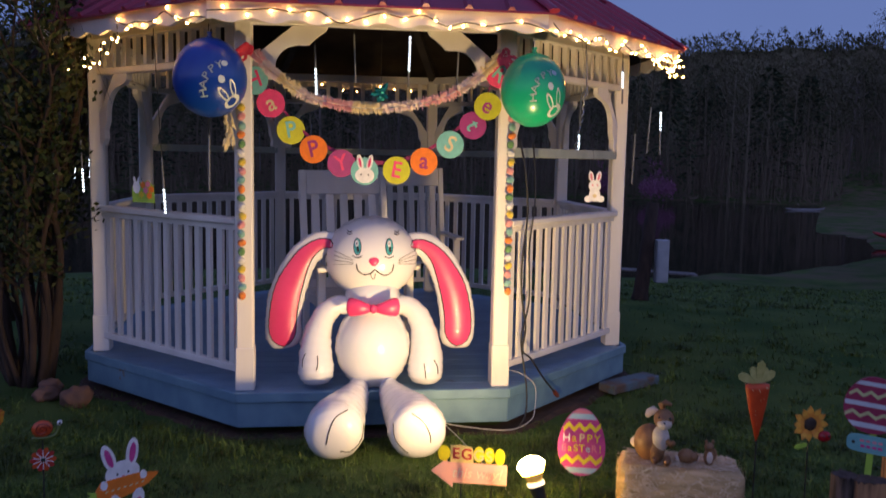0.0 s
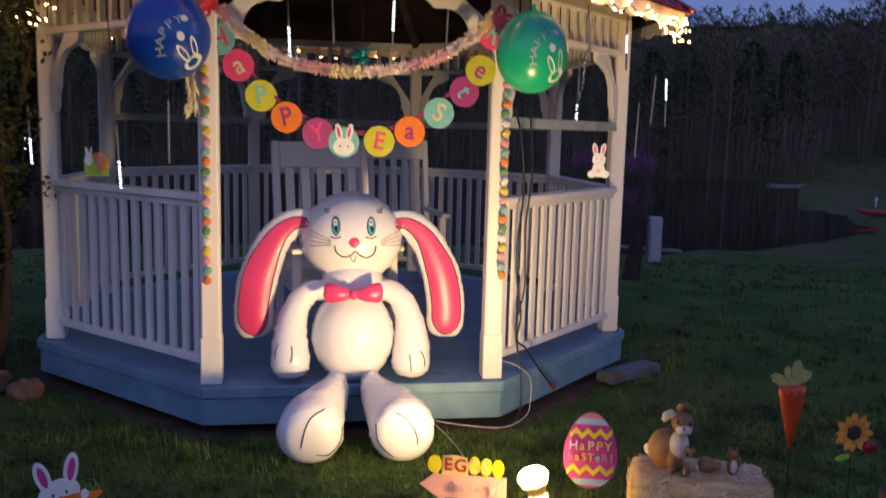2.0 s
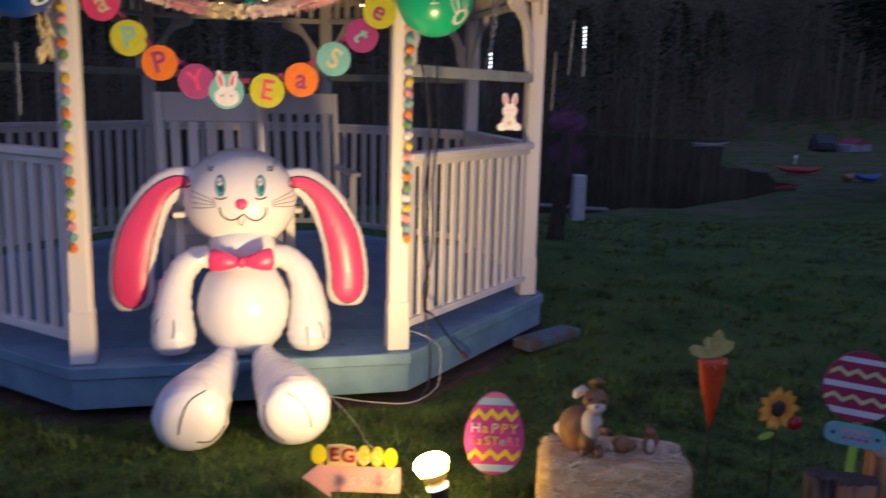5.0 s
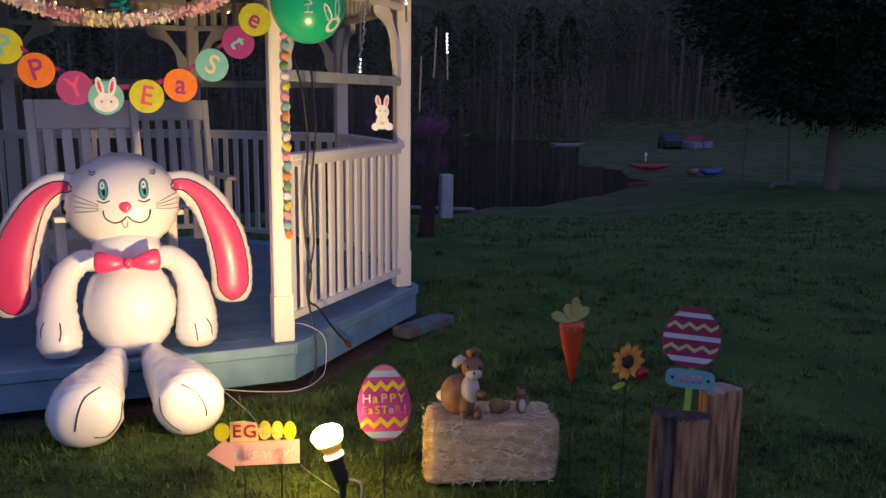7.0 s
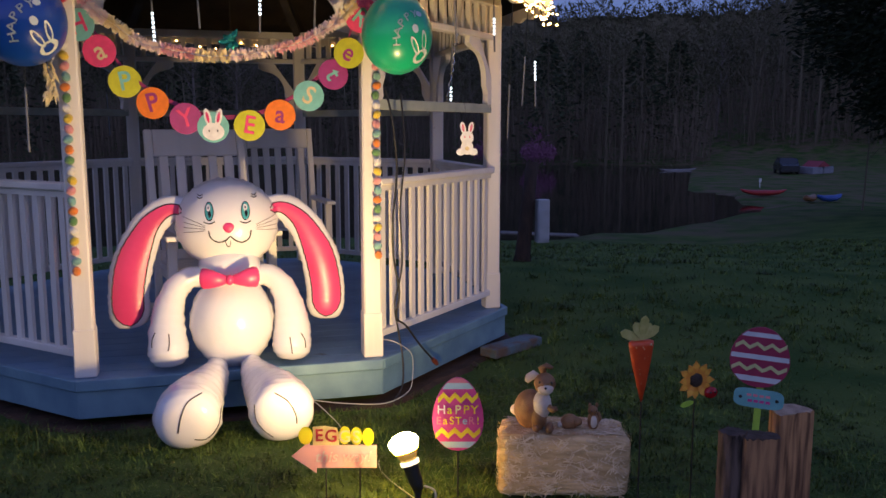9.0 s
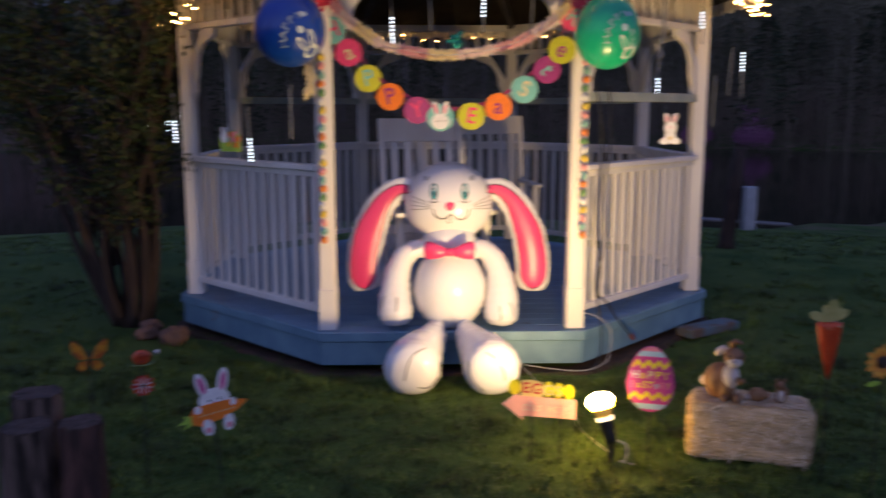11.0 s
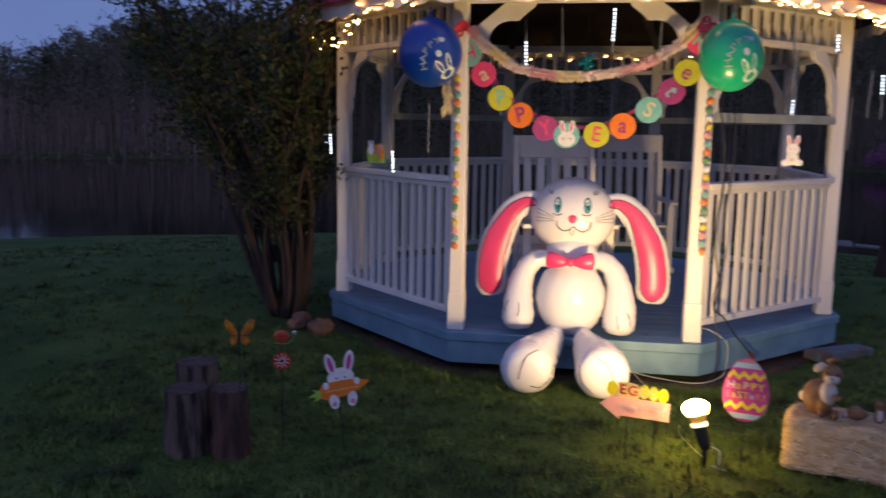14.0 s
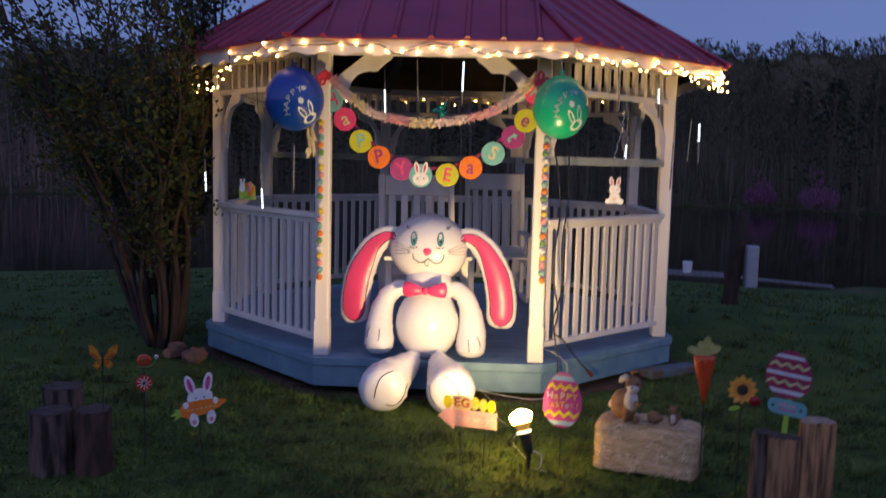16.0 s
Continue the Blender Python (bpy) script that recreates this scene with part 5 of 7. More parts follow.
def snail_stake():
    t = thing("snail_stake", "orange glass snail above a red flower on one stake", "garden stake", pose(-1.20, -3.50, 0.535, 0, 0, 20))
    om = mat("orange_glass", (0.62, 0.10, 0.03), (0.48, 0.06, 0.02), 0.2, scale=30)
    b = bmesh.new()
    ball(b, (0, 0, 0.005), (0.034, 0.012, 0.030), 18, 12)
    sh = part("shell", b, om, t, smooth=True)
    b = bmesh.new()
    tube(b, [(0.026 * (1 - i / 30) * math.cos(i * 0.42), -0.0125, 0.005 + 0.024 * (1 - i / 30) * math.sin(i * 0.42)) for i in range(29)], 0.0022, 5)
    part("whorl", b, mat("dark_orange_glass", (0.30, 0.03, 0.015), rough=0.25), sh)
    b = bmesh.new()
    tube(b, smooth_path([(-0.035, 0, -0.026), (0.02, 0, -0.028), (0.045, 0, -0.018), (0.055, 0, 0.012)], 4), 0.007, 8)
    part("snail_body", b, mat("olive_glass", (0.12, 0.16, 0.04), rough=0.25), t, smooth=True)
    b = bmesh.new()
    ball(b, (0.056, -0.002, 0.022), 0.009, 12, 8)
    eye = part("eye", b, WHITE, t, smooth=True)
    b = bmesh.new()
    ball(b, (0.056, -0.010, 0.022), 0.004, 8, 6)
    part("pupil", b, M_BLACK, eye)
    fm = mat("red_glass", (0.50, 0.06, 0.04), (0.38, 0.03, 0.03), 0.2, scale=30)
    for i in range(10):
        a = 2 * math.pi * i / 10
        b = bmesh.new()
        plate(b, oval(0.026, 0, 0.017, 0.010, 12), -0.002, 0.002)
        part("petal", b, fm if i % 2 else om, t).matrix_basis = Matrix.Translation((0, -0.004, -0.105)) @ Matrix.Rotation(a, 4, "Y")
        b = bmesh.new()
        tube(b, [(0.008, -0.004, 0), (0.034, -0.004, 0)], 0.0016, 5)
        part("vein", b, WHITE, t).matrix_basis = Matrix.Translation((0, -0.004, -0.105)) @ Matrix.Rotation(a + 0.31, 4, "Y")
    b = bmesh.new()
    ball(b, (0, -0.008, -0.105), (0.008, 0.004, 0.008), 10, 6)
    part("flower_centre", b, M_BLACK, t)
    stake(t, 0.0, -0.58, -0.02, y=0.006, r=0.0028)


carrot_stake(), sunflower_stake(), butterfly_stake(), snail_stake()


def hanging_rabbit():
    t = thing("hanging_rabbit_cutout", "small white rabbit cut-out hanging from the eave", "decoration", pose(1.165, -2.03, 1.362, 0, 0, 10))
    for s in (-1, 1):
        flat(t, "ear", oval(s * 0.022, 0.058, 0.014, 0.03, 16, -12 * s), 0.002, WHITE, y=0.002)
        flat(t, "inner_ear", oval(s * 0.022, 0.058, 0.007, 0.02, 12, -12 * s), 0.003, M_PINKL)
        flat(t, "foot", oval(s * 0.035, -0.062, 0.024, 0.018, 16), 0.0035, WHITE)
        flat(t, "eye", oval(s * 0.014, 0.012, 0.004, 0.005, 10), 0.0045, M_PINKL)
    flat(t, "head", oval(0, 0.008, 0.036, 0.032, 20), 0.003, WHITE)
    flat(t, "body", oval(0, -0.04, 0.034, 0.036, 20), 0.0025, WHITE)
    flat(t, "egg", oval(0, -0.045, 0.012, 0.010, 14), 0.004, CREAM)
    b = bmesh.new()
    tube(b, [(0, 0, 0.085), (-0.06, 0.11, 0.82)], 0.0006, 4)
    part("string", b, M_RUBBER, t)


def hanging_flowers():
    t = thing("hanging_flower_cutout", "flat cut-out of spring flowers and a rabbit hanging by the railing", "decoration", pose(-1.315, -1.53, 1.285, 0, 0, -28))
    flat(t, "board", [(-0.075, -0.065), (-0.08, 0.02), (-0.05, 0.055), (0.0, 0.045), (0.03, 0.065), (0.075, 0.03), (0.08, -0.065)], 0.002, M_GRN, y=0.002)
    flat(t, "rabbit", oval(-0.045, 0.02, 0.026, 0.034, 18), 0.0035, WHITE)
    for s in (-1, 1):
        flat(t, "ear", oval(-0.045 + s * 0.014, 0.06, 0.008, 0.022, 12, -12 * s), 0.003, WHITE)
    for x, z, m in ((0.0, 0.035, ORANGE), (0.035, 0.04, M_PINKL), (0.06, 0.01, ORANGE), (0.02, 0.005, M_PINKL), (-0.01, -0.02, M_YEL), (0.045, -0.025, ORANGE)):
        flat(t, "flower", [(x + (0.022 if i % 2 else 0.014) * math.cos(2 * math.pi * i / 12), z + (0.022 if i % 2 else 0.014) * math.sin(2 * math.pi * i / 12)) for i in range(12)], 0.0045, m)
    b = bmesh.new()
    tube(b, [(0, 0, 0.045), (-0.02, -0.42, 0.885)], 0.0006, 4)
    part("string", b, M_RUBBER, t)


hanging_rabbit(), hanging_flowers()


# ---- bale, figurines, logs, stones ----
M_STRAW = mat("straw", (0.72, 0.53, 0.29), (0.46, 0.31, 0.15), 0.85, scale=35, bump=0.9, bscale=120, stretch=(0.25, 1, 1))
M_STRAW2 = mat("straw_stalks", (0.88, 0.73, 0.50), (0.58, 0.42, 0.25), 0.7, scale=25)


def hay_bale():
    t = thing("straw_bale", "small rectangular straw bale standing on the lawn", "straw bale", pose(1.25, -3.165, 0, 0, 0, -17.6))
    b = bmesh.new()
    box(b, -0.25, 0.25, -0.115, 0.115, 0.012, 0.258)
    bmesh.ops.subdivide_edges(b, edges=b.edges[:], cuts=9, use_grid_fill=True)
    for v in b.verts:
        p = v.co
        q = Vector((max(-0.215, min(0.215, p.x)), max(-0.085, min(0.085, p.y)), max(0.045, min(0.223, p.z))))
        d = p - q
        if d.length > 0:
            v.co = q + d.normalized() * 0.035
        v.co += Vector((noise.noise(p * 14), noise.noise(p * 14 + Vector((5, 0, 0))), noise.noise(p * 14 + Vector((0, 9, 0))))) * 0.011
        v.co.z = max(v.co.z, 0.0)
    part("bale_body", b, M_STRAW, t, smooth=True)
    b = bmesh.new()
    for i in range(2200):
        f = rng.choice("FFFTTTLRB")
        u, v = rng.uniform(-0.93, 0.93), rng.uniform(-0.93, 0.85)
        a = rng.gauss(0, 0.8)
        L = rng.uniform(0.015, 0.055)
        if f == "F":
            p, d, nn = Vector((u * 0.24, -0.118, 0.14 + v * 0.125)), Vector((math.cos(a), 0, math.sin(a))), Vector((0, -1, 0))
        elif f == "B":
            p, d, nn = Vector((u * 0.24, 0.118, 0.14 + v * 0.125)), Vector((math.cos(a), 0, math.sin(a))), Vector((0, 1, 0))
        elif f == "T":
            p, d, nn = Vector((u * 0.235, v * 0.105, 0.261)), Vector((math.cos(a), math.sin(a), 0)), Vector((0, 0, 1))
        else:
            s = 1 if f == "R" else -1
            p, d, nn = Vector((s * 0.252, u * 0.1, 0.14 + v * 0.125)), Vector((0, math.cos(a), math.sin(a))), Vector((s, 0, 0))
        p += nn * rng.uniform(-0.004, 0.006)
        d = (d + nn * rng.uniform(-0.12, 0.16)).normalized()
        w = d.cross(nn).normalized() * rng.uniform(0.0013, 0.0028)
        q0, q1 = p - d * L / 2, p + d * L / 2
        q0.z, q1.z = max(q0.z, 0.003), max(q1.z, 0.003)
        b.faces.new([b.verts.new(q) for q in (q0 - w, q1 - w, q1 + w, q0 + w)])
    tagged(part("straw", b, M_STRAW2, t), kind="stuff")


hay_bale()
M_FUR = mat("brown_glaze", (0.30, 0.15, 0.06), (0.20, 0.095, 0.04), 0.5, scale=25, bump=0.35, bscale=90)
M_FURW = mat("cream_glaze", (0.66, 0.58, 0.50), (0.55, 0.46, 0.38), 0.5, scale=25, bump=0.3, bscale=90)


def rabbit_figurine():
    b = bmesh.new()
    ball(b, (-0.02, 0.01, 0.068), (0.062, 0.05, 0.068), 22, 14, 0)
    ball(b, (0.012, -0.01, 0.05), (0.032, 0.042, 0.05), 16, 10, 0)
    ball(b, (0.026, -0.026, 0.098), (0.034, 0.032, 0.048), 16, 10, 1)
    ball(b, (0.034, -0.022, 0.168), (0.040, 0.038, 0.036), 18, 12, 0)
    ball(b, (0.038, -0.044, 0.156), (0.030, 0.022, 0.021), 14, 8, 1)
    ball(b, (0.040, -0.066, 0.163), 0.0045, 8, 5, 2)
    for s in (-1, 1):
        ball(b, (0.038 + s * 0.021, -0.052, 0.178), 0.0055, 8, 6, 2)
        ball(b, (0.03 + s * 0.024, -0.025, 0.018), (0.016, 0.034, 0.018), 12, 8, 0)
    tube(b, [(0.03, -0.012, 0.195), (0.022, -0.005, 0.214), (0.038, -0.010, 0.226), (0.062, -0.016, 0.220)], [0.009, 0.016, 0.016, 0.008], 10, 0, flat=0.6, flat_axis=(0, 0, 1))
    # brown left ear: the lamplight on it is put in as cream glaze
    tube(b, [(0.012, -0.012, 0.188), (-0.008, -0.008, 0.192), (-0.026, -0.012, 0.182), (-0.034, -0.016, 0.168)], [0.008, 0.016, 0.015, 0.008], 10, 1, flat=0.6, flat_axis=(0, 1, 0))
    ball(b, (-0.078, 0.02, 0.06), 0.019, 12, 8, 1)
    tube(b, [(0.035, -0.03, 0.10), (0.068, -0.05, 0.085), (0.078, -0.055, 0.095)], [0.013, 0.011, 0.010], 8, 0)
    solid("rabbit_figurine", b, [M_FUR, M_FURW, M_BLACK], "brown and cream ceramic rabbit figurine on the straw bale", "figurine", pose(1.135, -3.17, 0.256, 0, 0, -24) @ Matrix.Diagonal((1.04, 1.04, 1.16, 1)), smooth=True)


def small_figurine(m, curled):
    b = bmesh.new()
    if curled:
        ball(b, (0, 0, 0.030), (0.036, 0.028, 0.032), 18, 10, 0)
        ball(b, (0.026, -0.012, 0.034), (0.021, 0.018, 0.018), 14, 8, 0)
        ball(b, (-0.036, 0.0, 0.02), 0.012, 10, 6, 1)
    else:
        ball(b, (0, 0, 0.035), (0.022, 0.024, 0.036), 16, 10, 0)
        ball(b, (-0.002, -0.014, 0.036), (0.014, 0.014, 0.026), 12, 8, 1)
        ball(b, (-0.004, -0.008, 0.080), (0.020, 0.019, 0.019), 14, 10, 0)
        for s in (-1, 1):
            ball(b, (s * 0.014, 0.0, 0.098), (0.007, 0.005, 0.011), 10, 6, 0)
            ball(b, (-0.004 + s * 0.010, -0.025, 0.083), 0.003, 6, 4, 2)
        tube(b, [(0.015, 0.01, 0.02), (0.03, 0.012, 0.04), (0.026, 0.012, 0.065)], [0.008, 0.011, 0.005], 8, 0)
    solid("animal_figurine", b, [M_FUR, M_FURW, M_BLACK], "tiny curled brown animal figurine on the straw bale" if curled else "tiny upright brown and white animal figurine on the straw bale", "figurine", m, "small animal figurines on the bale", smooth=True)


rabbit_figurine()
small_figurine(pose(1.265, -3.20, 0.257, 0, 0, -10), True)
small_figurine(pose(1.352, -3.225, 0.257, 0, 0, -5), False)

M_BARK = mat("grey_bark", (0.14, 0.098, 0.08), (0.020, 0.014, 0.011), 0.95, scale=26, detail=9, bump=1.0, bscale=50, stretch=(1, 1, 0.16), lo=0.44, hi=0.60)
M_CUT = mat("cut_wood", (0.50, 0.26, 0.12), (0.13, 0.062, 0.030), 0.9, scale=42, detail=9, bump=1.0, bscale=70, stretch=(1, 1, 0.09), lo=0.40, hi=0.62)
M_SPLIT = mat("split_wood", (0.42, 0.22, 0.105), (0.11, 0.055, 0.032), 0.9, scale=36, detail=9, bump=1.0, bscale=60, stretch=(1, 1, 0.11), lo=0.40, hi=0.62)
M_PALEEND = mat("pale_cut_end", (0.50, 0.38, 0.27), (0.33, 0.24, 0.17), 0.9, scale=26, bump=0.6)
M_REDBARK = mat("peeled_reddish_wood", (0.11, 0.052, 0.042), (0.035, 0.018, 0.015), 0.85, scale=22, detail=8, bump=0.8, bscale=50, stretch=(1, 1, 0.25), lo=0.40, hi=0.62)
M_CUTD = mat("weathered_cut_wood", (0.10, 0.07, 0.058), (0.04, 0.028, 0.024), 0.9, scale=20, bump=0.5)


def log(x, y, h, r, side, end, split, label, seed, turn=0.0):
    """An upright log; split: cut flat on one side."""
    t = thing("log_stump", label, "log", pose(x, y, 0, 0, 0, turn), "upright logs on the lawn")
    b = bmesh.new()
    n, rows = 56, []

    def skin(a, z):
        ridge = abs(noise.noise((math.cos(a) * 3.2, math.sin(a) * 3.2, seed + z * 0.9))) + 0.6 * abs(noise.noise((math.cos(a) * 7, math.sin(a) * 7, seed + 2 + z * 2)))
        rr = r * (1.02 + 0.12 * noise.noise((math.cos(a) * 1.3, math.sin(a) * 1.3, seed)) - (0.05 if split else 0.55) * max(0.0, 0.32 - ridge) + 0.10 * max(0.0, 1 - z / h) ** 3)
        p = Vector((rr * math.cos(a), rr * math.sin(a), z))
        if split:
            p.y = max(p.y, -r * 0.35 + 0.006 * noise.noise((p.x * 20, seed, z * 6)))
        return p

    for j in range(11):
        z = -0.03 + (h + 0.03) * j / 10
        rows.append([b.verts.new(skin(2 * math.pi * i / n, z) + Vector((0, 0, (0.008 if split else 0.022) * noise.noise((i * 0.45, seed, 1)) if j == 10 else 0))) for i in range(n)])
    for lo, hi in zip(rows, rows[1:]):
        for i in range(n):
            b.faces.new((lo[i], lo[(i + 1) % n], hi[(i + 1) % n], hi[i]))
    part("bark", b, side, t, smooth=True)
    b = bmesh.new()
    lo = [b.verts.new(skin(2 * math.pi * i / n, h) * 0.955) for i in range(n)]
    hi = [b.verts.new((v.co.x, v.co.y, h + 0.002 + 0.004 * noise.noise((v.co.x * 30, v.co.y * 30, seed)))) for v in lo]
    mid = b.verts.new((0, 0.1 * r, h + 0.003))
    for i in range(n):
        b.faces.new((lo[i], lo[(i + 1) % n], hi[(i + 1) % n], hi[i]))
        b.faces.new((hi[i], hi[(i + 1) % n], mid))
    part("cut_end", b, end, t)


log(1.848, -3.755, 0.468, 0.074, M_CUT, M_PALEEND, True, "tall split log with pale weathered wood", 1, 8)
log(1.700, -3.80, 0.405, 0.064, M_SPLIT, M_CUTD, True, "shorter split log with pale brown wood", 2, -12)
log(1.628, -3.745, 0.41, 0.046, M_BARK, M_CUTD, False, "dark bark-covered log beside split ones", 3)
log(-1.645, -3.43, 0.375, 0.092, M_BARK, M_CUTD, False, "tall dark stump with rough bark", 4)
log(-1.61, -3.60, 0.305, 0.095, M_BARK, M_CUTD, False, "dark stump with deeply furrowed bark", 5)
log(-1.41, -3.585, 0.315, 0.082, M_REDBARK, M_CUTD, False, "dark weathered stump with peeled sides", 6)

M_STONE = mat("reddish_stone", (0.20, 0.105, 0.07), (0.11, 0.065, 0.05), 0.9, scale=9, detail=8, bump=0.7, bscale=30, vary=0.15)
for i, (x, y, r) in enumerate(((-1.76, -1.36, 0.08), (-1.97, -1.27, 0.06), (-1.99, -1.14, 0.07))):
    b = bmesh.new()
    ball(b, (0, 0, 0), (r * 1.2, r, r * 0.85), 24, 16, 0, lambda u: 1 + 0.28 * noise.noise(u * 1.8 + Vector((i * 7, 0, 0))) + 0.07 * noise.noise(u * 6))
    solid("stone", b, M_STONE, "rounded reddish stone beside the deck and bush", "stone", pose(x, y, r * 0.55 + ground_z(x, y), 0, 0, 40 * i), "stones under the bush", smooth=True)

b = bmesh.new()
box(b, -0.24, 0.24, -0.07, 0.07, 0.0, 0.062, bevel=0.006)
M_OLDBLUE = mat("faded_blue_timber", (0.10, 0.16, 0.20), (0.13, 0.085, 0.06), 0.8, scale=7, detail=8, bump=0.5, space="World", lo=0.42, hi=0.62)
solid("loose_plank", b, M_OLDBLUE, "short blue-painted timber lying beside the deck", "timber", pose(1.76, -0.99, -0.035, 0, 0, 33))

# ---- cables ----
def cable(pts, r, m, label, plug=None):
    t = thing("extension_cord", label, "cable", None, "cords hanging from the gazebo")
    b = bmesh.new()
    tube(b, smooth_path(pts, 6), r, 7)
    part("cord", b, m, t)
    if plug:
        b = bmesh.new()
        p, d = Vector(pts[-1]), (Vector(pts[-1]) - Vector(pts[-2])).normalized()
        tube(b, [p - d * 0.01, p + d * 0.02, p + d * 0.05], [0.011, 0.015, 0.011], 10)
        part("plug", b, plug, t, "orange-red plug")


cable([(0.80, -1.755, 1.62), (0.83, -1.80, 1.45), (0.85, -1.80, 1.2), (0.82, -1.84, 0.95), (0.825, -1.82, 0.75), (0.86, -1.79, 0.55), (0.84, -1.81, 0.42), (0.90, -1.77, 0.36), (1.0, -1.66, 0.22), (1.10, -1.56, 0.10)], 0.006, M_RUBBER, "black extension cord looped over the railing down to the ground", mat("orange_plug", (0.22, 0.05, 0.025), rough=0.4))
cable([(0.90, -1.66, 1.60), (0.905, -1.74, 1.3), (0.87, -1.78, 1.0), (0.88, -1.77, 0.7), (0.83, -1.82, 0.5), (0.85, -1.80, 0.35), (0.87, -1.82, 0.2), (0.86, -1.86, 0.06), (0.80, -1.95, 0.012)], 0.005, M_RUBBER, "black extension cord hanging beside the post")
cable([(0.78, -1.72, 0.28), (0.83, -1.835, 0.29), (0.93, -1.76, 0.20), (0.93, -1.79, 0.08), (0.89, -1.86, 0.02), (0.74, -2.02, 0.02), (0.55, -1.98, 0.02), (0.40, -1.90, 0.022), (0.36, -1.88, 0.03), (0.40, -1.95, 0.02), (0.47, -2.2, 0.004), (0.50, -2.45, 0.009), (0.60, -2.6, -0.006), (0.58, -2.85, 0.006), (0.66, -3.18, 0.02)], 0.0024, M_CORDW, "white extension cord trailing through the grass to the lamp")


# ---- curling ribbon and balloon tail beside the post ----
t = thing("curling_ribbon", "crinkled silver ribbon dangling from the side valance", "ribbon")
b = bmesh.new()
path = smooth_path([(1.326, -1.220, 1.970), (1.303, -1.242, 1.885), (1.296, -1.249, 1.785), (1.269, -1.276, 1.693), (1.240, -1.305, 1.573)], 6)
tube(b, [p + Vector((0.006 * math.sin(i * 1.9), 0.006 * math.cos(i * 1.9), 0)) for i, p in enumerate(path)], [0.007 + 0.003 * math.sin(i * 2.7) for i in range(len(path))], 6, flat=0.3, flat_axis=(0.7, -0.7, 0))
part("ribbon", b, mat("silver_foil", (0.62, 0.64, 0.66), (0.45, 0.47, 0.5), 0.25, metal=0.8, scale=40, bump=0.4), t)
b = bmesh.new()
tube(b, [path[0], path[0] + Vector((0.0, 0.0, 0.12))], 0.0015, 4)
part("string", b, M_CORDW, t)

# ---- small hanging ornament inside the gazebo ----
t = thing("foil_ornament", "crumpled teal foil ornament hanging under the roof", "ornament", Matrix.Translation((0.03, -1.45, 1.87)))
M_FOIL = mat("teal_foil", (0.02, 0.30, 0.30), (0.01, 0.18, 0.20), 0.25, metal=0.7, scale=30, bump=0.6)
for i in range(10):
    a, L = rng.uniform(0, 6.28), rng.uniform(0.03, 0.075)
    b = bmesh.new()
    d = Vector((math.cos(a), 0.4 * math.sin(3 * a), math.sin(a))) * L
    tube(b, [(0, 0, 0), d * 0.6, d], [0.006, 0.017, 0.003], 5, flat=0.3, flat_axis=(0, 1, 0))
    part("foil_leaf", b, M_FOIL, t)
b = bmesh.new()
tube(b, [(0, 0, 0), (0, 0, 0.36)], 0.0012, 4)
part("string", b, M_RUBBER, t)

# ---- shrub beside the gazebo ----
def leaf_material(name, c1, c2, rough=0.55, patches=0.0):
    m = bpy.data.materials.new(name)
    m.use_nodes = True
    n, l = m.node_tree.nodes, m.node_tree.links
    g, r = n.new("ShaderNodeNewGeometry"), n.new("ShaderNodeValToRGB")
    r.color_ramp.elements[0].color, r.color_ramp.elements[1].color = (*c1, 1), (*c2, 1)
    l.new(g.outputs["Random Per Island"], r.inputs[0])
    out = r.outputs[0]
    if patches:
        nz, mx, rp = n.new("ShaderNodeTexNoise"), n.new("ShaderNodeMix"), n.new("ShaderNodeValToRGB")
        nz.inputs["Scale"].default_value, nz.inputs["Detail"].default_value = 4.2, 7
        rp.color_ramp.elements[0].position, rp.color_ramp.elements[1].position = 0.36, 0.64
        rp.color_ramp.elements[0].color, rp.color_ramp.elements[1].color = (1 - patches, 1 - patches, 1 - patches, 1), (1.0, 0.97, 0.85, 1)
        mx.data_type, mx.blend_type = "RGBA", "MULTIPLY"
        mx.inputs[0].default_value = 1.0
        l.new(g.outputs["Position"], nz.inputs["Vector"])
        l.new(nz.outputs[0], rp.inputs[0])
        l.new(out, mx.inputs[6])
        l.new(rp.outputs[0], mx.inputs[7])
        out = mx.outputs[2]
    l.new(out, n["Principled BSDF"].inputs["Base Color"])
    n["Principled BSDF"].inputs["Roughness"].default_value = rough
    n["Principled BSDF"].inputs["Specular IOR Level"].default_value = 0.2
    return m


M_LEAF = leaf_material("shrub_leaf", (0.020, 0.044, 0.013), (0.058, 0.060, 0.024))


def mesh_from(name, verts, faces, material, parent=None, label="", kind=""):
    me = bpy.data.meshes.new(name)
    me.from_pydata(verts, [], faces)
    me.materials.append(material)
    ob = new(name, me)
    if parent:
        ob.parent = parent
    return tagged(ob, label, kind=kind)


def add_leaf(V, F, p, d, L, w, rg):
    d = d.normalized()
    s = d.cross(Vector((rg.uniform(-1, 1), rg.uniform(-1, 1), rg.uniform(-0.3, 1)))).normalized() * w
    i = len(V)
    mid = p + d * L * 0.5
    V += [tuple(p), tuple(mid + s), tuple(p + d * L), tuple(mid - s)]
    F.append((i, i + 1, i + 2, i + 3))


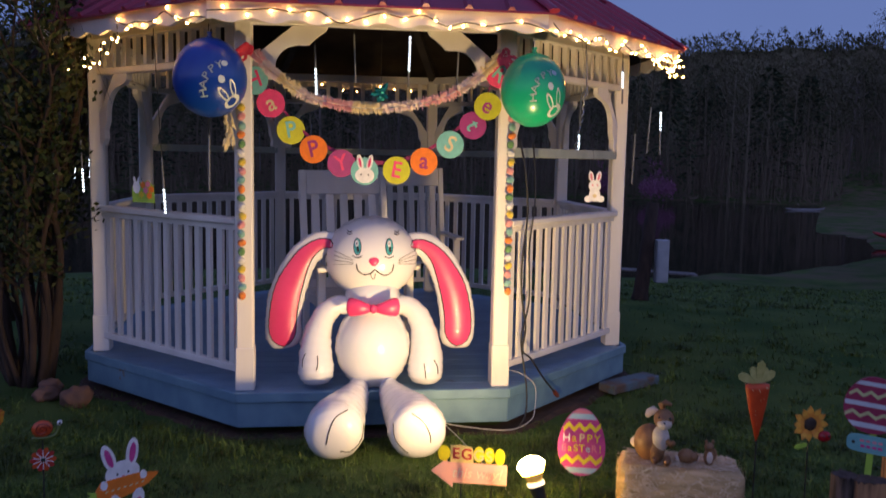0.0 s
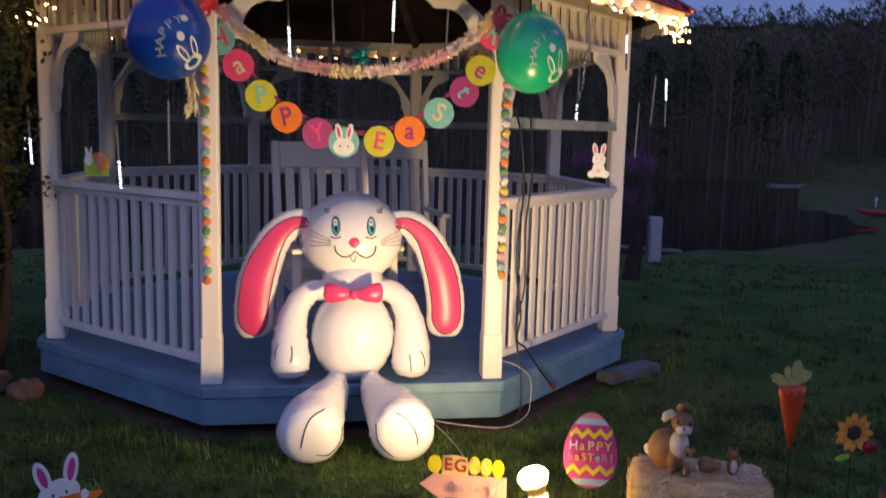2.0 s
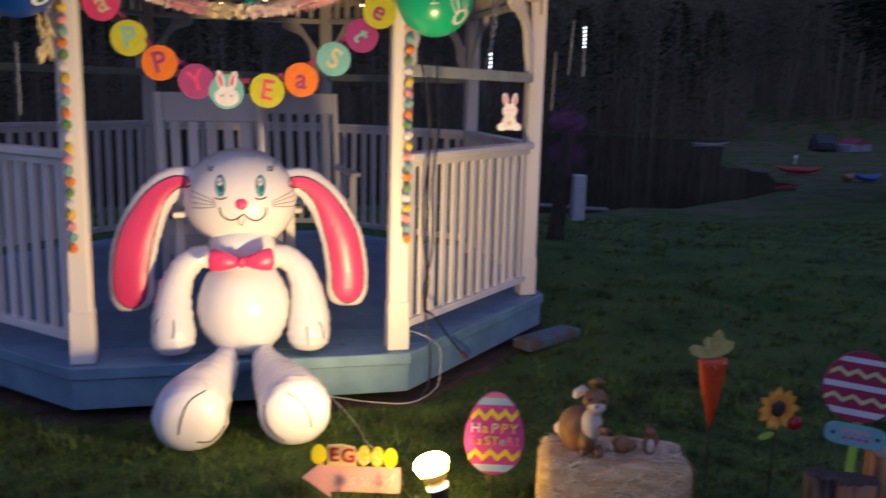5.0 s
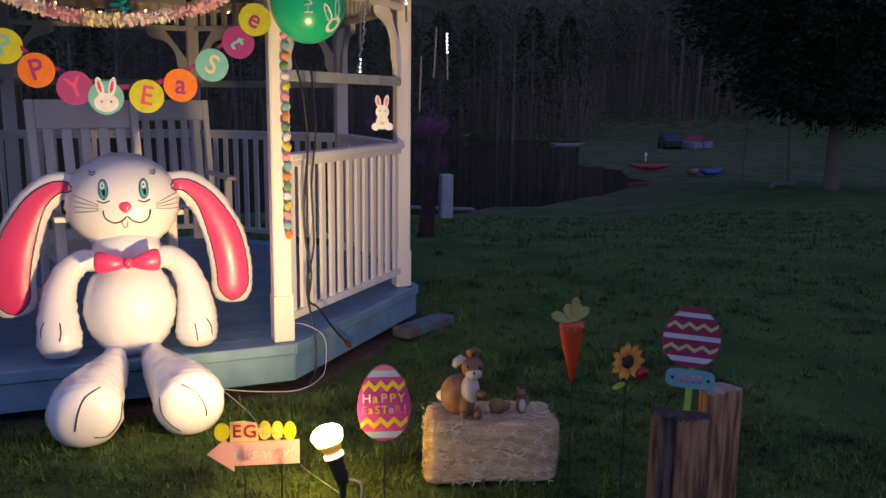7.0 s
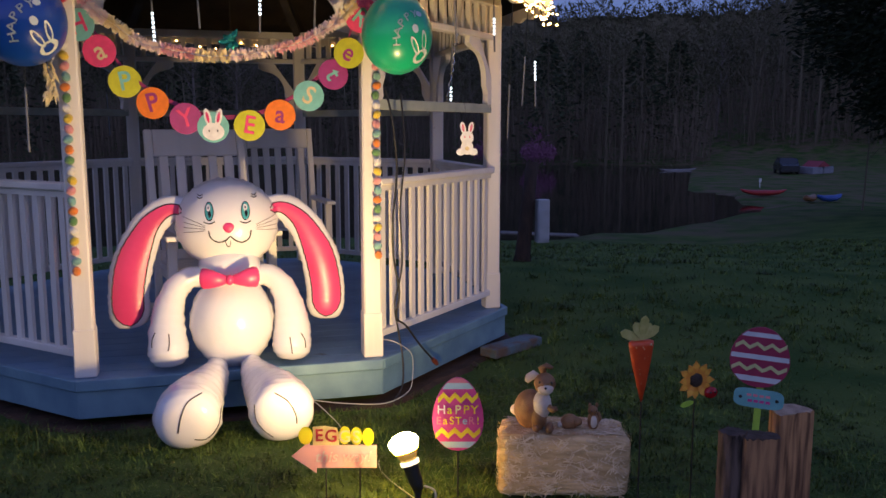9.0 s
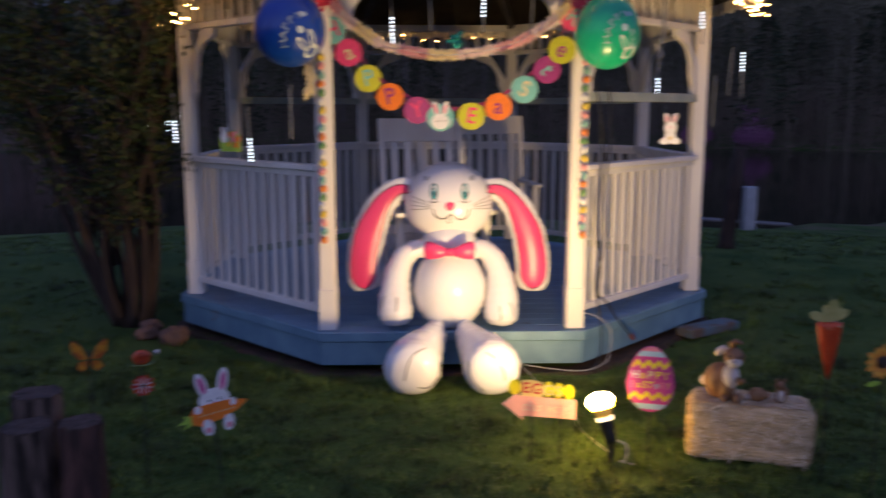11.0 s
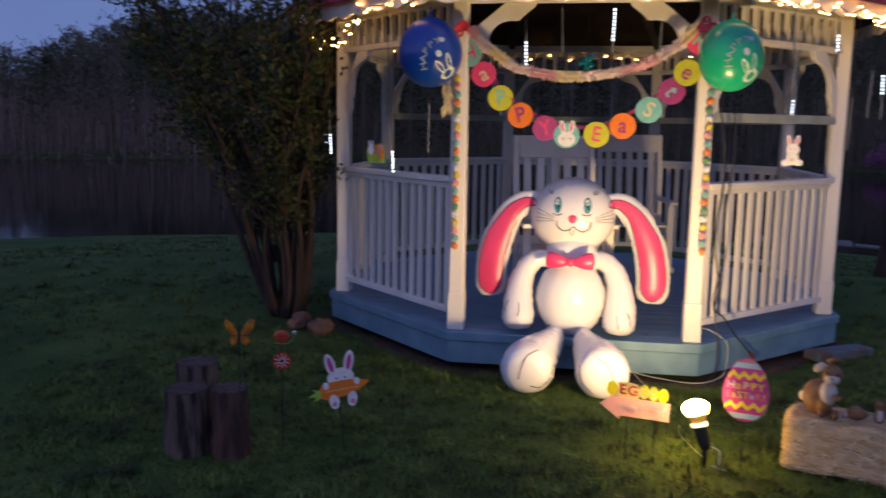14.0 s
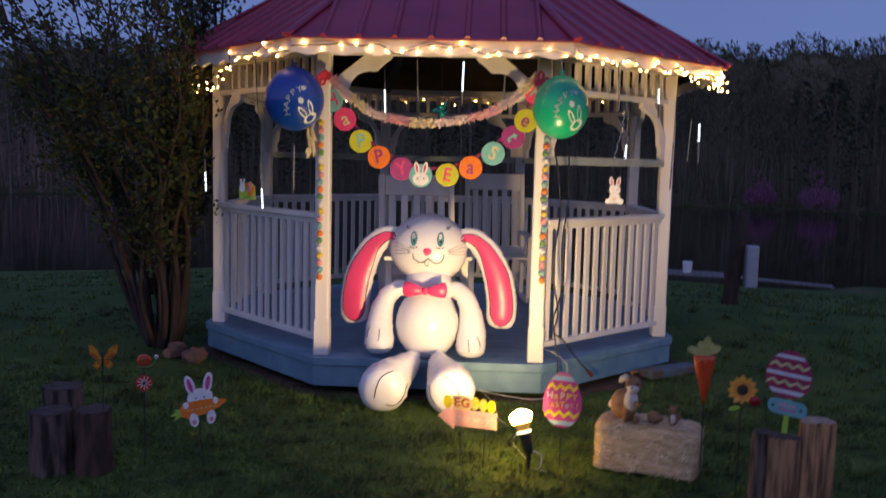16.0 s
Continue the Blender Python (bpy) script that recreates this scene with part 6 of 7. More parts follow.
def shrub():
    rg = random.Random(11)
    t = thing("shrub", "tall many-stemmed leafy shrub growing from bare stems", "shrub", Matrix.Translation((-2.22, -0.82, 0.0)))
    V, F = [], []
    tips = []
    for i in range(22):
        a = 2 * math.pi * i / 22 + rg.uniform(-0.2, 0.2)
        lean = rg.uniform(0.25, 1.15) * (1.35 if math.cos(a) < -0.2 else 1.0)
        H = rg.uniform(2.3, 3.5)
        b0 = Vector((0.11 * math.cos(a), 0.11 * math.sin(a), -0.03))
        out = Vector((math.cos(a), math.sin(a), 0)) * lean
        if out.x > 0.35:
            out.x = 0.35
        if out.y < -0.7:
            out.y = -0.7
        pts = [b0]
        for k in range(1, 7):
            u = k / 6
            pts.append(b0 + out * (0.25 * u + 0.75 * u ** 1.5) + Vector((rg.uniform(-.09, .09), rg.uniform(-.09, .09), H * u)))
        b = bmesh.new()
        path = smooth_path(pts, 3)
        r0 = rg.uniform(0.016, 0.032)
        tube(b, path, [r0 * (1 - 0.8 * j / (len(path) - 1)) for j in range(len(path))], 7)
        st = part("stem", b, M_STEM, t, smooth=True)
        b = bmesh.new()
        for j in range(16):
            q = rg.randrange(5, len(path))
            p = path[q]
            d = Vector((rg.uniform(-1, 1), rg.uniform(-1, 1), rg.uniform(0.1, 1.0))).normalized()
            d = (d + out * 0.4).normalized()
            if p.x > 0.1 and d.x > 0:
                d.x *= 0.3
            L = rg.uniform(0.25, 0.65)
            br = smooth_path([p, p + d * L * 0.5 + Vector((0, 0, 0.03)), p + d * L + Vector((0, 0, rg.uniform(-.05, .12)))], 3)
            tube(b, br, [0.007 - 0.005 * k / (len(br) - 1) for k in range(len(br))], 4, caps=False)
            for s in br:
                if s.z > 0.65:
                    tips.append((s, d))
        tagged(part("twig_spray", b, M_STEM, st), kind="stuff")
    # one long bough reaching over the lawn at the top
    for end, zs in (((-1.75, -0.1), 2.75), ((-1.35, -0.5), 2.55), ((-0.95, 0.3), 1.55)):
        b = bmesh.new()
        path = smooth_path([(-0.1, 0, 0.4 if zs > 2 else 0.15), (0.3 * end[0], 0.3 * end[1], 0.62 * zs if zs > 2 else 0.7), (0.65 * end[0], 0.65 * end[1], 0.9 * zs), (end[0], end[1], zs)], 5)
        tube(b, path, [0.02 * (1 - 0.8 * j / (len(path) - 1)) for j in range(len(path))], 6)
        part("stem", b, M_STEM, t, smooth=True)
        for p in path[8:]:
            for _ in range(5):
                tips.append((p + Vector((rg.uniform(-.12, .12), rg.uniform(-.12, .12), rg.uniform(-.08, .14))), Vector((-1, 0, 0.2))))
    for p, d in tips:
        k = 6 if p.z > 2.1 else 9 if p.z > 1.3 else 5
        for _ in range(k):
            q = p + Vector((rg.gauss(0, .045), rg.gauss(0, .045), rg.gauss(0, .05)))
            if q.x > 0.52 + 0.1 * (q.z > 1.9):
                continue
            dd = d + Vector((rg.uniform(-1, 1), rg.uniform(-1, 1), rg.uniform(-0.6, 0.8)))
            add_leaf(V, F, q, dd, rg.uniform(0.035, 0.06), rg.uniform(0.010, 0.016), rg)
    mesh_from("foliage", V, F, M_LEAF, t, kind="stuff")


shrub()


# ---- woods round the pond ----
M_WOOD = leaf_material("far_bark", (0.12, 0.105, 0.075), (0.19, 0.165, 0.12), 0.95)
M_PALE = leaf_material("pale_trunk", (0.16, 0.13, 0.12), (0.22, 0.19, 0.17), 0.95)
M_BUD = leaf_material("spring_buds", (0.066, 0.058, 0.042), (0.095, 0.108, 0.050), 0.9)
M_PINE = leaf_material("pine_needles", (0.012, 0.020, 0.012), (0.028, 0.040, 0.02), 0.9)
M_REDBUD = leaf_material("redbud_blossom", (0.22, 0.09, 0.17), (0.34, 0.15, 0.26), 0.9)


def at_polar(az, r):
    x, y = EYE0.x + r * math.sin(radians(az)), EYE0.y + r * math.cos(radians(az))
    return x, y, ground_z(x, y)


def stick(V, F, a, b, ra, rb, n=3):
    d = (b - a).normalized()
    u = d.orthogonal().normalized()
    v = d.cross(u)
    i = len(V)
    for p, r in ((a, ra), (b, rb)):
        for k in range(n):
            q = 2 * math.pi * k / n
            V.append(tuple(p + u * r * math.cos(q) + v * r * math.sin(q)))
    for k in range(n):
        F.append((i + k, i + (k + 1) % n, i + n + (k + 1) % n, i + n + k))


def bare_tree(T, L, base, H, rg, bud=0.5, spread=0.26):
    """Trunk and boughs into T, twig tips and buds into L."""
    TV, TF = T
    LV, LF = L
    r0 = H * rg.uniform(0.009, 0.014)
    top = base + Vector((rg.uniform(-.4, .4), rg.uniform(-.4, .4), H))
    mid = base.lerp(top, 0.55) + Vector((rg.uniform(-.2, .2), rg.uniform(-.2, .2), 0))
    stick(TV, TF, base - Vector((0, 0, 0.3)), mid, r0, r0 * 0.65, 5)
    stick(TV, TF, mid, top, r0 * 0.65, r0 * 0.12, 4)
    for i in range(13):
        u = rg.uniform(0.32, 0.97)
        p = base.lerp(mid, u / 0.55) if u < 0.55 else mid.lerp(top, (u - 0.55) / 0.45)
        a = rg.uniform(0, 2 * math.pi)
        R = H * spread * rg.uniform(0.5, 1.0) * (1.15 - 0.6 * abs(u - 0.6))
        q = p + Vector((math.cos(a) * R, math.sin(a) * R, R * rg.uniform(0.5, 1.3)))
        stick(TV, TF, p, q, r0 * 0.28, r0 * 0.08, 3)
        for k in range(5):
            s = p.lerp(q, rg.uniform(0.35, 1))
            e = s + Vector((rg.uniform(-1, 1), rg.uniform(-1, 1), rg.uniform(-0.1, 1.2))) * R * 0.55
            stick(TV, TF, s, e, r0 * 0.10, r0 * 0.03, 3)
            for _ in range(13):
                f = s.lerp(e, rg.uniform(0.3, 1.1))
                g = f + Vector((rg.uniform(-1, 1), rg.uniform(-1, 1), rg.uniform(-0.4, 1.0))) * R * 0.11
                w = Vector((rg.uniform(-1, 1), rg.uniform(-1, 1), 0.2)) * 0.040
                i0 = len(LV)
                if rg.random() < bud:
                    w = w * 1.8
                LV += [tuple(f - w), tuple(f + w), tuple(g + w * 0.3), tuple(g - w * 0.3)]
                LF.append((i0, i0 + 1, i0 + 2, i0 + 3))


def pine_tree(T, L, base, H, rg, R=None, lo=0.15, n=700, size=0.5):
    TV, TF = T
    LV, LF = L
    stick(TV, TF, base - Vector((0, 0, .3)), base + Vector((0, 0, H * 0.95)), H * 0.014, H * 0.003, 6)
    R = R or H * 0.2
    for i in range(n):
        u = rg.random() ** 0.8
        z = lo + (1 - lo) * u
        a = rg.uniform(0, 2 * math.pi)
        rr = R * (1 - u) ** 0.7 * (0.35 + 0.65 * rg.random()) * (1 + 0.3 * math.sin(9 * z * 6.28 + a * 2))
        p = base + Vector((rr * math.cos(a), rr * math.sin(a), H * z + rg.uniform(-.3, .3) * size))
        d = Vector((math.cos(a), math.sin(a), rg.uniform(-0.5, 0.35)))
        add_leaf(LV, LF, p, d, size * rg.uniform(0.7, 1.4), size * 0.28, rg)


def woods():
    rg = random.Random(3)
    T, L, P, PT, N = ([], []), ([], []), ([], []), ([], []), ([], [])
    for row, (r0, r1, n) in enumerate(((71.5, 80, 170), (82, 98, 150), (100, 124, 120))):
        for i in range(n):
            az = -62 + 122 * (i + rg.random()) / n
            r = rg.uniform(r0, r1)
            if az > 31:
                r += 14
            x, y, z = at_polar(az, r)
            k = 0.60 + 0.32 * smooth01(-38, -27, az) + 0.08 * smooth01(-20, 0, az) - 0.15 * smooth01(4, 12, az) + 0.40 * smooth01(31, 36, az)
            H = rg.uniform(9.0, 13.0) * k * (1.0 if row == 0 else 0.95)
            base = Vector((x, y, z))
            if rg.random() < (0.10 if az > -20 else 0.16):
                pine_tree(PT, N, base, H * 0.98, rg, R=H * 0.26, n=600, size=0.45)
            elif rg.random() < 0.14 and row == 0:
                bare_tree(P, L, base, H, rg, 0.25)
            else:
                bare_tree(T, L, base, H, rg, 0.3 if rg.random() < 0.7 else 0.9)
    wood = thing("woods", "leafless spring woods with a few pines along the far bank", "woods", kind="stuff")
    mesh_from("trunks", *T, M_WOOD, wood)
    mesh_from("pale_trunks", *P, M_PALE, wood)
    mesh_from("twig_haze", *L, M_BUD, wood)
    mesh_from("pine_trunks", *PT, M_WOOD, wood)
    mesh_from("needles", *N, leaf_material("far_pine_needles", (0.035, 0.045, 0.028), (0.06, 0.075, 0.04), 0.9), wood)
    # crowns on the slope behind, closing the gaps between the trunks
    V, F = [], []
    for i in range(190):
        az = -64 + 126 * (i + rg.random()) / 190
        x, y, z = at_polar(az, rg.uniform(104, 137))
        k = 0.60 + 0.32 * smooth01(-38, -27, az) + 0.08 * smooth01(-20, 0, az) - 0.15 * smooth01(4, 12, az) + 0.40 * smooth01(31, 36, az)
        h, w = rg.uniform(8.0, 11.5) * k, rg.uniform(1.7, 2.8)
        for _ in range(720):
            u, a = rg.random(), rg.uniform(0, 6.283)
            q = w * math.sqrt(rg.random()) * (0.75 + 0.5 * noise.noise((a * 1.5, u * 4, i * 3.1))) * (1.0 if u < 0.6 else math.sqrt(max(0.03, 1 - ((u - 0.6) / 0.42) ** 2)))
            p = Vector((x + q * math.cos(a), y + q * math.sin(a), z + u * h + rg.uniform(-0.3, 0.3)))
            add_leaf(V, F, p, Vector((rg.uniform(-1, 1), rg.uniform(-1, 1), rg.uniform(-0.2, 1.2))), rg.uniform(0.35, 0.8), rg.uniform(0.05, 0.11), rg)
    mesh_from("far_crowns", V, F, leaf_material("far_twigs", (0.13, 0.12, 0.08), (0.18, 0.165, 0.11), 0.95), wood)
    # thicket along the water
    V, F = [], []
    W, G = [], []
    for i in range(46000):
        az = rg.uniform(-66, 62)
        r = (71 + 14 * (az > 31)) + abs(rg.gauss(0, 17))
        x, y, z = at_polar(az, r)
        dry = (W, G) if az < -21 + rg.gauss(0, 1.5) else (V, F)
        if i % 3 == 0:
            add_leaf(*dry, Vector((x, y, z)), Vector((rg.gauss(0, .07), rg.gauss(0, .07), 1)), rg.uniform(2.0, 7.5), rg.uniform(0.015, 0.05), rg)
        else:
            p = Vector((x, y, z + rg.random() ** 1.6 * 4.5))
            add_leaf(*dry, p, Vector((rg.uniform(-1, 1), rg.uniform(-1, 1), rg.uniform(0.1, 1))), rg.uniform(0.3, 0.9), rg.uniform(0.02, 0.07), rg)
    th = mesh_from("thicket", V, F, leaf_material("thicket_twigs", (0.13, 0.105, 0.08), (0.18, 0.145, 0.108), 0.95))
    tagged(th, "brown leafless undergrowth along the far bank", "undergrowth", kind="stuff")
    dr = mesh_from("dry_brush", W, G, leaf_material("dry_brush_twigs", (0.22, 0.155, 0.135), (0.32, 0.225, 0.19), 0.95))
    tagged(dr, "pale dry mauve-brown brush on the pond bank", "undergrowth", kind="stuff")


woods()


def ridge():
    """The wooded hillside that closes the view behind the trees, with an uneven skyline."""
    bm = bmesh.new()
    rows, NR = [], 16
    for i in range(341):
        az = -72 + 0.4 * i
        el = 1.0 + 5.5 * smooth01(-41, -27, az) + 0.75 * smooth01(-22, -5, az) + 2.5 * smooth01(32, 42, az)
        top = 1.5 + 132 * math.tan(radians(el)) + 1.2 * noise.noise((az * 0.35, 0, 4)) + 1.0 * noise.noise((az * 1.6, 3, 4)) + 0.8 * noise.noise((az * 4.2, 1, 4))
        row = []
        for j in range(NR):
            u = j / (NR - 1)
            r = 132 + 6 * u * u + 1.6 * noise.noise((az * 1.1, u * 5, 7)) + 0.8 * noise.noise((az * 3.1, u * 9, 1))
            row.append(bm.verts.new((EYE0.x + r * math.sin(radians(az)), EYE0.y + r * math.cos(radians(az)), -3 + (top + 3) * u)))
        rows.append(row)
    for p, q in zip(rows, rows[1:]):
        for j in range(NR - 1):
            bm.faces.new((p[j], q[j], q[j + 1], p[j + 1]))
    # tree tops standing over the hill's crest
    rg, V, F = random.Random(8), [], []
    for i in range(0, 341):
        crest, h, w = rows[i][-1].co, rg.uniform(0.6, 2.6), rg.uniform(0.8, 1.6)
        for _ in range(110):
            a, u = rg.uniform(0, 6.283), rg.random()
            q = w * math.sqrt(rg.random()) * math.sqrt(max(0.05, 1 - u * u))
            p = crest + Vector((q * math.cos(a), q * math.sin(a), -1.5 + (1.5 + h) * u))
            add_leaf(V, F, p, Vector((rg.uniform(-1, 1), rg.uniform(-1, 1), rg.uniform(-0.2, 1.4))), rg.uniform(0.4, 1.0), rg.uniform(0.06, 0.14), rg)
    tops = mesh_from("treetops", V, F, M_BUD)
    tagged(tops, "bare and budding tree tops along the hill crest", "trees", kind="stuff")
    m = mat("wooded_hillside", (0.15, 0.135, 0.09), (0.09, 0.085, 0.055), 0.95, scale=0.9, detail=9, bump=1.0, bscale=1.2, stretch=(1, 1, 0.22), space="World", spec=0.1)
    solid("backdrop", bm, m, "dim brown leafless wooded hillside beyond the pond", "hillside", kind="structure", smooth=True)


ridge()


def lone_tree(kind, az, r, H, label, seed, **k):
    rg = random.Random(seed)
    x, y, z = at_polar(az, r)
    t = thing("tree", label, "tree", Matrix.Translation((x, y, z)))
    T, L = ([], []), ([], [])
    if kind == "broad":
        # a broad dark evergreen: boughs from a thick trunk, with clumps of needles drooping at the rim
        stick(*T, Vector((0, 0, -0.3)), Vector((0.1, 0, 4.5)), 0.26, 0.2, 10)
        stick(*T, Vector((0.1, 0, 4.5)), Vector((0.1, 0, H * 0.95)), 0.2, 0.05, 8)
        for i in range(900):
            d = Vector((rg.gauss(0, 1), rg.gauss(0, 1), rg.gauss(0, 1))).normalized() * rg.random() ** 0.36
            wob = 1 + 0.16 * noise.noise(d * 2.2)
            p = Vector((d.x * k["R"] * wob, d.y * k["R"] * wob, H * 0.56 + d.z * H * 0.44 * wob))
            p.z = max(p.z, k["lo"] + 0.7 * (math.hypot(p.x, p.y) / k["R"]) ** 2 + rg.uniform(0, 0.5))
            if i % 6 == 0:
                stick(*T, Vector((0.1, 0, max(2.0, p.z - 0.35 * math.hypot(p.x, p.y)))), p, 0.05, 0.015, 4)
            for _ in range(76):
                q = p + Vector((rg.gauss(0, .34), rg.gauss(0, .34), rg.gauss(0, .24)))
                add_leaf(*L, q, Vector((p.x * 0.3 + rg.uniform(-1, 1), p.y * 0.3 + rg.uniform(-1, 1), rg.uniform(-0.8, 0.3))), rg.uniform(0.16, 0.34), rg.uniform(0.025, 0.05), rg)
        mesh_from("trunk", *T, M_WOOD, t)
        mesh_from("crown", *L, M_PINE, t, kind="stuff")
    else:
        bare_tree(T, L, Vector((0, 0, 0)), H, rg, 1.0, 0.3)
        if kind == "redbud":
            for _ in range(1500):
                a, u = rg.uniform(0, 6.28), rg.random() ** 0.5
                p = Vector((math.cos(a) * H * 0.42 * u, math.sin(a) * H * 0.42 * u, H * (0.62 + 0.34 * rg.gauss(0, 0.45) * (1 - 0.5 * u))))
                add_leaf(*L, p, Vector((rg.uniform(-1, 1), rg.uniform(-1, 1), rg.uniform(-1, 1))), 0.16, 0.06, rg)
        mesh_from("trunk", *T, M_WOOD, t)
        mesh_from("crown", *L, M_REDBUD if kind == "redbud" else M_BUD, t, kind="stuff")


lone_tree("redbud", 20.0, 69.5, 3.4, "small redbud tree in pink-purple blossom on the far bank", 21)
lone_tree("redbud", 16.6, 70.5, 2.8, "small redbud tree in faint purple blossom", 22)
lone_tree("broad", 44.9, 29.0, 13.0, "large dark evergreen tree with a low-hanging crown", 31, R=4.25, lo=2.1)
lone_tree("bare", 39.8, 33.0, 4.2, "small bare tree on the far lawn", 32)
lone_tree("bare", 42.6, 34.0, 4.6, "small budding tree on the far lawn", 33)


# ---- far things ----
M_GREYW = mat("grey_dock_wood", (0.20, 0.18, 0.165), (0.13, 0.12, 0.11), 0.85, scale=6, bump=0.3)


def dock():
    x, y, _ = at_polar(13.8, 23.4)
    t = thing("dock", "weathered grey wooden dock reaching over the pond", "dock", pose(x, y, WATER + 0.38, 0, 0, -12))
    for i in range(17):
        b = bmesh.new()
        box(b, -1.7 + 0.15 * i, -1.7 + 0.15 * i + 0.138, -0.55, 0.55, 0, 0.04)
        part("plank", b, M_GREYW, t)
    for i in range(17):
        b = bmesh.new()
        box(b, 0.9 + 0.15 * i, 0.9 + 0.15 * i + 0.138, -0.45 - 0.055 * i, 0.05 - 0.055 * i, 0.0, 0.035)
        part("plank", b, M_GREYW, t)
    for px in (-1.6, -0.4, 0.8):
        for py in (-0.5, 0.5):
            b = bmesh.new()
            tube(b, [(px, py, -1.2), (px, py, -0.002)], 0.06, 8)
            part("pile", b, M_RAFTER, t)
    for py in (-0.5, 0.5):
        b = bmesh.new()
        box(b, -1.7, 0.9, py - 0.03, py + 0.03, -0.14, -0.004)
        part("beam", b, M_RAFTER, t)
    b = bmesh.new()
    tube(b, [(0, 0, 0), (0, 0, 0.02), (0, 0, 0.30)], [0.11, 0.12, 0.14], 16)
    x2, y2, _ = at_polar(13.5, 23.4)
    solid("bucket", b, WHITE, "white plastic bucket standing on the dock", "bucket", pose(x2, y2, WATER + 0.42))


dock()


def meter_post():
    x, y = 3.20, 2.95
    z = ground_z(x, y)
    t = thing("meter_post", "dark wooden post with a pale grey electric box", "post", Matrix.Translation((x, y, z)))
    b = bmesh.new()
    tube(b, [(-0.02, 0, -0.1), (-0.01, 0, 0.08), (0.04, 0, 0.6), (0.09, 0, 1.13)], [0.13, 0.09, 0.078, 0.07], 14)
    part("post", b, M_STEM, t, smooth=True)
    b = bmesh.new()
    box(b, 0.12, 0.26, -0.14, -0.02, 0.22, 0.71, bevel=0.008)
    bx = part("electric_box", b, mat("grey_enamel", (0.42, 0.45, 0.50), (0.36, 0.39, 0.44), 0.4, scale=8), t)
    b = bmesh.new()
    box(b, 0.133, 0.247, -0.15, -0.142, 0.25, 0.60, bevel=0.003)
    part("lid", b, mat("grey_enamel_lid", (0.40, 0.43, 0.48), (0.34, 0.37, 0.42), 0.4, scale=8), bx)


meter_post()


def kayak(az, r, L, turn, c, label):
    x, y, z = at_polar(az, r)
    b = bmesh.new()
    n = 14
    pts = [(-L / 2 + L * i / n, 0, 0.16 + 0.16 * abs(2 * i / n - 1) ** 3) for i in range(n + 1)]
    tube(b, pts, [0.03 + 0.21 * math.sin(math.pi * i / n) ** 0.6 for i in range(n + 1)], 12, flat=0.55, flat_axis=(0, 0, 1))
    solid("kayak", b, mat("kayak_" + label.split()[0], c, tuple(0.8 * v for v in c), 0.4), label, "kayak", pose(x, y, z + 0.02, 0, 0, turn), "boats on the bank", smooth=True)


kayak(34.2, 40.5, 2.0, -18, (0.42, 0.03, 0.03), "red plastic kayak lying on the bank")
kayak(38.0, 38.0, 1.3, 10, (0.03, 0.10, 0.40), "blue plastic kayak lying on the bank")
kayak(36.9, 37.5, 0.8, 30, (0.28, 0.14, 0.07), "brown small boat lying on the bank")
kayak(29.0, 66.0, 3.2, 5, (0.22, 0.21, 0.20), "grey rowing boat upturned on the bank")


def car(az, r):
    x, y, z = at_polar(az, r)
    t = thing("car", "dark parked car with pale windows by the far trees", "car", pose(x, y, z, 0, 0, 65) @ Matrix.Scale(0.72, 4))
    b = bmesh.new()
    plate(b, [(-2.1, 0.25), (-2.1, 0.8), (-1.5, 0.95), (-0.9, 1.45), (0.6, 1.48), (1.3, 0.98), (2.1, 0.82), (2.15, 0.3)], -0.8, 0.8)
    bmesh.ops.bevel(b, geom=b.edges[:], offset=0.07, segments=2, affect="EDGES")
    part("body", b, mat("dark_car_paint", (0.03, 0.035, 0.045), rough=0.25), t, smooth=False)
    gl = mat("car_glass", (0.10, 0.13, 0.17), rough=0.08)
    for s in (-1, 1):
        b = bmesh.new()
        plate(b, [(-1.15, 0.98), (-0.8, 1.38), (0.55, 1.40), (1.05, 1.0)], s * 0.812 - 0.004, s * 0.812 + 0.004)
        part("side_window", b, gl, t)
        for px in (-1.35, 1.35):
            b = bmesh.new()
            tube(b, [(px, s * 0.62, 0.31), (px, s * 0.82, 0.31)], 0.31, 18)
            part("wheel", b, M_RUBBER, t)


car(35.5, 62.0)


def shelter(az, r):
    x, y, z = at_polar(az, r)
    t = thing("party_tent", "low white tent with a red top by the far trees", "tent", pose(x, y, z, 0, 0, 20) @ Matrix.Scale(0.62, 4))
    for s in (-1, 1):
        b = bmesh.new()
        box(b, -1.9 if s < 0 else 0.1, -0.1 if s < 0 else 1.9, -0.9, 0.9, 0, 0.75, bevel=0.05)
        part("wall", b, mat("tent_canvas", (0.25, 0.27, 0.33), (0.20, 0.22, 0.28), 0.8, scale=4), t)
    b = bmesh.new()
    plate(b, [(-1.2, 0.76), (0.0, 1.35), (1.2, 0.76)], -0.95, 0.95)
    part("roof", b, mat("tent_red", (0.30, 0.05, 0.07), rough=0.8), t)


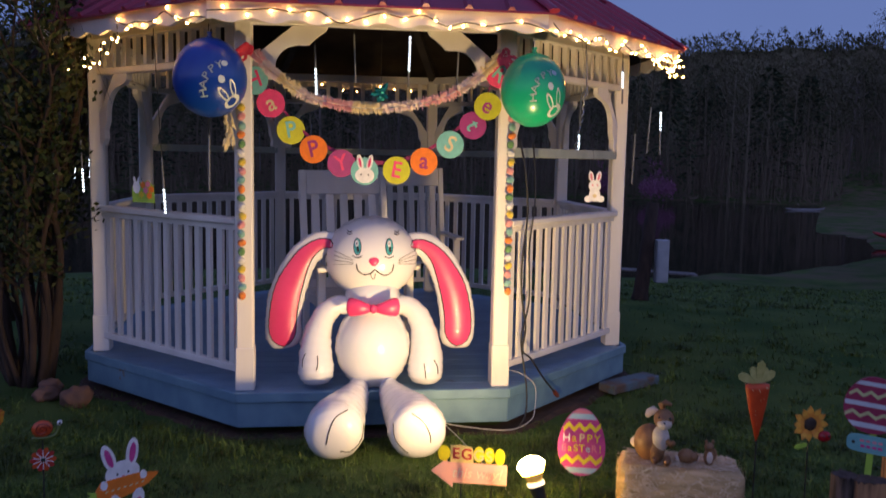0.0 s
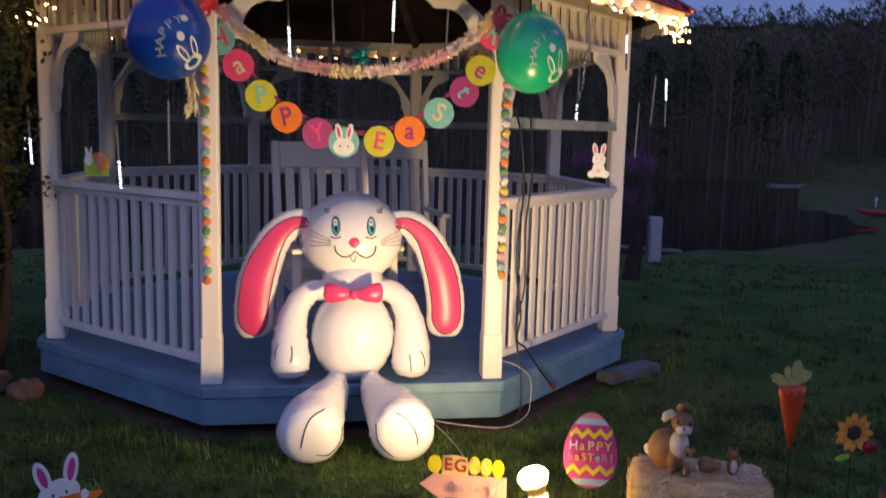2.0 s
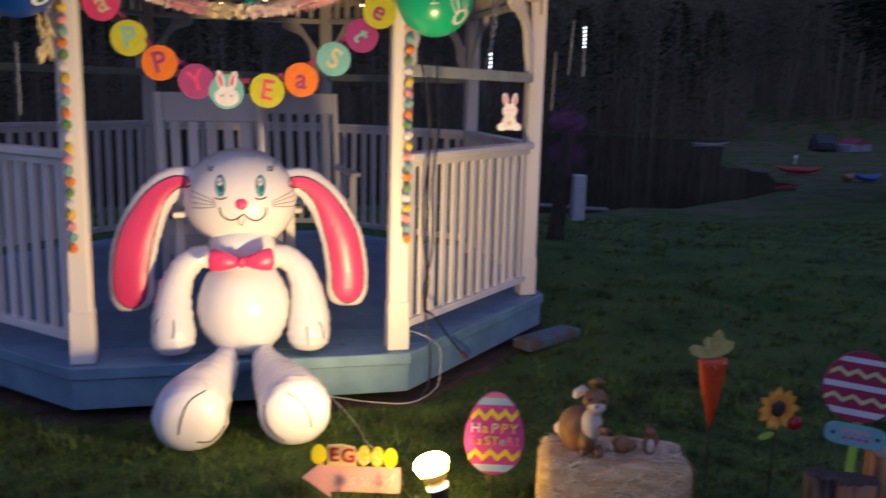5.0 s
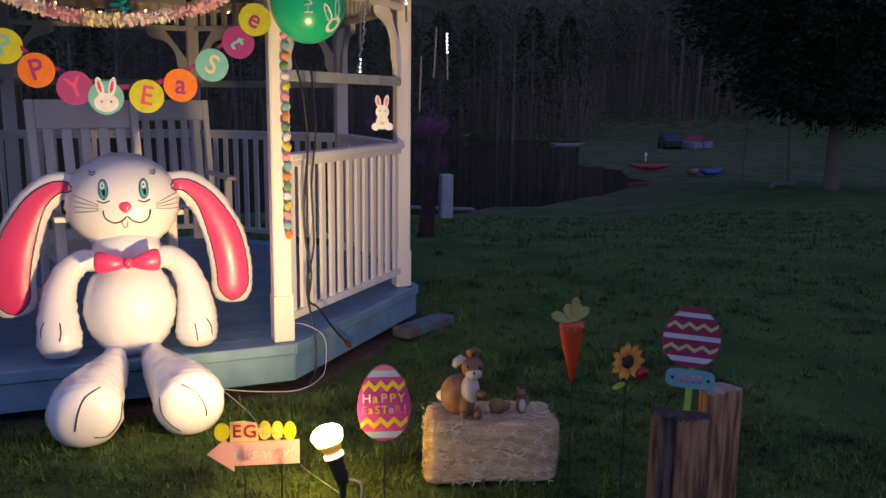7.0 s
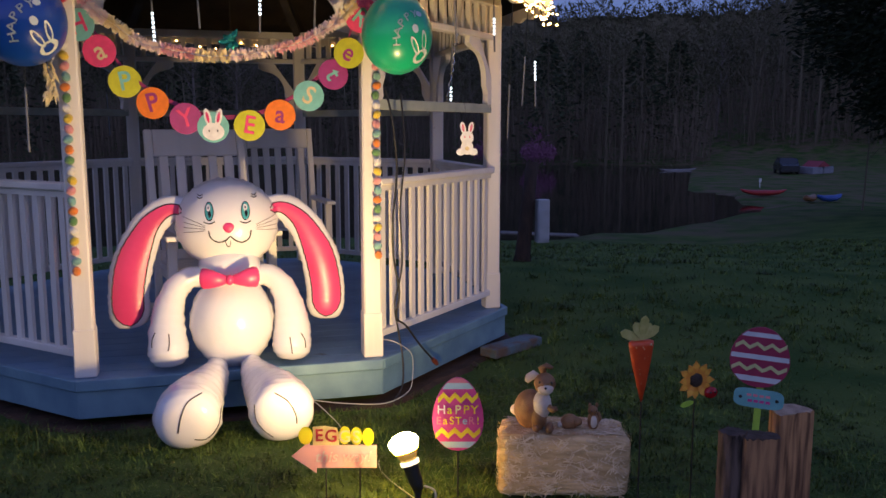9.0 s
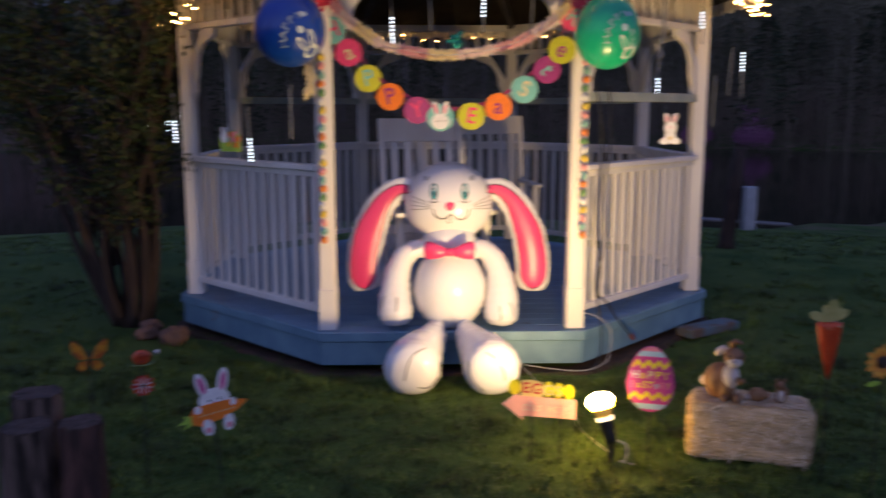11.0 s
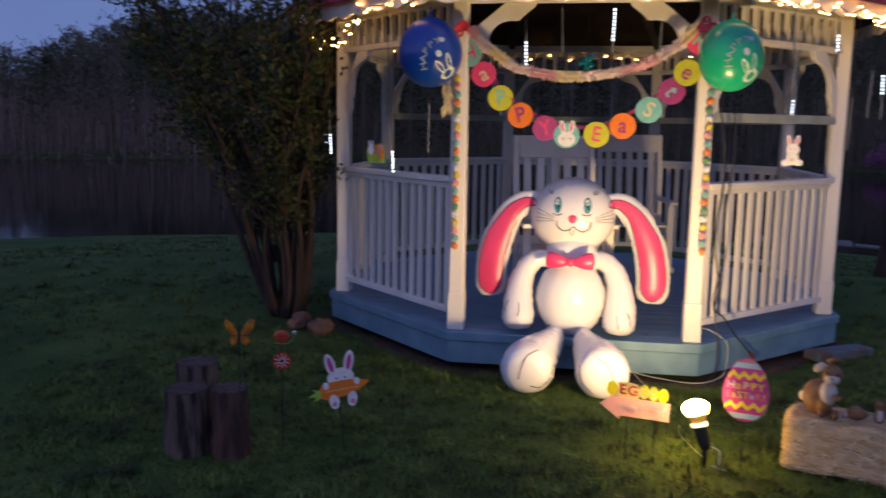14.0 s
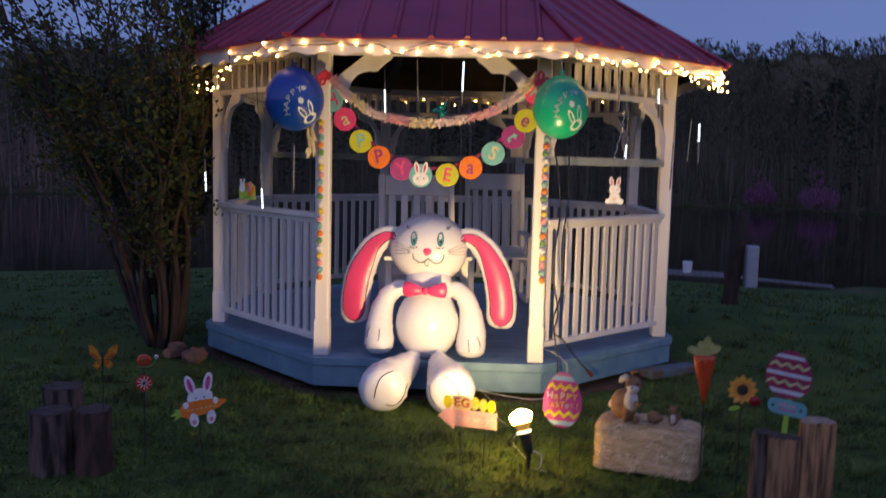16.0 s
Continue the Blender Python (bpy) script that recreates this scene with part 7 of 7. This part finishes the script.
shelter(37.2, 62.5)
for az, r, L in ((42.0, 30.0, 0.9), (42.7, 30.5, 0.6)):
    x, y, z = at_polar(az, r)
    b = bmesh.new()
    tube(b, smooth_path([(-L / 2, 0, 0.1), (0, 0.05, 0.13), (L / 2, 0, 0.09)], 4), [0.09] * 8 + [0.06], 8)
    solid("fallen_branch", b, M_PALE, "pale fallen branch lying on the far lawn", "branch", pose(x, y, z, 0, 0, 20 * L), "branches on the far lawn")
x, y, z = at_polar(34.0, 47.0)
b = bmesh.new()
tube(b, [(0, 0, -0.1), (0, 0, 0.28), (0, 0, 0.29), (0, 0, 0.46)], [0.03, 0.03, 0.07, 0.07], 10)
solid("marker_post", b, WHITE, "short post with a white cap on the bank", "post", pose(x, y, z))

# ---- grass ----
def grass():
    rg = np.random.default_rng(4)
    zones = ((-2.9, 2.9, -4.6, -1.7, 75000, 0.018, 0.05), (-5.0, 5.5, -5.2, 0.5, 45000, 0.02, 0.055), (-9, 12, -2.0, 11.0, 52000, 0.03, 0.065))
    P, H = [], []
    for x0, x1, y0, y1, n, h0, h1 in zones:
        xs, ys, hs = rg.uniform(x0, x1, n), rg.uniform(y0, y1, n), rg.uniform(h0, h1, n)
        m = int(n * 0.6)
        cx, cy, which = rg.uniform(x0, x1, n // 28), rg.uniform(y0, y1, n // 28), rg.integers(0, n // 28, m)
        tuft = 0.02 + 0.012 * (x1 - x0 > 12)
        xs[:m], ys[:m] = cx[which] + rg.normal(0, tuft, m), cy[which] + rg.normal(0, tuft, m)
        hs[:m] *= rg.uniform(0.75, 1.5, n // 28)[which]
        keep = np.maximum.reduce([np.abs(xs), np.abs(ys), (np.abs(xs) + np.abs(ys)) * 0.70711]) > APO + 0.05 + 0.03 * np.sin(xs * 9 + 2 * ys) + 0.05 * rg.normal(0, 0.6, n)
        for sx, sy, sr in ((-1.645, -3.43, .1), (-1.615, -3.6, .1), (-1.405, -3.585, .1), (1.83, -3.755, .08), (1.65, -3.78, .1)):
            keep &= (xs - sx) ** 2 + (ys - sy) ** 2 > sr * sr
        keep &= ~((np.abs(xs - 1.25) < 0.24) & (np.abs(ys + 3.165) < 0.13))
        keep &= (xs + 2.2) ** 2 + (ys + 0.82) ** 2 > 0.32 ** 2 * rg.uniform(0.5, 1.6, n)
        P.append(np.stack([xs, ys], 1)[keep])
        H.append(hs[keep])
    P, H = np.concatenate(P), np.concatenate(H)
    patchy = np.sin(P[:, 0] * 3.1 + 1.3 * np.sin(P[:, 1] * 2.3)) * np.sin(P[:, 1] * 3.7 + P[:, 0])
    H = H * (1 + 0.35 * patchy) * rg.choice([1, 1, 1, 1.35], len(H))
    n = len(P)
    Z = np.array([ground_z(a, b) for a, b in P]) - 0.004
    A, B = rg.uniform(0, 2 * np.pi, n), rg.uniform(0.3, 1.5, n)
    far = np.clip(np.hypot(P[:, 0], P[:, 1] + 6.4) / 5, 1, 3)
    W = rg.uniform(0.0014, 0.0031, n) * far
    c, s = np.cos(A), np.sin(A)
    wx, wy = -s * W, c * W
    V = np.zeros((n, 5, 3))
    for k, (u, w) in enumerate(((0, 1), (0, -1), (0.55, -0.8), (0.55, 0.8), (1, 0))):
        bend = B * H * u * u
        V[:, k, 0] = P[:, 0] + wx * w + c * bend
        V[:, k, 1] = P[:, 1] + wy * w + s * bend
        V[:, k, 2] = Z + H * u * (1 - 0.35 * B * u)
    I = np.arange(n) * 5
    quads = np.stack([I, I + 1, I + 2, I + 3], 1)
    tris = np.stack([I + 3, I + 2, I + 4], 1)
    me = bpy.data.meshes.new("grass")
    me.vertices.add(n * 5)
    me.vertices.foreach_set("co", V.reshape(-1))
    me.loops.add(n * 7)
    me.loops.foreach_set("vertex_index", np.concatenate([quads.reshape(-1), tris.reshape(-1)]))
    me.polygons.add(n * 2)
    me.polygons.foreach_set("loop_start", np.concatenate([np.arange(n) * 4, n * 4 + np.arange(n) * 3]))
    me.update(calc_edges=True)
    me.validate()
    me.materials.append(leaf_material("grass_blade", (0.052, 0.112, 0.022), (0.195, 0.275, 0.062), 0.45, 0.75))
    tagged(new("grass", me), "short dark green lawn grass with uneven tufts", "grass", kind="stuff")


grass()
